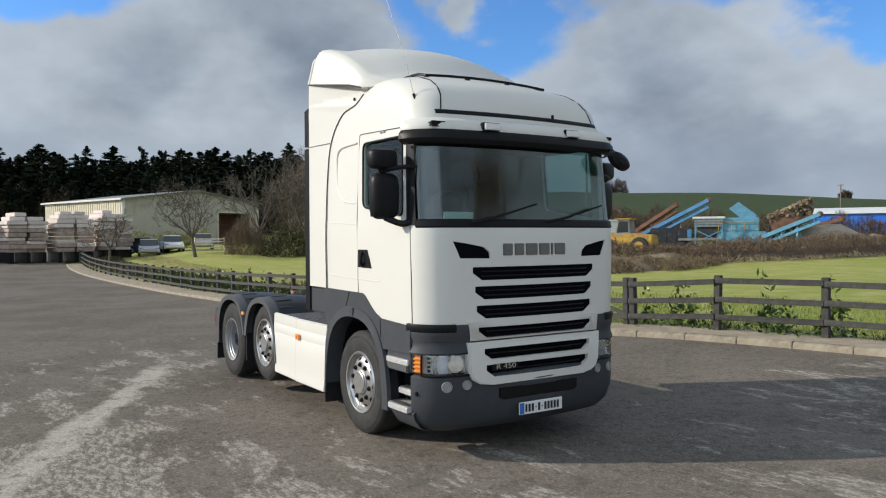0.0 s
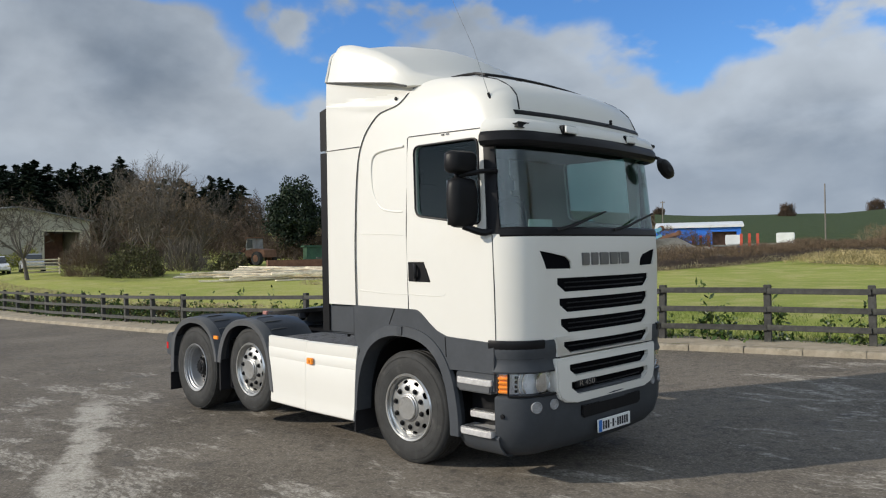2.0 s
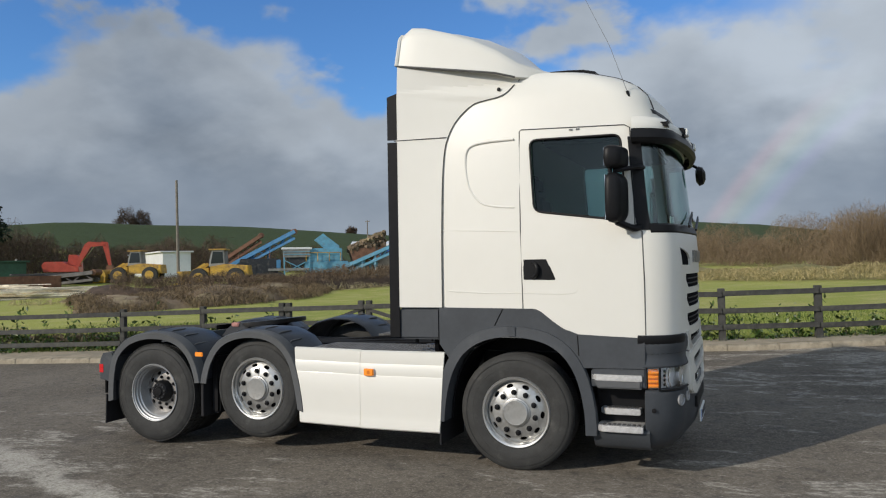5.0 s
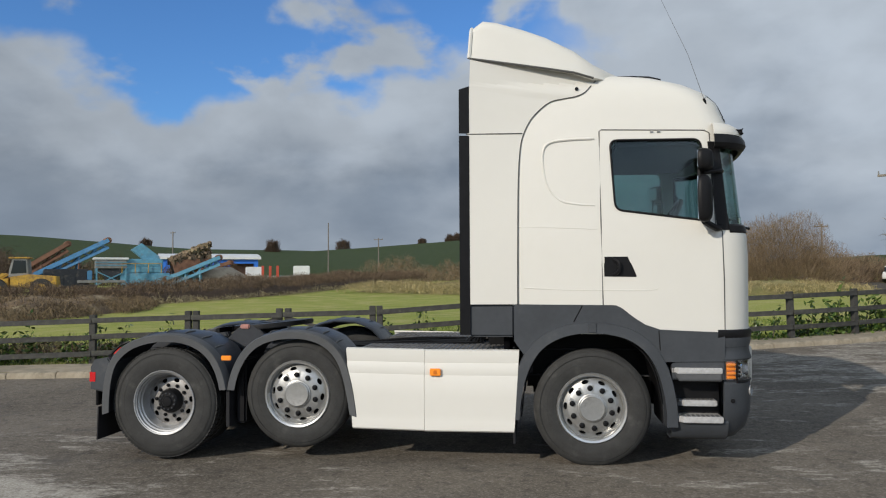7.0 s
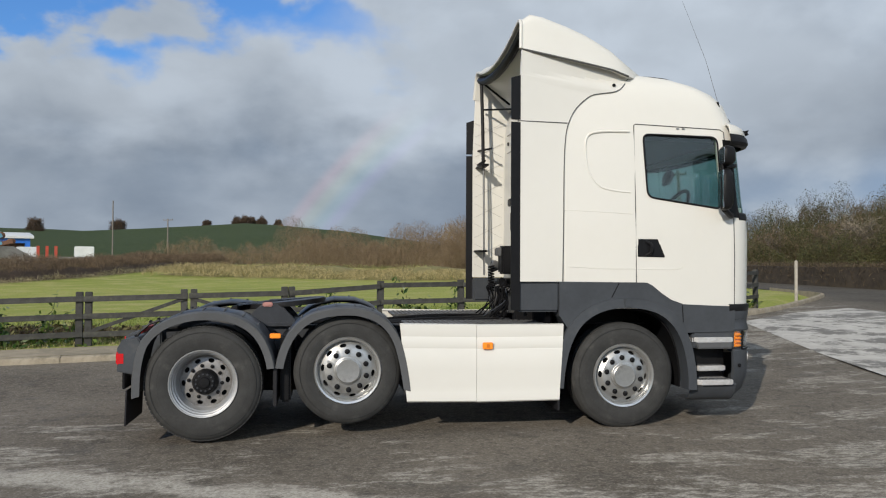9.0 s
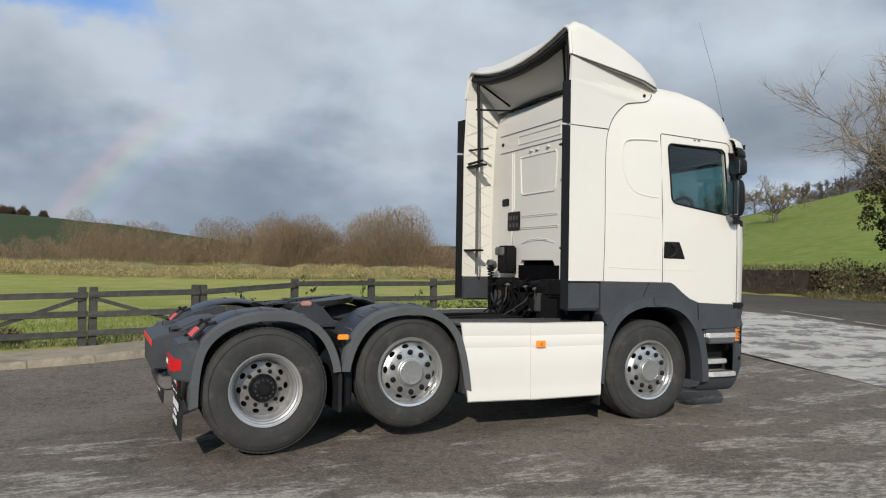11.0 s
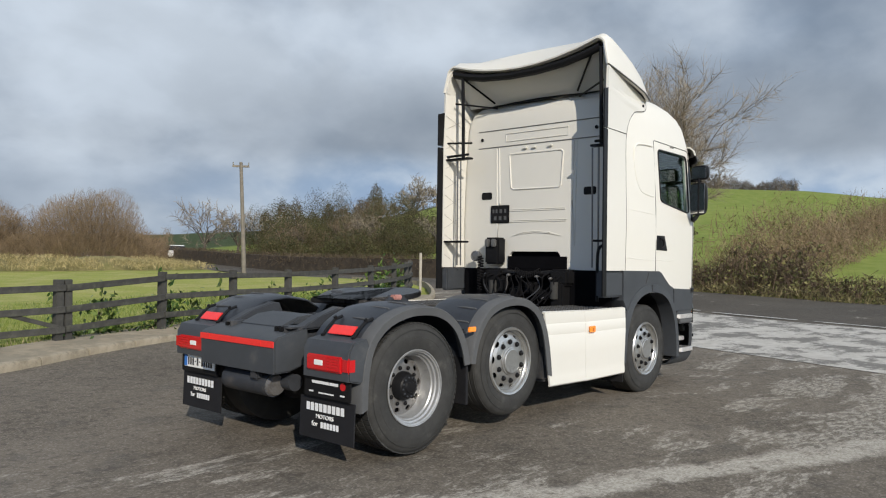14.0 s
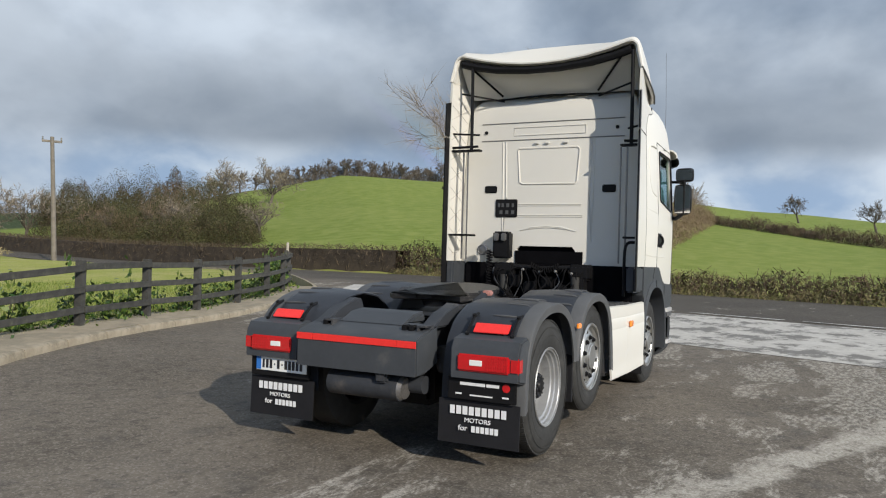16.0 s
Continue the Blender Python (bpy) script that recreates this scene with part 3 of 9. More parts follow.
def build_kerb():
    # single kerbstones, 0.9 m long, each its own piece
    line = [p for p in KERB if -60 < p.x and p.y < 24]
    pts, run = [line[0]], 0.0
    for a, b in zip(line, line[1:]):
        d = (b - a).length
        while run + d >= 0.915:
            f = (0.915 - run) / d
            a = a + (b - a) * f
            pts.append(a)
            d, run = (b - a).length, 0.0
        run += d
    kerb = thing("kerb", Matrix(), "weathered buff concrete kerb along the footpath", "kerb", kind="structure")
    bm = bmesh.new()
    prism(bm, [(0, -0.2), (0.13, -0.2), (0.13, 0.112), (0.05, 0.108), (0.02, 0.095), (0.004, 0.06)], 0, 0.002, 0.912, 0.008)
    me = finish(bm)
    me.materials.append(KERBSTONE)
    for a, b in zip(pts, pts[1:]):
        ob = new("kerbstone", me)
        ob.parent = kerb
        t = math.degrees(math.atan2(b.y - a.y, b.x - a.x))
        za, zb = land_z(a.x, a.y), land_z(b.x, b.y)
        ob.matrix_local = pose(a.x, a.y, za + random.uniform(-0.006, 0.006), 0, -math.degrees(math.atan2(zb - za, 0.915)), t + random.uniform(-0.6, 0.6))
    inner, outer = offset_line(line, 0.12), offset_line(line, 1.12)
    bm = bmesh.new()
    rows = []
    for a, b in zip(inner, outer):
        if a.x > 8.6:
            break
        za, zb = land_z(a.x, a.y) + 0.108, land_z(b.x, b.y) + 0.10
        rows.append([(a.x, a.y, za), ((a.x + b.x) / 2, (a.y + b.y) / 2, (za + zb) / 2 + 0.006), (b.x, b.y, zb), (b.x, b.y, zb - 0.12)])
    grid(bm, rows)
    tagged(part("footpath_pavement", bm, PAVING), "narrow brown-grey concrete footpath behind the kerb", "pavement", kind="structure")


build_kerb()


# ---- the fence ----
FENCE = [(-76, 14), (-74.5, 9.0), (-70, 6.6), (-62, 5.4), (-50, 4.5), (-40, 4.4), (-35, 4.45), (-31, 4.5), (-27, 4.45), (-23.4, 4.46), (-19, 4.5), (-14.1, 4.75), (-10.9, 5.45), (-9.05, 5.85), (-7.19, 6.2), (-5.4, 6.43), (-3.57, 6.65), (-1.77, 6.95), (0, 7.43),
         (1.58, 7.75), (3.3, 8.2), (5.0, 8.75), (6.6, 9.5), (8.05, 10.4), (9.32, 11.45)]


def build_fence():
    fence = thing("fence", Matrix(), "dark weathered timber post-and-rail fence with three rails", "fence")
    post_bm = bmesh.new()
    box(post_bm, -0.06, 0.06, -0.06, 0.06, -0.25, 1.0, 0.008)
    post_me = finish(post_bm)
    post_me.materials.append(WOOD)
    line = smooth_line([(x, y, 0) for x, y in FENCE[:12]], 8)
    pts, run = [line[0]], 0.0
    for a, b in zip(line, line[1:]):
        d = (b - a).length
        while run + d >= 1.75:
            a = a + (b - a) * ((1.75 - run) / d)
            pts.append(a)
            d, run = (b - a).length, 0.0
        run += d
    pts = [p for p in pts if (p - line[-1]).length > 1.0]
    stations = [(p.x, p.y) for p in pts] + FENCE[12:]

    def foot(x, y):
        return land_z(x, y) + 0.10 - 0.09 * ease((-2.2 - x) / 1.3)
    for i, (x, y) in enumerate(stations):
        a, b = stations[max(i - 1, 0)], stations[min(i + 1, len(stations) - 1)]
        t = math.degrees(math.atan2(b[1] - a[1], b[0] - a[0]))
        double = (x, y) in (FENCE[14], FENCE[15], FENCE[16])
        for k in ((-0.075, 0.075) if double else (0,)):
            ob = new("post", post_me)
            ob.parent = fence
            c, s = math.cos(radians(t)), math.sin(radians(t))
            ob.matrix_local = pose(x + c * k, y + s * k, foot(x, y), random.uniform(-1.2, 1.2), random.uniform(-1.2, 1.2), t) @ Matrix.Diagonal((1, 1, 1.02 if double else 1.0, 1))
    for (x0, y0), (x1, y1) in zip(stations, stations[1:]):
        d = Vector((x1 - x0, y1 - y0, foot(x1, y1) - foot(x0, y0)))
        L = d.length
        t, pitch = math.degrees(math.atan2(d.y, d.x)), -math.degrees(math.asin(d.z / L))
        bm = bmesh.new()
        box(bm, 0.0, L - 0.01, -0.10, -0.062, -0.05, 0.05, 0.006)
        me = finish(bm)
        me.materials.append(WOOD)
        for h in (0.25, 0.57, 0.90):
            ob = new("rail", me)
            ob.parent = fence
            ob.matrix_local = pose(x0, y0, foot(x0, y0) + h + random.uniform(-0.012, 0.012), 0, pitch, t)
        if (x0, y0) in (FENCE[14], FENCE[15]):
            bm = bmesh.new()
            up = (x0, y0) == FENCE[15]
            za, zb = (0.85, 0.28) if up else (0.28, 0.85)
            tube(bm, [(0.05, -0.04, za), (L - 0.05, -0.04, zb)], 0.045, 4)
            me = finish(bm, 20)
            me.materials.append(WOOD)
            ob = new("brace", me)
            ob.parent = fence
            ob.matrix_local = pose(x0, y0, foot(x0, y0), 0, pitch, t)


build_fence()

# ---- the tractor unit ----
truck = thing("tractor_unit", pose(0, -0.115, 0, 0, 0, -1.09),
              "white three-axle tractor unit with charcoal lower panels on asphalt", "truck")

# height, front of the middle, half width, back, corner radius
CAB = [(0.25, 1.42, 1.13, 0.62, 0.36), (0.34, 1.47, 1.18, 0.62, 0.36), (0.5, 1.50, 1.20, 0.62, 0.35), (1.20, 1.51, 1.20, -0.72, 0.34), (1.9, 1.515, 1.212, -0.72, 0.34), (2.10, 1.50, 1.212, -0.72, 0.33), (2.2, 1.47, 1.208, -0.72, 0.32),
       (2.6, 1.43, 1.195, -0.72, 0.31), (2.9, 1.40, 1.18, -0.72, 0.30), (3.05, 1.375, 1.168, -0.72, 0.30), (3.179, 1.325, 1.155, -0.72, 0.31), (3.319, 1.275, 1.14, -0.72, 0.33),
       (3.424, 1.18, 1.118, -0.71, 0.36), (3.506, 1.04, 1.082, -0.69, 0.38), (3.58, 0.83, 1.02, -0.62, 0.40), (3.632, 0.53, 0.92, -0.50, 0.40), (3.66, 0.14, 0.76, -0.36, 0.30)]
BOW = 0.07


def cab_at(z, off=0.0):
    xf, hw, xr, R = lerp_rows(CAB, z)
    return xf + off, hw + off, xr, R + off


def front_path(z, off=0.0, tail=None):
    """The plan of the cab's front at a height, from its right side round to its left; tail: the x at which the sides begin."""
    xf, hw, xr, R = cab_at(z, off)
    half = []
    x0 = xf - BOW - R
    first = 90.0
    if tail is not None and tail < x0 - 0.002:
        half += [(tail, hw), ((tail + x0) / 2, hw)]
        steps = 8
    elif tail is not None:
        first = math.degrees(math.acos(clamp((tail - x0) / R, 0, 0.95)))
        steps = 10
    else:
        steps = 8
    for k in range(steps + 1):
        a = radians(first - first * k / steps)
        half.append((x0 + R * math.cos(a), hw - R + R * math.sin(a)))
    for k in range(1, 7):
        y = (hw - R) * (1 - k / 6)
        half.append((xf - BOW * (y / (hw - R)) ** 2, y))
    return [(x, -y) for x, y in half] + [(x, y) for x, y in half[-2::-1]]


def front_x(z, y, off=0.0):
    """How far forward the cab's front lies at a height and a place across."""
    xf, hw, xr, r = cab_at(z, off)
    y = min(abs(y), hw - 0.002)
    if y <= hw - r:
        return xf - BOW * (y / (hw - r)) ** 2
    return xf - BOW - r + math.sqrt(r * r - (y - hw + r) ** 2)


def front_band(rows_zo, half, n=12, lo=None):
    """A skin on the cab's front: rows of (height, offset), from -half to half across, or from lo to half on one side."""
    bm = bmesh.new()
    rows = []
    for z, o in rows_zo:
        row = []
        for k in range(-n, n + 1):
            if lo is None:
                y = half * math.sin(k / n * 1.5708)
            else:
                y = lo + (half - lo) * math.sin((k + n) / (2 * n) * 1.5708)
            row.append((front_x(z, y, o), y, z))
        rows.append(row)
    grid(bm, rows)
    return bm


def corner_band(rows_zo, a0, a1=None, n=8, side=0):
    """A skin on the cab's front between two turns of its corner: the whole front when side is 0, else one corner from a0 to a1."""
    bm = bmesh.new()
    rows = []
    for z, o in rows_zo:
        xf, hw, xr, r = cab_at(z, o)
        x0 = xf - BOW - r
        half = []
        for k in range(n + 1):
            a = radians(a0 + ((a1 or 0.0) - a0) * k / n)
            half.append((x0 + r * math.cos(a), hw - r + r * math.sin(a)))
        if side:
            rows.append([(x, side * y, z) for x, y in half])
            continue
        for k in range(1, 7):
            y = (hw - r) * (1 - k / 6)
            half.append((xf - BOW * (y / (hw - r)) ** 2, y))
        rows.append([(x, -y, z) for x, y in half] + [(x, y, z) for x, y in half[-2::-1]])
    grid(bm, rows)
    return bm


def side_y(x, z, off=0.0):
    """Half width of the cab at a place along it, round its front corner."""
    xf, hw, xr, r = cab_at(z, off)
    x0 = xf - BOW - r
    return hw if x <= x0 else hw - r + math.sqrt(max(0.0, r * r - (x - x0) ** 2))


def cab_solid(shrink=0.0, z0=1.20):
    bm = bmesh.new()
    rows = []
    zs = [z for z in (z0, 1.5, 1.9, 2.0, 2.10, 2.2, 2.4, 2.6, 2.75, 2.9, 3.05, 3.179, 3.25, 3.319, 3.37, 3.424, 3.47, 3.506, 3.545, 3.58, 3.632, 3.66) if z >= z0]
    for z in zs:
        front = front_path(z, -shrink)
        xf, hw, xr, R = cab_at(z, -shrink)
        r = 0.10
        rear = [(xr + shrink + r - r * math.sin(radians(90 * k / 4)), hw - r + r * math.cos(radians(90 * k / 4))) for k in range(5)]
        ring = front + rear + [(x, -y) for x, y in rear[::-1]]
        zz = z + shrink if z == z0 else z - shrink
        rows.append([(x, y, zz) for x, y in ring])
    vs = grid(bm, rows, close_u=True)
    bm.faces.new(vs[0])
    bm.faces.new(vs[-1])
    bmesh.ops.recalc_face_normals(bm, faces=bm.faces)
    return bm


def rounded(outline, r, n=4):
    """An outline with its corners rounded."""
    out = []
    for i, p in enumerate(outline):
        p, a, b = Vector(p), Vector(outline[i - 1]), Vector(outline[(i + 1) % len(outline)])
        s, e = p + (a - p).normalized() * r, p + (b - p).normalized() * r
        for k in range(n + 1):
            f = k / n
            q = s * (1 - f) ** 2 + p * 2 * f * (1 - f) + e * f * f
            out.append((q.x, q.y))
    return out


WINDOW = rounded([(0.185, 2.965), (0.985, 2.955), (1.03, 2.215), (0.225, 2.325)], 0.07)


def slot_outline(y_top, y_bot, z_top, z_bot):
    zm = z_bot + (z_top - z_bot) * 0.55
    return [(-y_top, z_top), (-y_top, zm), (-y_bot, z_bot), (y_bot, z_bot), (y_top, zm), (y_top, z_top)]


SLOTS = [(0.735, 0.64, 1.748, 1.628), (0.71, 0.615, 1.573, 1.453), (0.695, 0.60, 1.398, 1.278), (0.69, 0.60, 1.222, 1.102)]
LOW_SLOTS = [(0.64, 0.56, 1.008, 0.906), (0.62, 0.53, 0.858, 0.745)]


def build_cab():
    cuts = [cab_solid(0.05, 1.25)]
    bm = bmesh.new()
    box(bm, 1.125, 2.2, -1.3, 1.3, 2.16, 2.90)
    cuts.append(bm)
    bm = bmesh.new()
    prism(bm, WINDOW, 1, -1.6, 1.6)
    cuts.append(bm)
    for s in SLOTS[:3]:
        bm = bmesh.new()
        prism(bm, slot_outline(*s), 0, 1.3, 1.8)
        cuts.append(bm)
    for sgn in (-1, 1):
        bm = bmesh.new()
        prism(bm, [(sgn * 0.93, 1.985), (sgn * 0.80, 1.965), (sgn * 0.62, 1.93), (sgn * 0.565, 1.885), (sgn * 0.555, 1.825), (sgn * 0.86, 1.83)], 0, 1.25, 1.8)
        cuts.append(bm)
    bm = bmesh.new()
    prism(bm, [(-0.37, 1.30), (-0.37, 1.64), (-0.33, 1.685), (0.36, 1.685), (0.40, 1.64), (0.40, 1.30)], 0, -1.2, -0.5)
    cuts.append(bm)
    me = carve(finish(cab_solid(), 30), cuts)
    part("cab_shell", me, WHITE, truck)

    # dark mesh behind the front slots and the two inlets
    part("grille_backing", thicken(front_band([(z, -0.012) for z in (1.26, 1.5, 1.75, 2.0)], 0.94), 0.01), VOID, truck)
    for yt, yb, zt, zb in SLOTS[:3]:
        for f in (0.3, 0.65):
            z = zb + (zt - zb) * f
            bm = bmesh.new()
            tube(bm, [(cab_at(z)[0] - BOW * (y / 0.87) ** 2 - 0.010, y, z) for y in [yb * k / 6 for k in range(-6, 7)]], 0.006, 6)
            part("grille_bar", bm, BLACK, truck)

    # glass
    bm = corner_band([(z, -0.012) for z in (2.15, 2.3, 2.45, 2.6, 2.75, 2.91)], 72)
    ob = part("windscreen", thicken(bm, 0.006), SCREEN, truck, "tinted windscreen")
    ob.visible_shadow = False
    for sgn in (-1, 1):
        bm = bmesh.new()
        hw = 1.19
        vs = [bm.verts.new((x + (0.012 if x > 0.5 else -0.012), sgn * (lerp_rows(CAB, z)[1] - 0.02), z + (0.012 if z > 2.6 else -0.012))) for x, z in WINDOW]
        bm.faces.new(vs)
        ob = part("side_window", thicken(bm, 0.006), SIDEGLASS, truck, "tinted side window")
        ob.visible_shadow = False
        # black pillar between the door and the windscreen
        bm = corner_band([(z, 0.006) for z in (2.13, 2.3, 2.5, 2.7, 2.93)], 86, 66, 6, sgn)
        part("front_pillar", thicken(bm, 0.008), BLACK, truck, "gloss black windscreen pillar")
        # rubber frame of the side window
        bm = bmesh.new()
        tube(bm, [(x, sgn * (lerp_rows(CAB, z)[1] + 0.004), z) for x, z in WINDOW], 0.010, 6, closed=True)
        part("window_seal", bm, BLACK, truck)
        # door gap, handle and hinge line
        bm = bmesh.new()
        door = [(0.105, 1.46), (0.095, 2.2), (0.09, 3.05), (0.11, 3.065), (1.02, 3.035), (1.065, 3.01), (1.085, 2.6), (1.10, 2.15), (1.155, 2.12), (1.165, 1.7), (1.165, 1.215), (0.60, 1.235), (0.47, 1.28), (0.37, 1.35), (0.27, 1.43), (0.22, 1.455)]
        tube(bm, [(x, sgn * (side_y(x, z) + 0.0005), z) for x, z in door], 0.0055, 6, closed=True)
        part("door_gap", bm, SEAM, truck)
        bm = bmesh.new()
        prism(bm, [(0.115, 1.905), (0.33, 1.905), (0.405, 1.725), (0.40, 1.715), (0.118, 1.72)], 1, sgn * 1.2, sgn * 1.217, 0.006)
        handle = part("door_handle_recess", bm, BLACK, truck)
        bm = bmesh.new()
        tube(bm, smooth_line([(0.20, sgn * 1.21, 1.875), (0.245, sgn * 1.245, 1.84), (0.245, sgn * 1.245, 1.77), (0.20, sgn * 1.212, 1.735)], 4), 0.016, 8)
        part("door_handle", bm, BLACK, handle)
        # pressed frame of the sleeper side
        bm = bmesh.new()
        tube(bm, smooth_line([(0.04, sgn * 1.1865, 2.985), (-0.20, sgn * 1.188, 2.98), (-0.36, sgn * 1.189, 2.955), (-0.42, sgn * 1.191, 2.88), (-0.42, sgn * 1.194, 2.72), (-0.38, sgn * 1.199, 2.55), (-0.27, sgn * 1.204, 2.42), (-0.1, sgn * 1.206, 2.38), (0.04, sgn * 1.2065, 2.37)], 5), 0.012, 8)
        for v in bm.verts:
            v.co.y -= sgn * 0.0085
        part("side_swage", bm, WHITE, truck)
        bm = bmesh.new()
        tube(bm, smooth_line([(-0.66, sgn * 1.206, 2.18), (-0.2, sgn * 1.209, 2.165), (0.06, sgn * 1.2095, 2.15)], 5), 0.008, 6)
        tube(bm, smooth_line([(-0.60, sgn * 1.206, 1.62), (-0.2, sgn * 1.204, 1.60), (0.06, sgn * 1.204, 1.60), (0.52, sgn * 1.204, 1.595), (0.60, sgn * 1.203, 1.63)], 5), 0.010, 6)
        for v in bm.verts:
            v.co.y -= sgn * 0.004
        part("side_swage", bm, WHITE, truck)
        for x in (0.56, 0.62):
            bm = bmesh.new()
            box(bm, x - 0.012, x + 0.012, sgn * 1.165, sgn * 1.180, 3.026, 3.036, 0.002)
            part("door_stud", bm, BADGE, truck)
    # gap round the upper luggage lid and the dark strip on the brow
    bm = front_band([(3.145, 0.004), (3.165, 0.010), (3.185, 0.004)], 0.985)
    part("brow_strip", thicken(bm, 0.006), BLACK, truck)
    for sgn in (-1, 1):
        bm = bmesh.new()
        pts = []
        for z in (3.19, 3.26, 3.33, 3.40, 3.46, 3.51, 3.55, 3.58, 3.60):
            q = [p for p in front_path(z, 0.0) if sgn * p[1] > 0]
            q.sort(key=lambda p: abs(abs(p[1]) - 0.93 + (z - 3.18) * 0.25))
            x, y = q[0]
            ys = (0.93 - (z - 3.18) * 0.25)
            xf, hw, xr, R = cab_at(z)
            if ys > hw - R:
                x = xf - BOW - R + math.sqrt(max(0.0, R * R - (ys - hw + R) ** 2))
            else:
                x = xf - BOW * (ys / (hw - R)) ** 2
            pts.append((x, sgn * ys, z))
        tube(bm, pts, 0.007, 6)
        part("lid_gap", bm, BLACK, truck)
    # roof hatch edge
    bm = bmesh.new()
    rail = [(0.14, -0.74, 3.655), (0.44, -0.76, 3.645), (0.60, -0.77, 3.632)] + [(0.70, y, 3.638 - 0.03 * (y / 0.76) ** 2) for y in (-0.76, -0.5, -0.25, 0.0, 0.25, 0.5, 0.74)] + [(0.60, 0.75, 3.622), (0.44, 0.74, 3.634)]
    tube(bm, rail, 0.014, 8)
    hatch = part("roof_hatch_rail", bm, BLACK, truck, "thin dark rail round the roof hatch")
    for y in (-0.74, -0.25, 0.25, 0.72):
        bm = bmesh.new()
        box(bm, 0.665, 0.715, y - 0.02, y + 0.02, 3.56, 3.638 - 0.03 * (y / 0.76) ** 2, 0.006)
        part("foot", bm, BLACK, hatch)


build_cab()


def sweep_front(rows_zo, keep, thickness=0.012, tail=None):
    """A band round the cab's front: rows of (height, offset); keep(y) picks the stretch."""
    bm = bmesh.new()
    rows = [[(x, y, z) for x, y in front_path(z, o, tail) if keep(x, y)] for z, o in rows_zo]
    w = min(len(r) for r in rows)
    grid(bm, [r[(len(r) - w) // 2:(len(r) - w) // 2 + w] for r in rows])
    return thicken(bm, thickness)


def lettering(body, size):
    """Raised letters in the built-in font, as a mesh."""
    text = bpy.data.curves.new("type", "FONT")
    text.body, text.size, text.extrude, text.align_x, text.align_y = body, size, 0.003, "CENTER", "CENTER"
    work = new("work", text)
    bpy.context.view_layer.update()
    me = bpy.data.meshes.new_from_object(work.evaluated_get(bpy.context.evaluated_depsgraph_get()))
    bpy.data.objects.remove(work)
    me.materials.clear()
    return me


FOGLENS = material("grey_fog_lens", (0.30, 0.30, 0.30), 0.2, var=0.2, scale=40, spec=0.5)
DARKLENS = material("dark_projector_lens", (0.03, 0.033, 0.036), 0.25, var=0.05, spec=0.3)


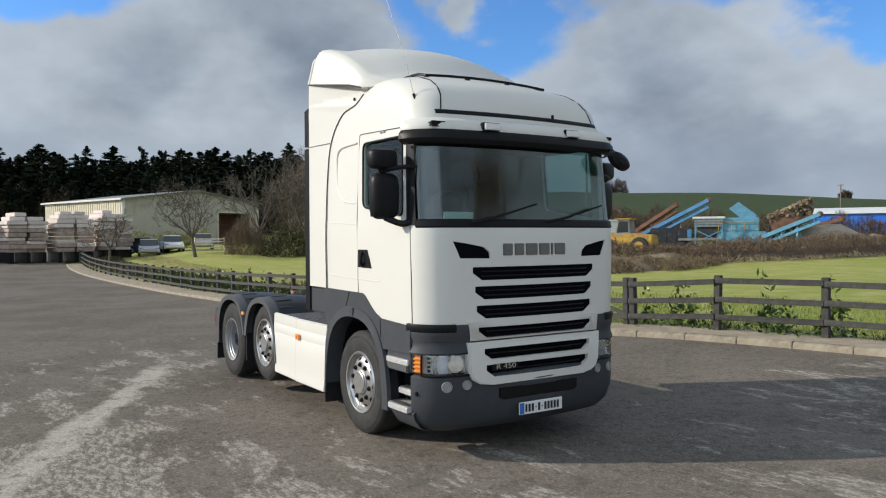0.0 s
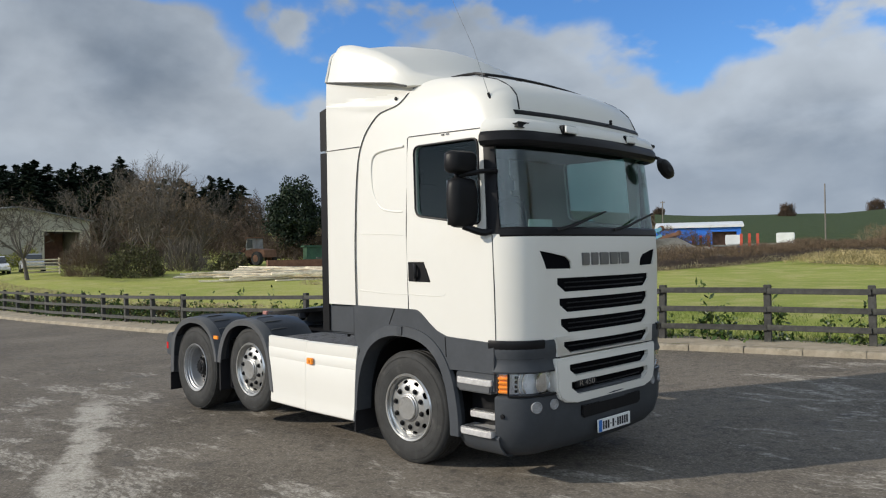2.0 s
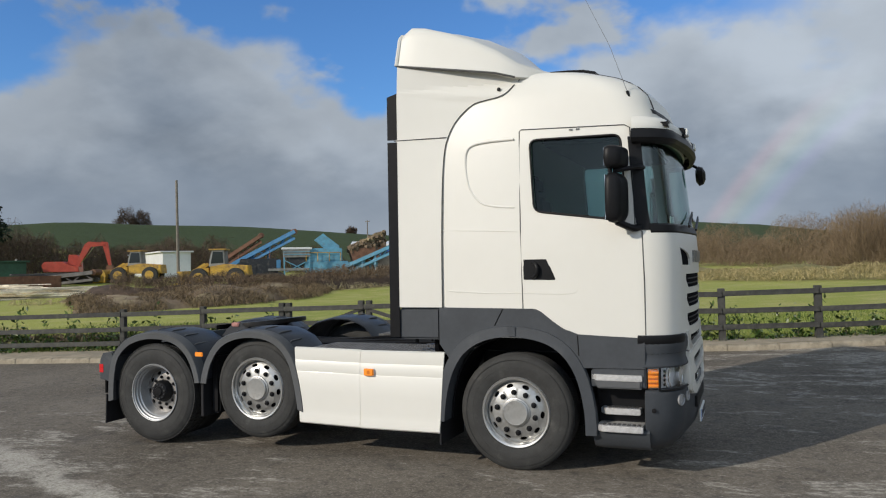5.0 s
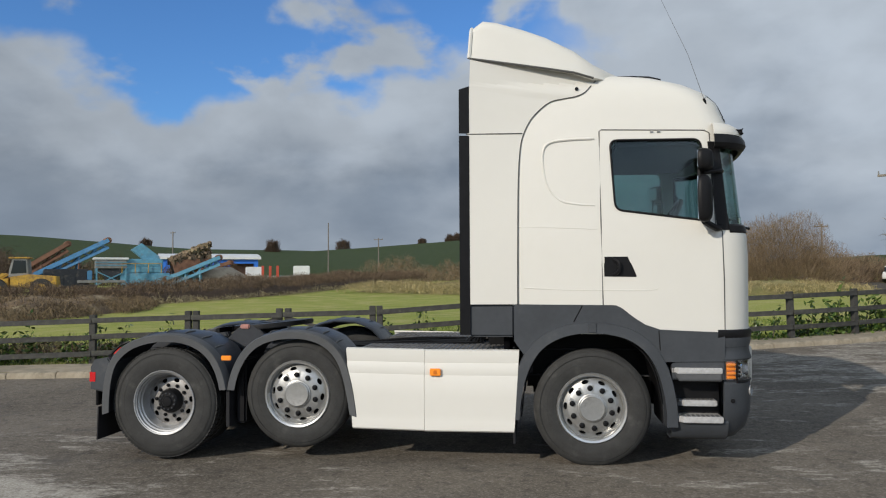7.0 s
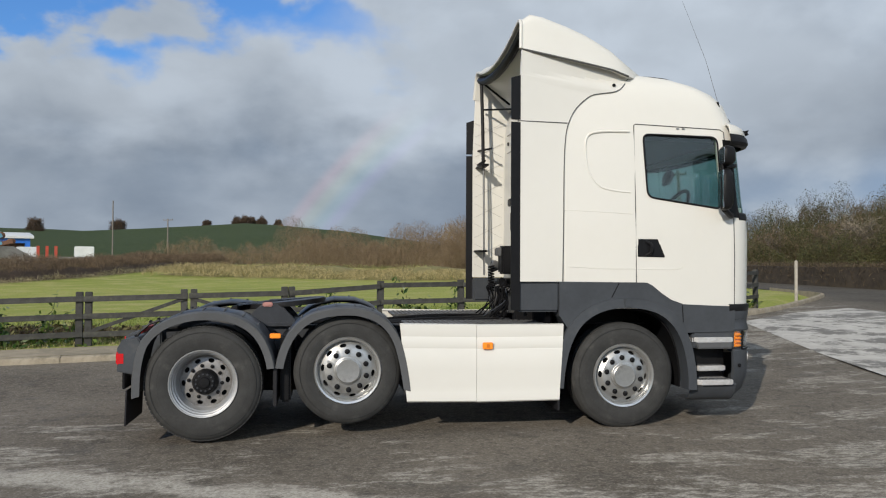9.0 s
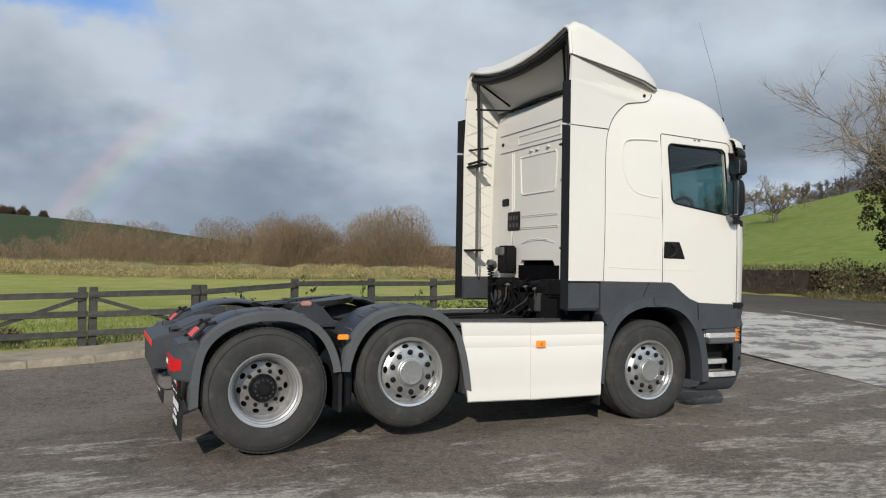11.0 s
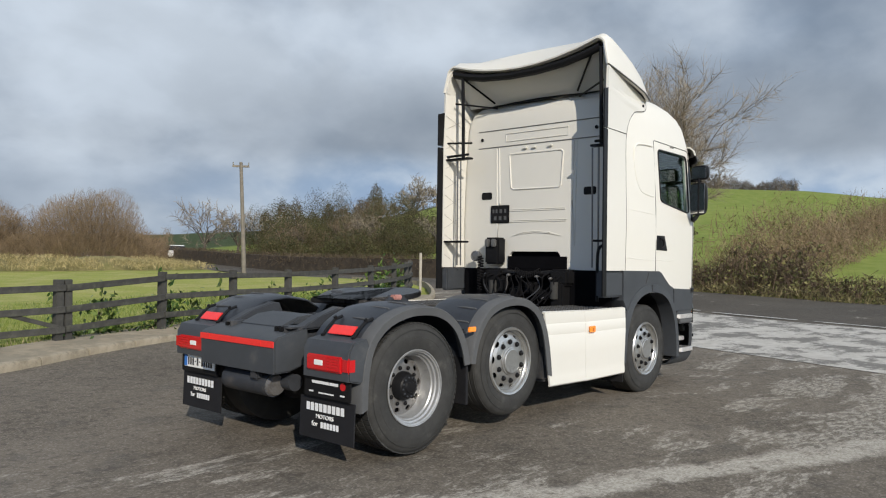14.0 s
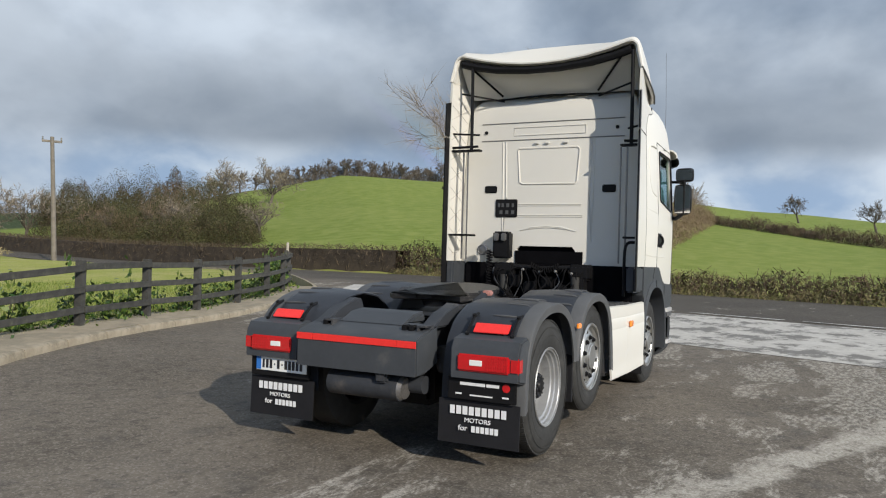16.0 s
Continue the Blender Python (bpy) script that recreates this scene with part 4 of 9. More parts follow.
def build_front():
    everywhere = lambda x, y: True
    # white brow of the sun visor, and the black visor under it
    part("visor_brow", sweep_front([(3.10, 0.005), (3.095, 0.05), (3.06, 0.085), (3.01, 0.10), (2.985, 0.095)], everywhere, 0.015, 1.09), WHITE, truck)
    part("sun_visor", sweep_front([(2.99, 0.090), (2.955, 0.112), (2.905, 0.112), (2.872, 0.088), (2.858, 0.045)], everywhere, 0.012, 1.09), BLACK, truck, "smoked black sun visor")
    for y0, y1 in ((-0.62, -0.42), (0.36, 0.55)):
        bm = bmesh.new()
        box(bm, 1.38, 1.478, y0, y1, 2.985, 3.062, 0.012)
        lamp = part("marker_lamp", bm, BLACK, truck)
        bm = bmesh.new()
        box(bm, 1.440, 1.494, y0 + 0.014, y1 - 0.014, 2.995, 3.054, 0.006)
        part("lens", bm, PLATE, lamp, "clear lamp lens")
    for sgn in (-1, 1):
        bm = bmesh.new()
        box(bm, 1.25, 1.37, sgn * 0.90, sgn * 1.10, 3.01, 3.045, 0.008, None)
        part("visor_vent", bm, BLACK, truck)
    # charcoal corner pieces above the headlamps
    for sgn in (-1, 1):
        bm = bmesh.new()
        rows = []
        for z, o in ((1.235, 0.004), (1.20, 0.016), (1.13, 0.016), (1.085, 0.003), (1.04, 0.006), (0.985, 0.024), (0.97, 0.020)):
            row = [p for p in front_path(z, o, 1.14) if sgn * p[1] > 0.70]
            rows.append([(x, y, z) for x, y in row])
        w = min(len(r) for r in rows)
        grid(bm, [(r[:w] if sgn < 0 else r[-w:]) for r in rows])
        part("corner_panel", thicken(bm, 0.05), DARKGREY, truck)
        # headlamp: dark bowl, chrome inner, amber indicator, clear cover
        for name, mat, lim, off, zz in (("headlamp_bowl", LAMPBOWL, (0.665, 1.13), -0.065, (0.785, 0.975)), ("headlamp_cover", LAMPGLASS, (0.665, 1.30), 0.014, (0.79, 0.97))):
            bm = bmesh.new()
            rows = []
            for z in (zz[0], zz[0] + 0.02, sum(zz) / 2, zz[1] - 0.02, zz[1]):
                o = off - (0.006 if z in zz else 0)
                rows.append([(x, y, z) for x, y in front_path(z, o, 1.17) if lim[0] < sgn * y < lim[1]])
            w = min(len(r) for r in rows)
            grid(bm, [(r[:w] if sgn < 0 else r[-w:]) for r in rows])
            ob = part(name, thicken(bm, 0.008), mat, truck)
            if mat is LAMPGLASS:
                ob.visible_shadow = False
        for y, r in ((0.735, 0.036), (0.885, 0.078)):
            bm = bmesh.new()
            lathe(bm, [(0.0, 0.022), (r * 0.3, 0.016), (r * 0.36, 0.0), (r * 0.5, 0.008), (r * 0.85, 0.035), (r, 0.055), (r * 1.2, 0.052)], 20)
            ob = part("reflector", bm, CHROME, truck)
            ob.matrix_local = pose(front_x(0.88, y, -0.06) - 0.01, sgn * y, 0.88, 0, 0, -90 + sgn * (4 if y < 0.9 else 14))
        for k in range(4):
            bm = bmesh.new()
            z = 0.815 + k * 0.037
            row = [p for p in front_path(z, -0.004, 1.175) if 1.145 < sgn * p[1] < 1.30]
            tube(bm, [(x, y, z) for x, y in row], 0.011, 6)
            part("indicator", bm, ORANGE, truck, "amber indicator lens")
        bm = bmesh.new()
        rows = [[(x, y, z) for x, y in front_path(z, -0.012, 1.175) if 1.135 < sgn * y < 1.30] for z in (0.80, 0.88, 0.96)]
        w = min(len(r) for r in rows)
        grid(bm, [(r[:w] if sgn < 0 else r[-w:]) for r in rows])
        part("indicator", thicken(bm, 0.004), ORANGE, truck, "amber indicator lens")
        # black surround of the lamp, and a column of small dark cells beside the indicator
        bm = bmesh.new()
        rim = [(front_x(z, y, 0.012), sgn * y, z) for y, z in [(0.665 + 0.50 * k / 10, 0.978) for k in range(11)] + [(1.165, 0.88)] + [(1.165 - 0.50 * k / 10, 0.782) for k in range(11)]]
        tube(bm, rim, 0.011, 6, closed=True)
        part("lamp_surround", bm, BLACK, truck)
        for k in range(4):
            bm = bmesh.new()
            y, z = 1.105, 0.823 + k * 0.038
            x = front_x(z, y, -0.012)
            box(bm, x - 0.02, x, min(sgn * (y - 0.012), sgn * (y + 0.012)), max(sgn * (y - 0.012), sgn * (y + 0.012)), z - 0.011, z + 0.011, 0.003)
            part("lamp_cell", bm, BLACK, truck)
        # chrome arcs between the main lamp and the indicator, and the inner divider
        for y, bow in ((1.035, 0.022), (1.065, 0.018), (0.80, -0.008)):
            bm = bmesh.new()
            tube(bm, [(front_x(z, y + bow * (1 - ((z - 0.88) / 0.085) ** 2), -0.035), sgn * (y + bow * (1 - ((z - 0.88) / 0.085) ** 2)), z) for z in (0.797, 0.82, 0.85, 0.88, 0.91, 0.94, 0.963)], 0.008, 6)
            part("lamp_trim", bm, CHROME, truck)
        for y in (0.885,):
            bm = bmesh.new()
            lathe(bm, [(0.034, 0.0), (0.030, 0.014), (0.018, 0.024), (0.0, 0.028)], 16)
            ob = part("lamp_lens", bm, DARKLENS, truck)
            ob.matrix_local = pose(front_x(0.88, y, -0.05), sgn * y, 0.88, 0, 0, -90 + sgn * 8)
        # flat black recess over the corner panel
        part("corner_recess", thicken(corner_band([(1.243, 0.0), (1.240, 0.018), (1.215, 0.026), (1.18, 0.020), (1.14, 0.004), (1.11, -0.004), (1.085, 0.004)], 90, 8, 12, sgn), 0.006), BLACK, truck)
        for y, r, z in ((0.99, 0.05, 0.685), (0.80, 0.045, 0.69)):
            bm = bmesh.new()
            lathe(bm, [(r, -0.05), (r, 0.012), (r * 0.86, 0.015), (r * 0.8, 0.004), (0.0, 0.010)], 20)
            fog = part("fog_lamp", bm, FOGLENS, truck, "grey glass fog lamp")
            xx = front_x(z, y, 0.012)
            fog.matrix_local = pose(xx, sgn * y, z, 0, 0, -90 + sgn * (28 if y > 0.9 else 12))
    # charcoal bumper round the front, with its lower lip
    part("bumper", sweep_front([(0.985, -0.14), (0.80, -0.135), (0.778, -0.02), (0.772, 0.0), (0.76, 0.012), (0.60, 0.014), (0.5, 0.010), (0.36, 0.0), (0.27, -0.03), (0.25, -0.07)], everywhere, 0.03, 1.15), DARKGREY, truck, "charcoal plastic front bumper")
    bm = bmesh.new()
    prism(bm, [(-0.47, 0.635), (-0.47, 0.55), (-0.43, 0.525), (0.43, 0.525), (0.47, 0.55), (0.47, 0.635)], 0, 1.49, 1.517, 0.006)
    part("lower_intake", bm, BLACK, truck)
    # white lower grille panel with its slots
    bm = bmesh.new()
    prism(bm, [(-0.765, 1.085), (-0.785, 1.25), (0.785, 1.25), (0.765, 1.085)], 0, 1.36, 1.53)
    a = finish(bm)
    bm = bmesh.new()
    prism(bm, slot_outline(*SLOTS[3]), 0, 1.2, 1.8)
    upper = carve(a, [bm])
    bm = bmesh.new()
    prism(bm, [(-0.80, 1.07), (-0.785, 0.80), (-0.75, 0.73), (-0.68, 0.69), (-0.55, 0.675), (0.55, 0.675), (0.68, 0.69), (0.75, 0.73), (0.785, 0.80), (0.80, 1.07)], 0, 1.36, 1.545, 0.012)
    a = finish(bm)
    cuts = []
    for s in LOW_SLOTS:
        bm = bmesh.new()
        prism(bm, slot_outline(*s), 0, 1.2, 1.8)
        cuts.append(bm)
    lower = carve(a, cuts)
    for me in (upper, lower):
        for v in me.vertices:
            v.co.x -= BOW * 0.9 * (v.co.y / 0.86) ** 2
        part("grille_panel", me, WHITE, truck)
    for z0, z1 in ((0.70, 1.04), (1.09, 1.24)):
        bm = bmesh.new()
        box(bm, 1.44, 1.515 if z0 < 1 else 1.502, -0.72, 0.72, z0 + 0.02, z1 - 0.02)
        for v in bm.verts:
            v.co.x -= BOW * 0.9 * (v.co.y / 0.86) ** 2
        part("grille_backing", bm, VOID, truck)
    for (yt, yb, zt, zb) in SLOTS[3:] + LOW_SLOTS:
        bm = bmesh.new()
        z = (zt + zb) / 2
        tube(bm, [(1.50 - BOW * (y / 0.87) ** 2, y, z) for y in [yb * k / 6 for k in range(-6, 7)]], 0.006, 6)
        part("grille_bar", bm, BLACK, truck)
    # maker's letters as plain grey blocks, and the type badge
    x = -0.42
    for w in (0.125, 0.125, 0.155, 0.145, 0.045, 0.15):
        bm = bmesh.new()
        y0, y1 = x, x + w - 0.016
        xx = 1.512 - BOW * ((y0 + y1) / 2 / 0.87) ** 2
        box(bm, xx - 0.01, xx + 0.012, y0, y1, 1.85, 1.96, 0.006)
        part("badge_block", bm, BADGE, truck, "plain grey metal badge block")
        x += w + 0.003
    bm = bmesh.new()
    box(bm, 1.494, 1.522, -0.56, -0.26, 0.80, 0.868, 0.006)
    badge = part("type_badge", bm, BLACK, truck)
    ob = part("type_lettering", lettering("R 450", 0.085), CHROME, badge, "chrome R 450 lettering")
    ob.matrix_local = pose(1.524, -0.41, 0.834, 90, 0, 90) @ Matrix.Diagonal((1.15, 0.8, 1, 1))
    # front number plate: white, blue band, plain bars
    bm = bmesh.new()
    box(bm, 1.518, 1.534, -0.26, 0.26, 0.362, 0.476, 0.003)
    plate = part("number_plate", bm, PLATE, truck, "white number plate with a blue band")
    plate_marks(plate, 1.5355, 1, 0.0, 0.419, 0.26)
    # two wipers
    for y0, y1 in ((-0.75, -0.12), (0.10, 0.72)):
        bm = bmesh.new()
        tube(bm, [(1.50, y0, 2.165), (1.49, y0 + 0.25, 2.20), (1.485, y1, 2.30)], [0.014, 0.012, 0.008], 6)
        tube(bm, [(1.482, y0 + 0.22, 2.195), (1.475, y1 + 0.12, 2.33)], 0.009, 6)
        part("wiper", bm, BLACK, truck)
    part("cowl_strip", sweep_front([(2.185, 0.002), (2.17, 0.014), (2.12, 0.012), (2.105, 0.0)], lambda x, y: x > 1.17, 0.008), BLACK, truck)


def plate_marks(plate, x, face, yc, zc, hw):
    """Blue band and plain bars in place of the characters; face: +1 looks forward, -1 back."""
    left = -face * hw
    bm = bmesh.new()
    ys = sorted((yc + left * 0.99, yc + left * 0.80))
    box(bm, x - 0.001, x + 0.001, ys[0], ys[1], zc - 0.052, zc + 0.052)
    part("blue_band", bm, PLATEBLUE, plate)
    for k, w in enumerate((0.022, 0.026, 0.026, 0.014, 0.026, 0.014, 0.026, 0.026, 0.026, 0.026, 0.026)):
        c = yc + left * (0.70 - k * 0.148)
        h = 0.006 if w < 0.02 else 0.036
        bm = bmesh.new()
        box(bm, x - 0.001, x + 0.001, c - w / 2, c + w / 2, zc - h, zc + h)
        part("plate_bar", bm, INK, plate)


build_front()


def build_fairings():
    """Side air deflectors behind the cab and the roof deflector."""
    for sgn in (-1, 1):
        side = smooth_line([(-0.67, 1.47, 0), (-0.665, 2.0, 0), (-0.655, 2.6, 0), (-0.635, 2.9, 0), (-0.60, 3.05, 0), (-0.52, 3.20, 0), (-0.37, 3.335, 0), (-0.24, 3.37, 0), (-0.12, 3.39, 0), (-0.04, 3.425, 0), (0.02, 3.49, 0), (0.085, 3.57, 0)], 4)
        outline = [(p.x, p.y) for p in side]
        rows = []
        for i, (x, z) in enumerate(outline):
            zb = 3.765 + (x + 1.09) * (3.575 - 3.765) / 1.175
            row = []
            for k in range(9):
                f = k / 8
                if z < 3.05:
                    xx, zz = x + (-1.115 - x) * f, z
                else:
                    # upper part fans up to the seam under the roof deflector
                    g = (z - 3.05) / (3.57 - 3.05)
                    xx = x + (-1.115 + 0.03 * g - x) * f
                    zz = z + (3.05 + (3.77 - 3.05) * g - z) * f
                yc = lerp_rows(CAB, zz)[1] if zz < 3.5 else 1.05
                yy = yc * (1 - f) + 1.212 * f + 0.010
                yy = max(yy, (1.212 * f + yc * (1 - f)))
                row.append((xx, sgn * yy, zz))
            rows.append(row)
        bm = bmesh.new()
        grid(bm, rows)
        part("side_deflector", thicken(bm, 0.03), WHITE, truck, "white side air deflector")
        bm = bmesh.new()
        tube(bm, [(p[0][0] + 0.004, p[0][1] - sgn * 0.002, p[0][2]) for p in rows], 0.005, 6)
        part("deflector_gap", bm, SEAM, truck)
        bm = bmesh.new()
        tube(bm, [(-0.61 + (-0.52) * k / 6, sgn * (1.178 + 0.040 * k / 6 + 0.0045), 3.05) for k in range(7)], 0.005, 6)
        part("deflector_gap", bm, SEAM, truck)
        # black rubber edge
        bm = bmesh.new()
        bm.free()
        for levels in ((1.19, 1.46, 2.0, 3.036), (3.06, 3.3, 3.5)):
            bm = bmesh.new()
            rows = [[(-1.10, sgn * 1.224, z), (-1.195, sgn * 1.234, z - (0.03 if z == 3.5 else 0)), (-1.195, sgn * 1.218, z - (0.03 if z == 3.5 else 0)), (-1.10, sgn * 1.20, z)] for z in levels]
            vs = grid(bm, rows, close_u=True)
            bm.faces.new(vs[0])
            bm.faces.new(vs[-1])
            part("deflector_edge", bm, BLACK, truck, "black rubber deflector edge")
        bm = bmesh.new()
        lathe(bm, [(0.017, 0), (0.017, 0.01), (0.0, 0.012)], 14)
        ob = part("deflector_bolt", bm, BLACK, truck)
        ob.matrix_local = pose(-0.105, sgn * 1.128, 3.46, 0, 0, 0 if sgn > 0 else 180)
        # stitched diamond lining on the inner face
        bm = bmesh.new()
        for k in range(-3, 12):
            for way in (-1, 1):
                run = []
                for j in range(9):
                    x = -1.09 + 0.36 * j / 8
                    z = 1.55 + k * 0.26 + way * 0.5 * (x + 0.91)
                    if 1.55 < z < 3.55:
                        f = (x + 0.66) / (-1.115 + 0.66)
                        run.append((x, sgn * (lerp_rows(CAB, z)[1] * (1 - f) + 1.212 * f - 0.022), z))
                if len(run) > 2:
                    tube(bm, run, 0.0024, 4)
        tagged(part("lining_seams", bm, LININGSEAM, truck, "stitched diamond seams on the deflector lining"), kind="stuff")
        # inner struts: tall pole and cross arms
        bm = bmesh.new()
        py = 0.93 if sgn > 0 else 1.10
        tube(bm, [(-1.06, sgn * py, 3.98), (-1.04, sgn * py, 3.4), (-1.03, sgn * py, 2.86)], 0.022, 8)
        inner = 0.84 if sgn > 0 else 1.02
        tube(bm, [(-1.05, sgn * 1.20, 2.92), (-1.03, sgn * inner, 2.93)], 0.016, 6)
        tube(bm, [(-1.05, sgn * 1.20, 3.10), (-0.94, sgn * (inner + 0.02), 3.09)], 0.013, 6)
        part("deflector_strut", bm, BLACK, truck)
        bm = bmesh.new()
        box(bm, -1.08, -0.98, min(sgn * (inner - 0.04), sgn * 1.2), max(sgn * (inner - 0.04), sgn * 1.2), 2.865, 2.89, 0.006)
        part("deflector_bracket", bm, BLACK, truck)
        bm = bmesh.new()
        box(bm, -1.10, -0.98, min(sgn * (inner + 0.02), sgn * 1.2), max(sgn * (inner + 0.02), sgn * 1.2), 1.79, 1.815, 0.006)
        part("deflector_bracket", bm, BLACK, truck)
        bm = bmesh.new()
        tube(bm, [(-1.0, sgn * 1.05, 2.86), (-0.99, sgn * 1.05, 1.5)], 0.012, 6)
        tube(bm, [(-1.02, sgn * 0.98, 2.86), (-1.0, sgn * 0.98, 1.5)], 0.010, 6)
        part("deflector_rod", bm, BADGE, truck)
        # charcoal base piece under the deflector
        bm = bmesh.new()
        box(bm, -1.12, -0.695, min(sgn * 1.10, sgn * 1.205), max(sgn * 1.10, sgn * 1.205), 1.17, 1.465, 0.02)
        part("deflector_base", bm, DARKGREY, truck)
    # roof deflector: a shell open at the back
    bm = bmesh.new()
    stations = [(-1.09, 4.085, 1.215), (-1.0, 4.155, 1.215), (-0.85, 4.138, 1.21), (-0.6, 4.06, 1.20), (-0.39, 3.98, 1.19), (-0.13, 3.845, 1.165), (0.05, 3.715, 1.13), (0.22, 3.655, 0.98), (0.38, 3.635, 0.78)]
    rows = []
    for i, (x, zt, w) in enumerate(stations):
        zb = 3.765 + (x + 1.09) * (3.575 - 3.765) / 1.175 if x < 0.05 else 3.56
        r = min(0.11, (zt - zb) * 0.8)
        lean = 0.05 * min(1, (zt - zb) / 0.35)
        half = [(w, zb), (w - lean * 0.5, zb + (zt - r - zb) * 0.5)]
        for k in range(7):
            a = radians(90 * k / 6)
            half.append((w - lean - r + r * math.cos(a), zt - r + r * math.sin(a)))
        crown = lerp_rows([(-1.09, -0.17), (-1.0, -0.12), (-0.85, 0.02), (-0.6, 0.14), (-0.39, 0.17), (-0.13, 0.17), (0.05, 0.13), (0.22, 0.07), (0.38, 0.02)], x)[0]
        for k in range(1, 5):
            half.append(((w - lean - r) * (1 - k / 4), zt + crown * (1 - (1 - k / 4) ** 2)))
        ring = [(y, z) for y, z in half] + [(-y, z) for y, z in half[-2::-1]]
        rows.append([(x + (0.06 * (z - zb) if i < 2 else 0), y, z) for y, z in ring])
    grid(bm, rows)
    part("roof_deflector", thicken(bm, 0.035), WHITE, truck, "white roof air deflector, open at the back")
    bm = bmesh.new()
    for sgn in (-1, 1):
        tube(bm, [(r[0][0], sgn * (abs(r[0][1]) + 0.004), r[0][2] - 0.004) for r in rows[:7]], 0.010, 6)
        part("deflector_gap", bm, SEAM, truck)
        bm = bmesh.new()
    bm.free()
    # white lining that slopes from the rear rim down to the cab roof
    bm = bmesh.new()
    sheet = smooth_line([(-1.0, 0, 3.985), (-0.93, 0, 3.90), (-0.84, 0, 3.80), (-0.74, 0, 3.70), (-0.66, 0, 3.60)], 3)
    grid(bm, [[(p.x, y, p.z + (3.60 - p.z) * 0.36 * (1 - abs(y / 1.12) ** 2.4)) for y in (-1.12, -0.95, -0.8, -0.4, 0.0, 0.4, 0.8, 0.95, 1.12)] for p in sheet])
    part("deflector_lining", thicken(bm, 0.008), WHITE, truck, "white lining sheet under the roof deflector")
    # black rear rim, beam and struts under the roof deflector
    bm = bmesh.new()
    tube(bm, [Vector(p) + Vector((-0.008, 0, 0)) for p in rows[0]], 0.018, 6)
    part("deflector_rim", bm, WHITE, truck)
    bm = bmesh.new()
    tube(bm, [(-1.04, y, 3.845 + 0.145 * abs(y / 1.08) ** 2.4) for y in (-1.08, -0.9, -0.6, -0.2, 0.2, 0.6, 0.9, 1.08)], 0.048, 8)
    part("deflector_beam", bm, BLACK, truck)
    for sgn in (-1, 1):
        bm = bmesh.new()
        tube(bm, [(-1.02, sgn * 0.95, 3.92), (-0.77, sgn * 0.62, 3.60)], 0.014, 6)
        tube(bm, [(-1.0, sgn * 1.1, 3.62), (-0.72, sgn * 0.62, 3.545)], 0.012, 6)
        part("deflector_strut", bm, BLACK, truck)
    bm = bmesh.new()
    tube(bm, [(-0.70, y, 3.545 + 0.05 * (1 - y * y)) for y in (-0.7, -0.35, 0, 0.35, 0.7)], 0.012, 6)
    part("roof_rail", bm, BLACK, truck)


build_fairings()


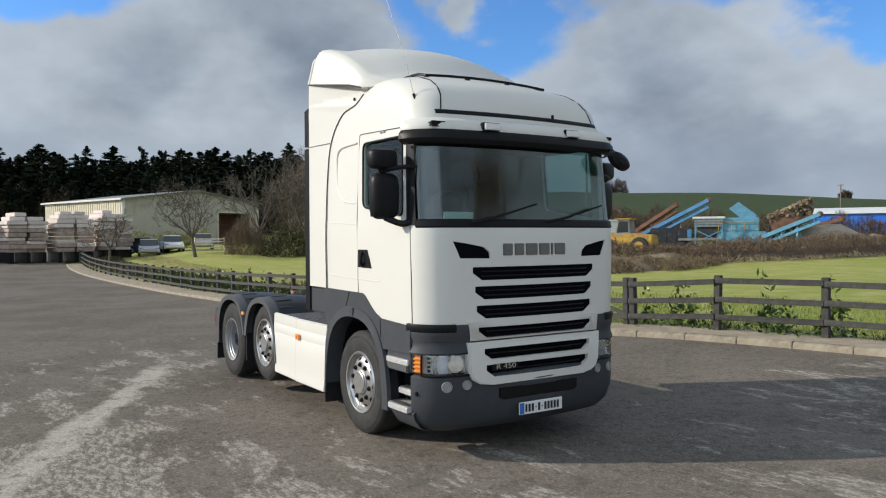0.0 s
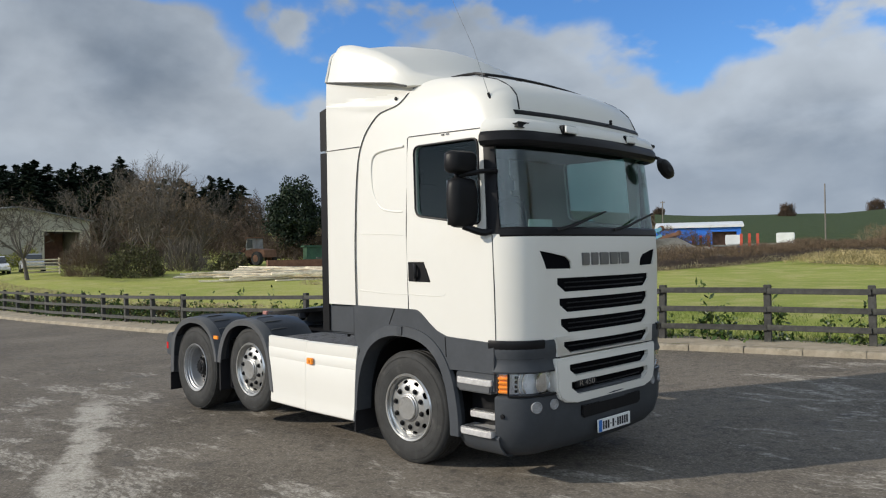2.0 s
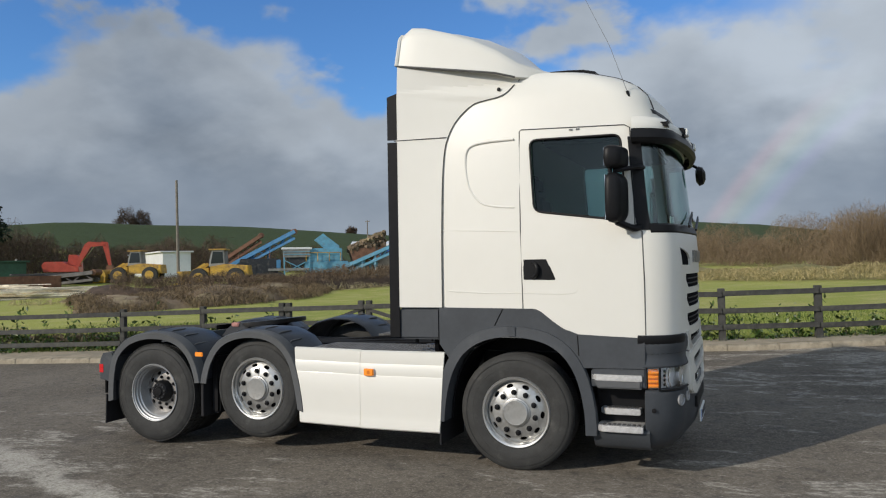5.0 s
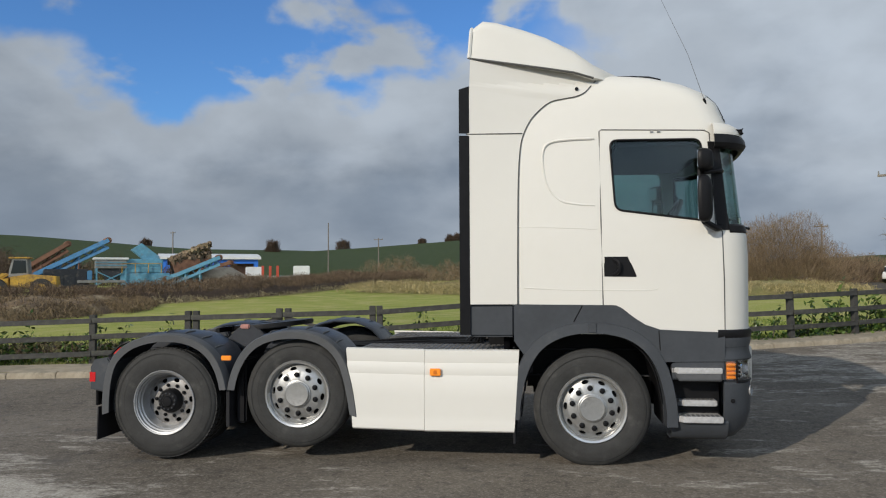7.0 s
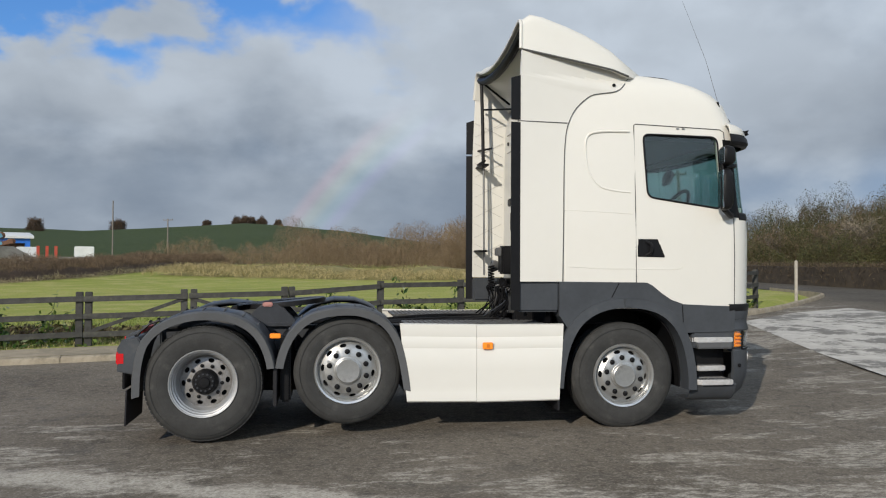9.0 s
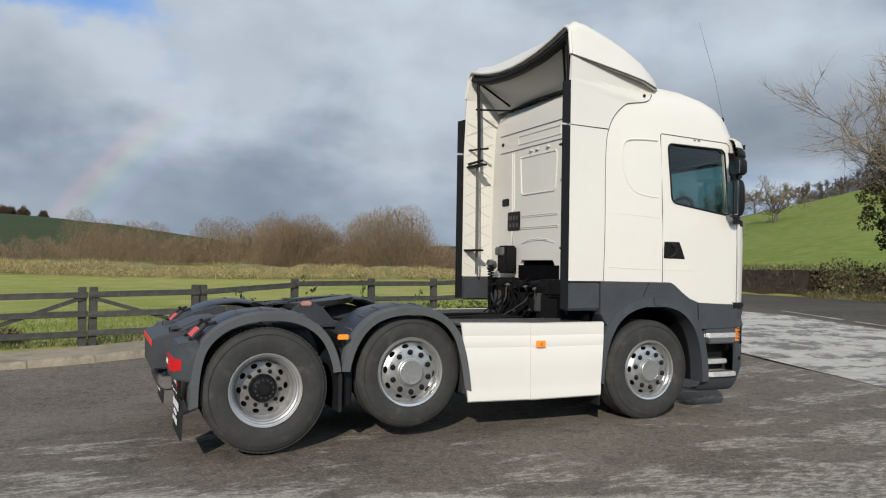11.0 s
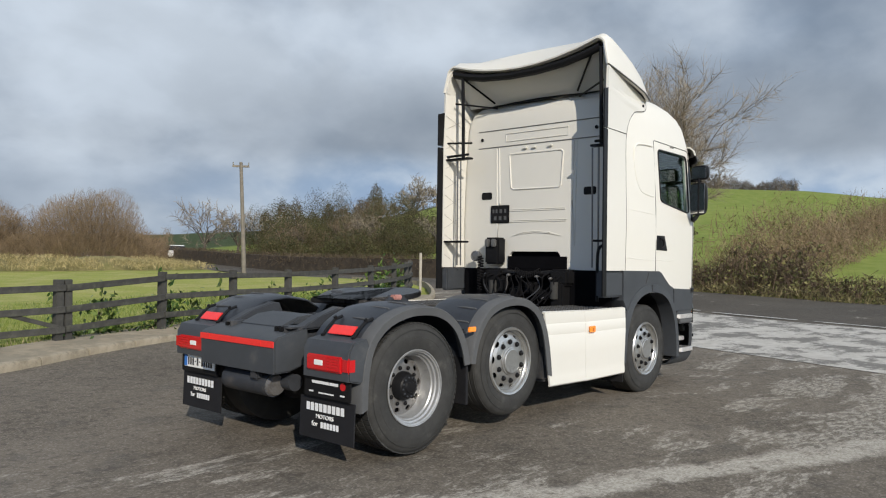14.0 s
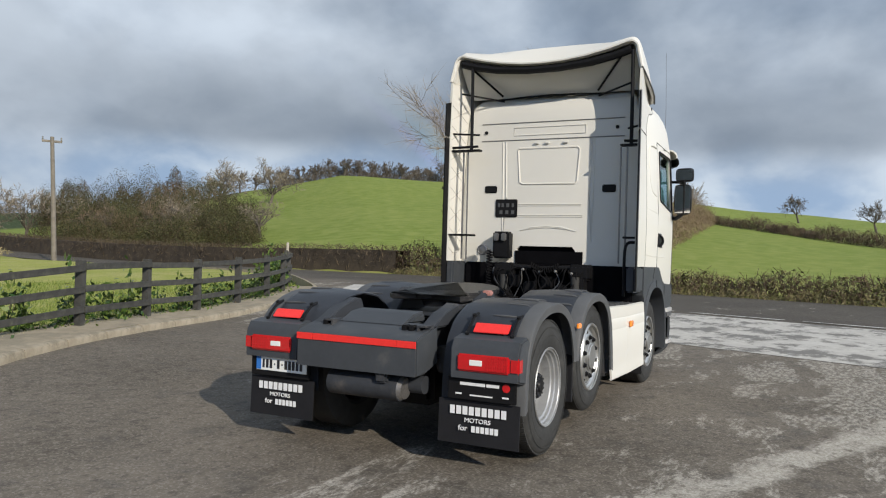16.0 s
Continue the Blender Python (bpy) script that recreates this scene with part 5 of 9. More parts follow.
def build_cab_back():
    """Pressings, vents and fittings on the cab's rear wall."""
    X = -0.722

    def press(pts, r=0.011):
        bm = bmesh.new()
        tube(bm, [(X, y, z) for y, z in pts], r, 6, closed=True)
        part("rear_pressing", bm, WHITE, truck)
    press([(0.40, 2.93), (-0.37, 2.93), (-0.40, 2.90), (-0.37, 2.50), (-0.34, 2.475), (0.34, 2.475), (0.38, 2.50), (0.41, 2.90)])
    press([(0.58, 3.02), (0.56, 2.30), (0.60, 1.75), (0.62, 3.02)], 0.008)
    press([(-0.55, 3.02), (-0.53, 2.30), (-0.57, 1.75), (-0.59, 3.02)], 0.008)
    press([(0.47, 3.20), (-0.47, 3.20), (-0.47, 3.10), (0.47, 3.10)], 0.008)
    press([(0.40, 2.22), (-0.43, 2.22), (-0.43, 2.20), (0.40, 2.20)], 0.006)
    press([(0.42, 2.08), (-0.45, 2.08), (-0.45, 2.06), (0.42, 2.06)], 0.006)
    press([(0.36, 1.88), (0.2, 1.925), (0.0, 1.94), (-0.2, 1.925), (-0.37, 1.88), (-0.2, 1.91), (0, 1.925), (0.2, 1.91)], 0.007)
    for z in (3.26, 3.04):
        bm = bmesh.new()
        tube(bm, [(X - 0.001, y, z) for y in (0.92, 0.0, -0.95)], 0.006, 6)
        part("rear_panel_gap", bm, BADGE, truck)
    for sgn in (-1, 1):
        bm = bmesh.new()
        lathe(bm, [(0.022, 0), (0.022, 0.012), (0.0, 0.016)], 14)
        ob = part("rear_plug", bm, BLACK, truck)
        ob.matrix_local = pose(X, sgn * 0.86, 3.15, 0, 0, 90)
        bm = bmesh.new()
        y = sgn * 0.775
        box(bm, X - 0.012, X + 0.01, y - 0.085, y + 0.085, 2.36, 2.455, 0.012)
        part("rear_vent", bm, BLACK, truck, "black rear wall vent")
    for z in (2.99,):
        for y in (0.16, 0.02, -0.22):
            bm = bmesh.new()
            box(bm, X - 0.03, X, y - 0.03, y + 0.03, z - 0.012, z + 0.012, 0.006)
            part("rear_clip", bm, WHITE, truck)
    # small dark rating plate with unreadable marks
    bm = bmesh.new()
    box(bm, X - 0.016, X, 0.40, 0.70, 2.05, 2.28, 0.008)
    sign = part("rear_sign", bm, BLACK, truck, "small black sign with grey marks")
    for y, z, w, h in ((0.65, 2.21, 0.03, 0.03), (0.60, 2.21, 0.03, 0.03), (0.53, 2.21, 0.04, 0.03), (0.46, 2.21, 0.03, 0.03), (0.62, 2.12, 0.04, 0.03), (0.54, 2.12, 0.04, 0.03), (0.46, 2.12, 0.04, 0.03)):
        bm = bmesh.new()
        box(bm, X - 0.018, X - 0.015, y - w / 2, y + w / 2, z - h, z + h * 0.6)
        part("sign_bar", bm, LIPGREY, sign)
    # solid black blocks painted as the shade of the opening under the cab
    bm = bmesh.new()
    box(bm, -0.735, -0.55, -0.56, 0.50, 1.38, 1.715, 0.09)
    part("engine_tunnel", bm, VOID, truck, "black block painted as the dark opening under the cab")
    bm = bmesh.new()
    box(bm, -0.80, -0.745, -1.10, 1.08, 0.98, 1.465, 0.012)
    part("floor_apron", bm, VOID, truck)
    for y, w, z, h in ((-0.48, 0.10, 1.22, 0.16), (-0.30, 0.16, 1.16, 0.12), (-0.08, 0.12, 1.24, 0.14), (0.12, 0.18, 1.18, 0.13), (0.34, 0.12, 1.25, 0.16)):
        bm = bmesh.new()
        box(bm, -0.98, -0.74, y - w / 2, y + w / 2, z - h / 2, z + h / 2, 0.02)
        part("valve_block", bm, BLACK, truck)
    for y, z in ((-0.42, 1.36), (-0.22, 1.38), (-0.02, 1.37), (0.2, 1.39), (-0.32, 1.12), (0.05, 1.1)):
        bm = bmesh.new()
        lathe(bm, [(0.018, 0), (0.018, 0.03), (0.010, 0.034), (0.010, 0.05), (0.0, 0.05)], 8)
        ob = part("pipe_union", bm, STEEL, truck)
        ob.matrix_local = pose(-0.98, y, z, 0, 0, 90)
    # service couplings, hoses and brackets behind the cab
    bm = bmesh.new()
    box(bm, -0.90, -0.74, 0.44, 0.66, 1.52, 1.86, 0.02)
    part("coupling_panel", bm, BLACK, truck)
    bm = bmesh.new()
    lathe(bm, [(0.0, -0.05), (0.05, -0.04), (0.068, 0), (0.068, 0.05), (0.055, 0.055), (0.05, 0.045), (0.0, 0.050)], 20)
    ob = part("work_lamp", bm, BADGE, truck, "round work lamp")
    ob.matrix_local = pose(-0.90, 0.78, 1.62, 0, 0, 90)
    for y in (0.50, 0.60):
        bm = bmesh.new()
        box(bm, -0.95, -0.88, y - 0.03, y + 0.03, 1.74, 1.84, 0.012)
        part("coupling", bm, BADGE, truck)
    rnd = random.Random(4)
    for k in range(20):
        y0 = 0.62 - k * 0.058
        col = HOSE if k % 7 else CHASSIS
        pts = [(-0.80, y0, 1.46 - rnd.random() * 0.14), (-0.96 - rnd.random() * 0.1, y0 + rnd.uniform(-0.06, 0.06), 1.38), (-1.02, y0 + rnd.uniform(-0.10, 0.10), 1.24), (-1.0 - rnd.random() * 0.25, y0 * 0.7 + rnd.uniform(-0.12, 0.12), 1.06)]
        bm = bmesh.new()
        tube(bm, smooth_line(pts, 6), 0.006 + 0.005 * rnd.random(), 6)
        part("service_hose", bm, col, truck)
    # coiled lead
    bm = bmesh.new()
    pts = [(-0.98 + 0.035 * math.cos(k * 0.9), 0.66 + 0.035 * math.sin(k * 0.9), 1.62 - k * 0.0048) for k in range(90)]
    tube(bm, pts, 0.009, 5)
    part("coiled_lead", bm, HOSE, truck)
    bm = bmesh.new()
    pts = [(-0.98 + 0.035 * math.cos(k * 0.9), 0.10 - k * 0.004, 1.45 - 0.06 * math.sin(k * 0.035) + 0.035 * math.sin(k * 0.9)) for k in range(90)]
    tube(bm, pts, 0.009, 5)
    part("coiled_lead", bm, HOSE, truck)
    for sgn in (-1, 1):
        bm = bmesh.new()
        box(bm, -0.95, -0.72, min(sgn * 0.36, sgn * 0.62), max(sgn * 0.36, sgn * 0.62), 1.28, 1.47, 0.03)
        box(bm, -0.98, -0.74, min(sgn * 0.40, sgn * 0.56), max(sgn * 0.40, sgn * 0.56), 1.02, 1.32, 0.02)
        part("cab_mount", bm, BLACK, truck, "black cab suspension mount")
        bm = bmesh.new()
        lathe(bm, [(0.0, 0.0), (0.05, 0.0), (0.055, 0.05), (0.05, 0.10), (0.055, 0.15), (0.05, 0.20), (0.0, 0.20)], 16)
        ob = part("air_spring", bm, RUBBER, truck)
        ob.matrix_local = pose(-0.98, sgn * 0.46, 1.12, 90, 0, 0)
    bm = bmesh.new()
    tube(bm, [(-0.86, -0.62, 1.44), (-0.87, 0, 1.40), (-0.86, 0.62, 1.44)], 0.035, 8)
    part("cab_cross_beam", bm, BLACK, truck)
    bm = bmesh.new()
    tube(bm, smooth_line([(-0.98, -1.17, 1.75), (-1.0, -1.06, 1.70), (-1.0, -1.05, 1.3), (-1.0, -1.05, 1.12)], 5), 0.018, 8)
    part("grab_pipe", bm, BLACK, truck)


build_cab_back()


def build_lower_cab():
    """Charcoal panels round the front wheels, steps, wheel arches."""
    for sgn in (-1, 1):
        def ys(a, b):
            return min(sgn * a, sgn * b), max(sgn * a, sgn * b)
        # panel under the door
        arch = [(0.66, 0.38), (0.655, 0.55), (0.62, 0.76), (0.56, 0.93), (0.47, 1.06), (0.34, 1.155), (0.18, 1.205), (0.0, 1.22), (-0.18, 1.205), (-0.34, 1.15), (-0.47, 1.055), (-0.56, 0.92), (-0.62, 0.76), (-0.655, 0.58), (-0.67, 0.42)]
        curve = [(p.x, p.y) for p in smooth_line([(x, z, 0) for x, z in arch], 4)]
        bm = bmesh.new()
        outline = [(-0.70, 1.47), (0.20, 1.462), (0.27, 1.435), (0.37, 1.355), (0.47, 1.285), (0.60, 1.24), (1.16, 1.22), (1.16, 0.96), (0.66, 0.96)] + curve[12:49] + [(-0.60, 1.0), (-0.70, 1.13)]
        prism(bm, outline, 1, *ys(0.98, 1.2165), 0.004)
        part("lower_panel", bm, DARKGREY, truck)
        # raised arch lip
        bm = bmesh.new()
        rows = []
        for i, (x, z) in enumerate(curve):
            d = Vector((x, z - 0.52)).normalized() if z > 0.56 else Vector((1 if x > 0 else -1, 0))
            i0, o = Vector((x, z)) - d * 0.012, Vector((x, z)) + d * 0.082
            rows.append([(i0.x, sgn * 1.05, i0.y), (i0.x, sgn * 1.236, i0.y), (o.x, sgn * 1.228, o.y), (o.x + d.x * 0.01, sgn * 1.19, o.y + d.y * 0.01)])
        grid(bm, rows)
        part("wheel_arch", thicken(bm, 0.012), DARKGREY, truck, "charcoal wheel arch lip")
        # small lug on top of the arch lip
        bm = bmesh.new()
        box(bm, -0.035, 0.045, *ys(1.215, 1.243), 1.212, 1.302, 0.008)
        part("arch_lug", bm, DARKGREY, truck)
        # inner arch
        bm = bmesh.new()
        grid(bm, [[(x * 0.97, sgn * 0.55, 0.52 + (z - 0.52) * 0.97), (x * 0.97, sgn * 1.06, 0.52 + (z - 0.52) * 0.97)] for x, z in curve])
        part("arch_liner", thicken(bm, 0.012), BLACK, truck)
        # step box
        bm = bmesh.new()
        prism(bm, [(0.70, 0.93), (0.73, 0.97), (1.16, 0.97), (1.16, 0.80), (0.70, 0.80)], 1, *ys(0.9, 1.205), 0.012)
        part("step_panel", bm, DARKGREY, truck)
        bm = bmesh.new()
        rows = []
        for z, o in ((0.44, -0.20), (0.44, -0.01), (0.42, 0.010), (0.36, 0.0), (0.30, -0.018), (0.27, -0.03), (0.25, -0.07), (0.25, -0.25)):
            w = cab_at(z)[1] + o
            rows.append([(0.70 + (0.50 - 0.02) * k / 6 - (0.02 if z > 0.4 else 0.0) * (1 - k / 6), sgn * (w - 0.03 * max(0, 1 - k) ), z) for k in range(7)])
        grid(bm, rows)
        part("bumper_end", thicken(bm, 0.012), DARKGREY, truck)
        bm = bmesh.new()
        box(bm, 0.72, 1.14, *ys(0.86, 1.02), 0.42, 0.82)
        part("step_well", bm, BLACK, truck)
        for z, x0, x1, dep in ((0.895, 0.70, 1.13, 1.238), (0.595, 0.76, 1.10, 1.14), (0.465, 0.74, 1.13, 1.245)):
            bm = bmesh.new()
            prism(bm, [(x0, sgn * 0.98), (x1, sgn * 0.98), (x1, sgn * (dep - 0.01)), (x1 - 0.03, sgn * dep), (x0 + 0.05, sgn * dep), (x0, sgn * (dep - 0.05))], 2, z - 0.04, z + 0.012, 0.006)
            step = part("step", bm, SILVER, truck, "silver tread step")
            for k in range(8):
                bm = bmesh.new()
                cx = x0 + 0.06 + k * (x1 - x0 - 0.1) / 7
                box(bm, cx - 0.014, cx + 0.014, *ys(dep - 0.11, dep - 0.03), z + 0.012, z + 0.018, 0.003)
                part("tread_stud", bm, BADGE, step)
        bm = bmesh.new()
        prism(bm, [(0.72, 0.865), (1.13, 0.865), (1.12, 0.79), (0.76, 0.79)], 1, *ys(0.98, 1.232), 0.012)
        part("step_box", bm, LIPGREY, truck)
        bm = bmesh.new()
        lathe(bm, [(0.02, 0), (0.02, 0.012), (0, 0.014)], 12)
        ob = part("tow_plug", bm, BLACK, truck)
        ob.matrix_local = pose(1.22, sgn * 1.185, 0.615, 0, 0, 0 if sgn > 0 else 180)
        bm = bmesh.new()
        box(bm, -0.715, -0.695, *ys(0.62, 1.22), 0.20, 0.44, 0.004)
        part("mudflap", bm, FLAP, truck)
        # gap lines of the charcoal panel
        bm = bmesh.new()
        tube(bm, [(-0.16, sgn * 1.217, 1.31), (-0.08, sgn * 1.217, 1.46)], 0.005, 5)
        part("panel_gap", bm, BLACK, truck)
        bm = bmesh.new()
        tube(bm, [(0.59, sgn * 1.217, 1.235), (0.60, sgn * 1.217, 1.06)], 0.005, 5)
        part("panel_gap", bm, BLACK, truck)


build_lower_cab()


def build_mirrors():
    for sgn in (-1, 1):
        arms = bmesh.new()
        tube(arms, smooth_line([(1.17, sgn * 1.16, 2.66), (1.12, sgn * 1.29, 2.65), (0.96, sgn * 1.39, 2.62)], 4), 0.02, 8)
        tube(arms, smooth_line([(1.14, sgn * 1.19, 2.16), (1.09, sgn * 1.26, 2.145), (0.97, sgn * 1.36, 2.20)], 4), 0.030, 8)
        tube(arms, [(0.93, sgn * 1.39, 2.66), (0.93, sgn * 1.39, 2.20)], 0.018, 8)
        base = part("mirror_arm", arms, BLACK, truck)
        for z0, z1, y0, y1, dx in ((2.635, 2.83, 1.26, 1.515, 0.125), (2.185, 2.61, 1.245, 1.495, 0.115)):
            bm = bmesh.new()
            rows = []
            for k, (f, s) in enumerate(((0.0, 0.90), (0.12, 0.97), (0.35, 1.0), (0.7, 0.94), (0.92, 0.78), (1.0, 0.55))):
                x = 0.885 + dx * f
                cy, cz, hy, hz = (y0 + y1) / 2, (z0 + z1) / 2, (y1 - y0) / 2 * s, (z1 - z0) / 2 * s
                ring = []
                for j in range(20):
                    a = 6.283185 * j / 20
                    c, q = math.cos(a), math.sin(a)
                    ring.append((x + 0.075 - 0.26 * (cy - y0 + hy * math.copysign(abs(c) ** 0.45, c)), sgn * (cy + hy * math.copysign(abs(c) ** 0.45, c)), cz + hz * math.copysign(abs(q) ** 0.45, q)))
                rows.append(ring)
            vs = grid(bm, rows, close_u=True)
            bm.faces.new(vs[0])
            bm.faces.new(vs[-1])
            part("mirror_housing", bm, BLACK, base, "black mirror housing")
            bm = bmesh.new()
            box(bm, 0.877, 0.883, min(sgn * (y0 + 0.02), sgn * (y1 - 0.02)), max(sgn * (y0 + 0.02), sgn * (y1 - 0.02)), z0 + 0.025, z1 - 0.025, 0.002)
            for v in bm.verts:
                v.co.x -= (abs(v.co.y) - y0) * 0.26 - 0.079
            part("mirror_glass", bm, CHROME, base)
    # kerb-side front mirror on the left corner
    bm = bmesh.new()
    tube(bm, smooth_line([(1.28, 0.96, 2.93), (1.43, 1.02, 2.90), (1.50, 1.05, 2.84)], 5), 0.016, 8)
    arm = part("front_mirror_arm", bm, BLACK, truck)
    bm = bmesh.new()
    rows = []
    for f, s in ((0, 0.6), (0.3, 1.0), (0.75, 0.85), (1.0, 0.4)):
        rows.append([(1.45 + 0.10 * f, 1.07 + 0.15 * s * math.cos(6.283185 * j / 16), 2.79 + 0.09 * s * math.sin(6.283185 * j / 16) - 0.10 * s * math.cos(6.283185 * j / 16) * 0.5) for j in range(16)])
    vs = grid(bm, rows, close_u=True)
    bm.faces.new(vs[0])
    bm.faces.new(vs[-1])
    part("front_mirror_housing", bm, BLACK, arm)
    # aerials
    bm = bmesh.new()
    tube(bm, [(1.06, -1.075, 3.26), (1.04, -1.095, 3.34)], [0.018, 0.012], 8)
    base = part("aerial_base", bm, BLACK, truck)
    bm = bmesh.new()
    tube(bm, [(1.04, -1.095, 3.34), (0.90, -1.12, 3.75), (0.62, -1.16, 4.35)], [0.0028, 0.0022, 0.0014], 5)
    part("aerial", bm, BADGE, base)
    bm = bmesh.new()
    box(bm, 1.335, 1.36, 0.30, 0.32, 3.17, 3.215, 0.004)
    part("washer_nozzle", bm, BLACK, truck)


build_mirrors()


def build_interior():
    bm = bmesh.new()
    prism(bm, [(1.38, 2.14), (1.15, 2.16), (0.95, 2.05), (0.93, 1.8), (1.38, 1.75)], 1, -0.97, 0.97, 0.03)
    part("dashboard", bm, SEAT, truck)
    for y in (-0.62, 0.62):
        bm = bmesh.new()
        box(bm, 0.05, 0.55, y - 0.26, y + 0.26, 1.85, 2.02, 0.05)
        part("seat_cushion", bm, SEAT, truck)
        bm = bmesh.new()
        box(bm, -0.02, 0.14, y - 0.25, y + 0.25, 2.0, 2.62, 0.06, Matrix.Rotation(radians(-6), 4, "Y"))
        part("seat_back", bm, SEAT, truck)
        bm = bmesh.new()
        box(bm, -0.30, -0.18, y - 0.14, y + 0.14, 2.62, 2.84, 0.05)
        part("headrest", bm, SEAT, truck)
        bm = bmesh.new()
        box(bm, -0.1, 0.6, y - 0.2, y + 0.2, 1.3, 1.86)
        part("seat_base", bm, BLACK, truck)
    bm = bmesh.new()
    tube(bm, [(0.78 + 0.12 * math.sin(6.283185 * k / 24), -0.62 + 0.25 * math.cos(6.283185 * k / 24), 2.24 + 0.21 * math.sin(6.283185 * k / 24)) for k in range(24)], 0.022, 8, closed=True)
    tube(bm, [(0.78, -0.62, 2.22), (0.98, -0.62, 2.02)], 0.03, 6)
    tube(bm, [(0.78, -0.86, 2.24), (0.80, -0.62, 2.21), (0.78, -0.38, 2.24)], 0.02, 6)
    part("steering_wheel", bm, BLACK, truck)
    bm = bmesh.new()
    box(bm, -0.62, -0.58, -1.1, 1.1, 1.3, 3.35)
    part("rear_lining", bm, CAB_IN, truck)
    bm = bmesh.new()
    box(bm, -0.60, 1.2, -1.12, 1.12, 1.26, 1.34)
    part("cab_floor", bm, BLACK, truck)
    bm = bmesh.new()
    box(bm, 0.25, 1.18, -1.0, 1.0, 2.93, 2.99, 0.02)
    part("overhead_shelf", bm, CAB_IN, truck)
    bm = bmesh.new()
    box(bm, 1.36, 1.365, -0.98, -0.66, 2.18, 2.25)
    part("windscreen_card", bm, PLATE, truck, "pale card behind the windscreen")


build_interior()


# ---- wheels ----
def disc_with_holes(bm, r0, r1, r2, r3, d0, d1, d2, d3, holes, long=0.022, t=0.012):
    """A dished disc about the y axis with a ring of oval hand holes between r1 and r2."""
    step = 6.283185 / holes
    across, along = 6, 4

    def spot(r, a):
        rows = [(r0, d0), (r1, d1), (r2, d2), (r3, d3)]
        return (r * math.cos(a), lerp_rows(rows, r)[0], r * math.sin(a))
    for j in range(holes):
        mid = step * j
        edge = [(r1, -0.5 + k / across) for k in range(across)] + [(r1 + (r2 - r1) * k / along, 0.5) for k in range(along)]
        edge += [(r2, 0.5 - k / across) for k in range(across)] + [(r2 - (r2 - r1) * k / along, -0.5) for k in range(along)]
        rm, hr = (r1 + r2) / 2, (r2 - r1) * 0.34
        outer, inner = [], []
        for r, f in edge:
            w = math.atan2((r - rm) / (r2 - r1), f)
            outer.append(bm.verts.new(spot(r, mid + f * step)))
            inner.append(bm.verts.new(spot(rm + hr * math.sin(w), mid + long / rm * math.cos(w))))
        for k in range(len(edge)):
            q = (k + 1) % len(edge)
            bm.faces.new((outer[k], outer[q], inner[q], inner[k]))
    for ra, rb in ((r0, r1), (r2, r3)):
        n = holes * across
        rings = [[bm.verts.new(spot(r, step * (k / across - 0.5))) for k in range(n)] for r in (ra, rb)]
        for k in range(n):
            q = (k + 1) % n
            bm.faces.new((rings[0][k], rings[0][q], rings[1][q], rings[1][k]))
    bmesh.ops.remove_doubles(bm, verts=bm.verts, dist=0.0004)
    bmesh.ops.recalc_face_normals(bm, faces=bm.faces)
    return thicken(bm, t)


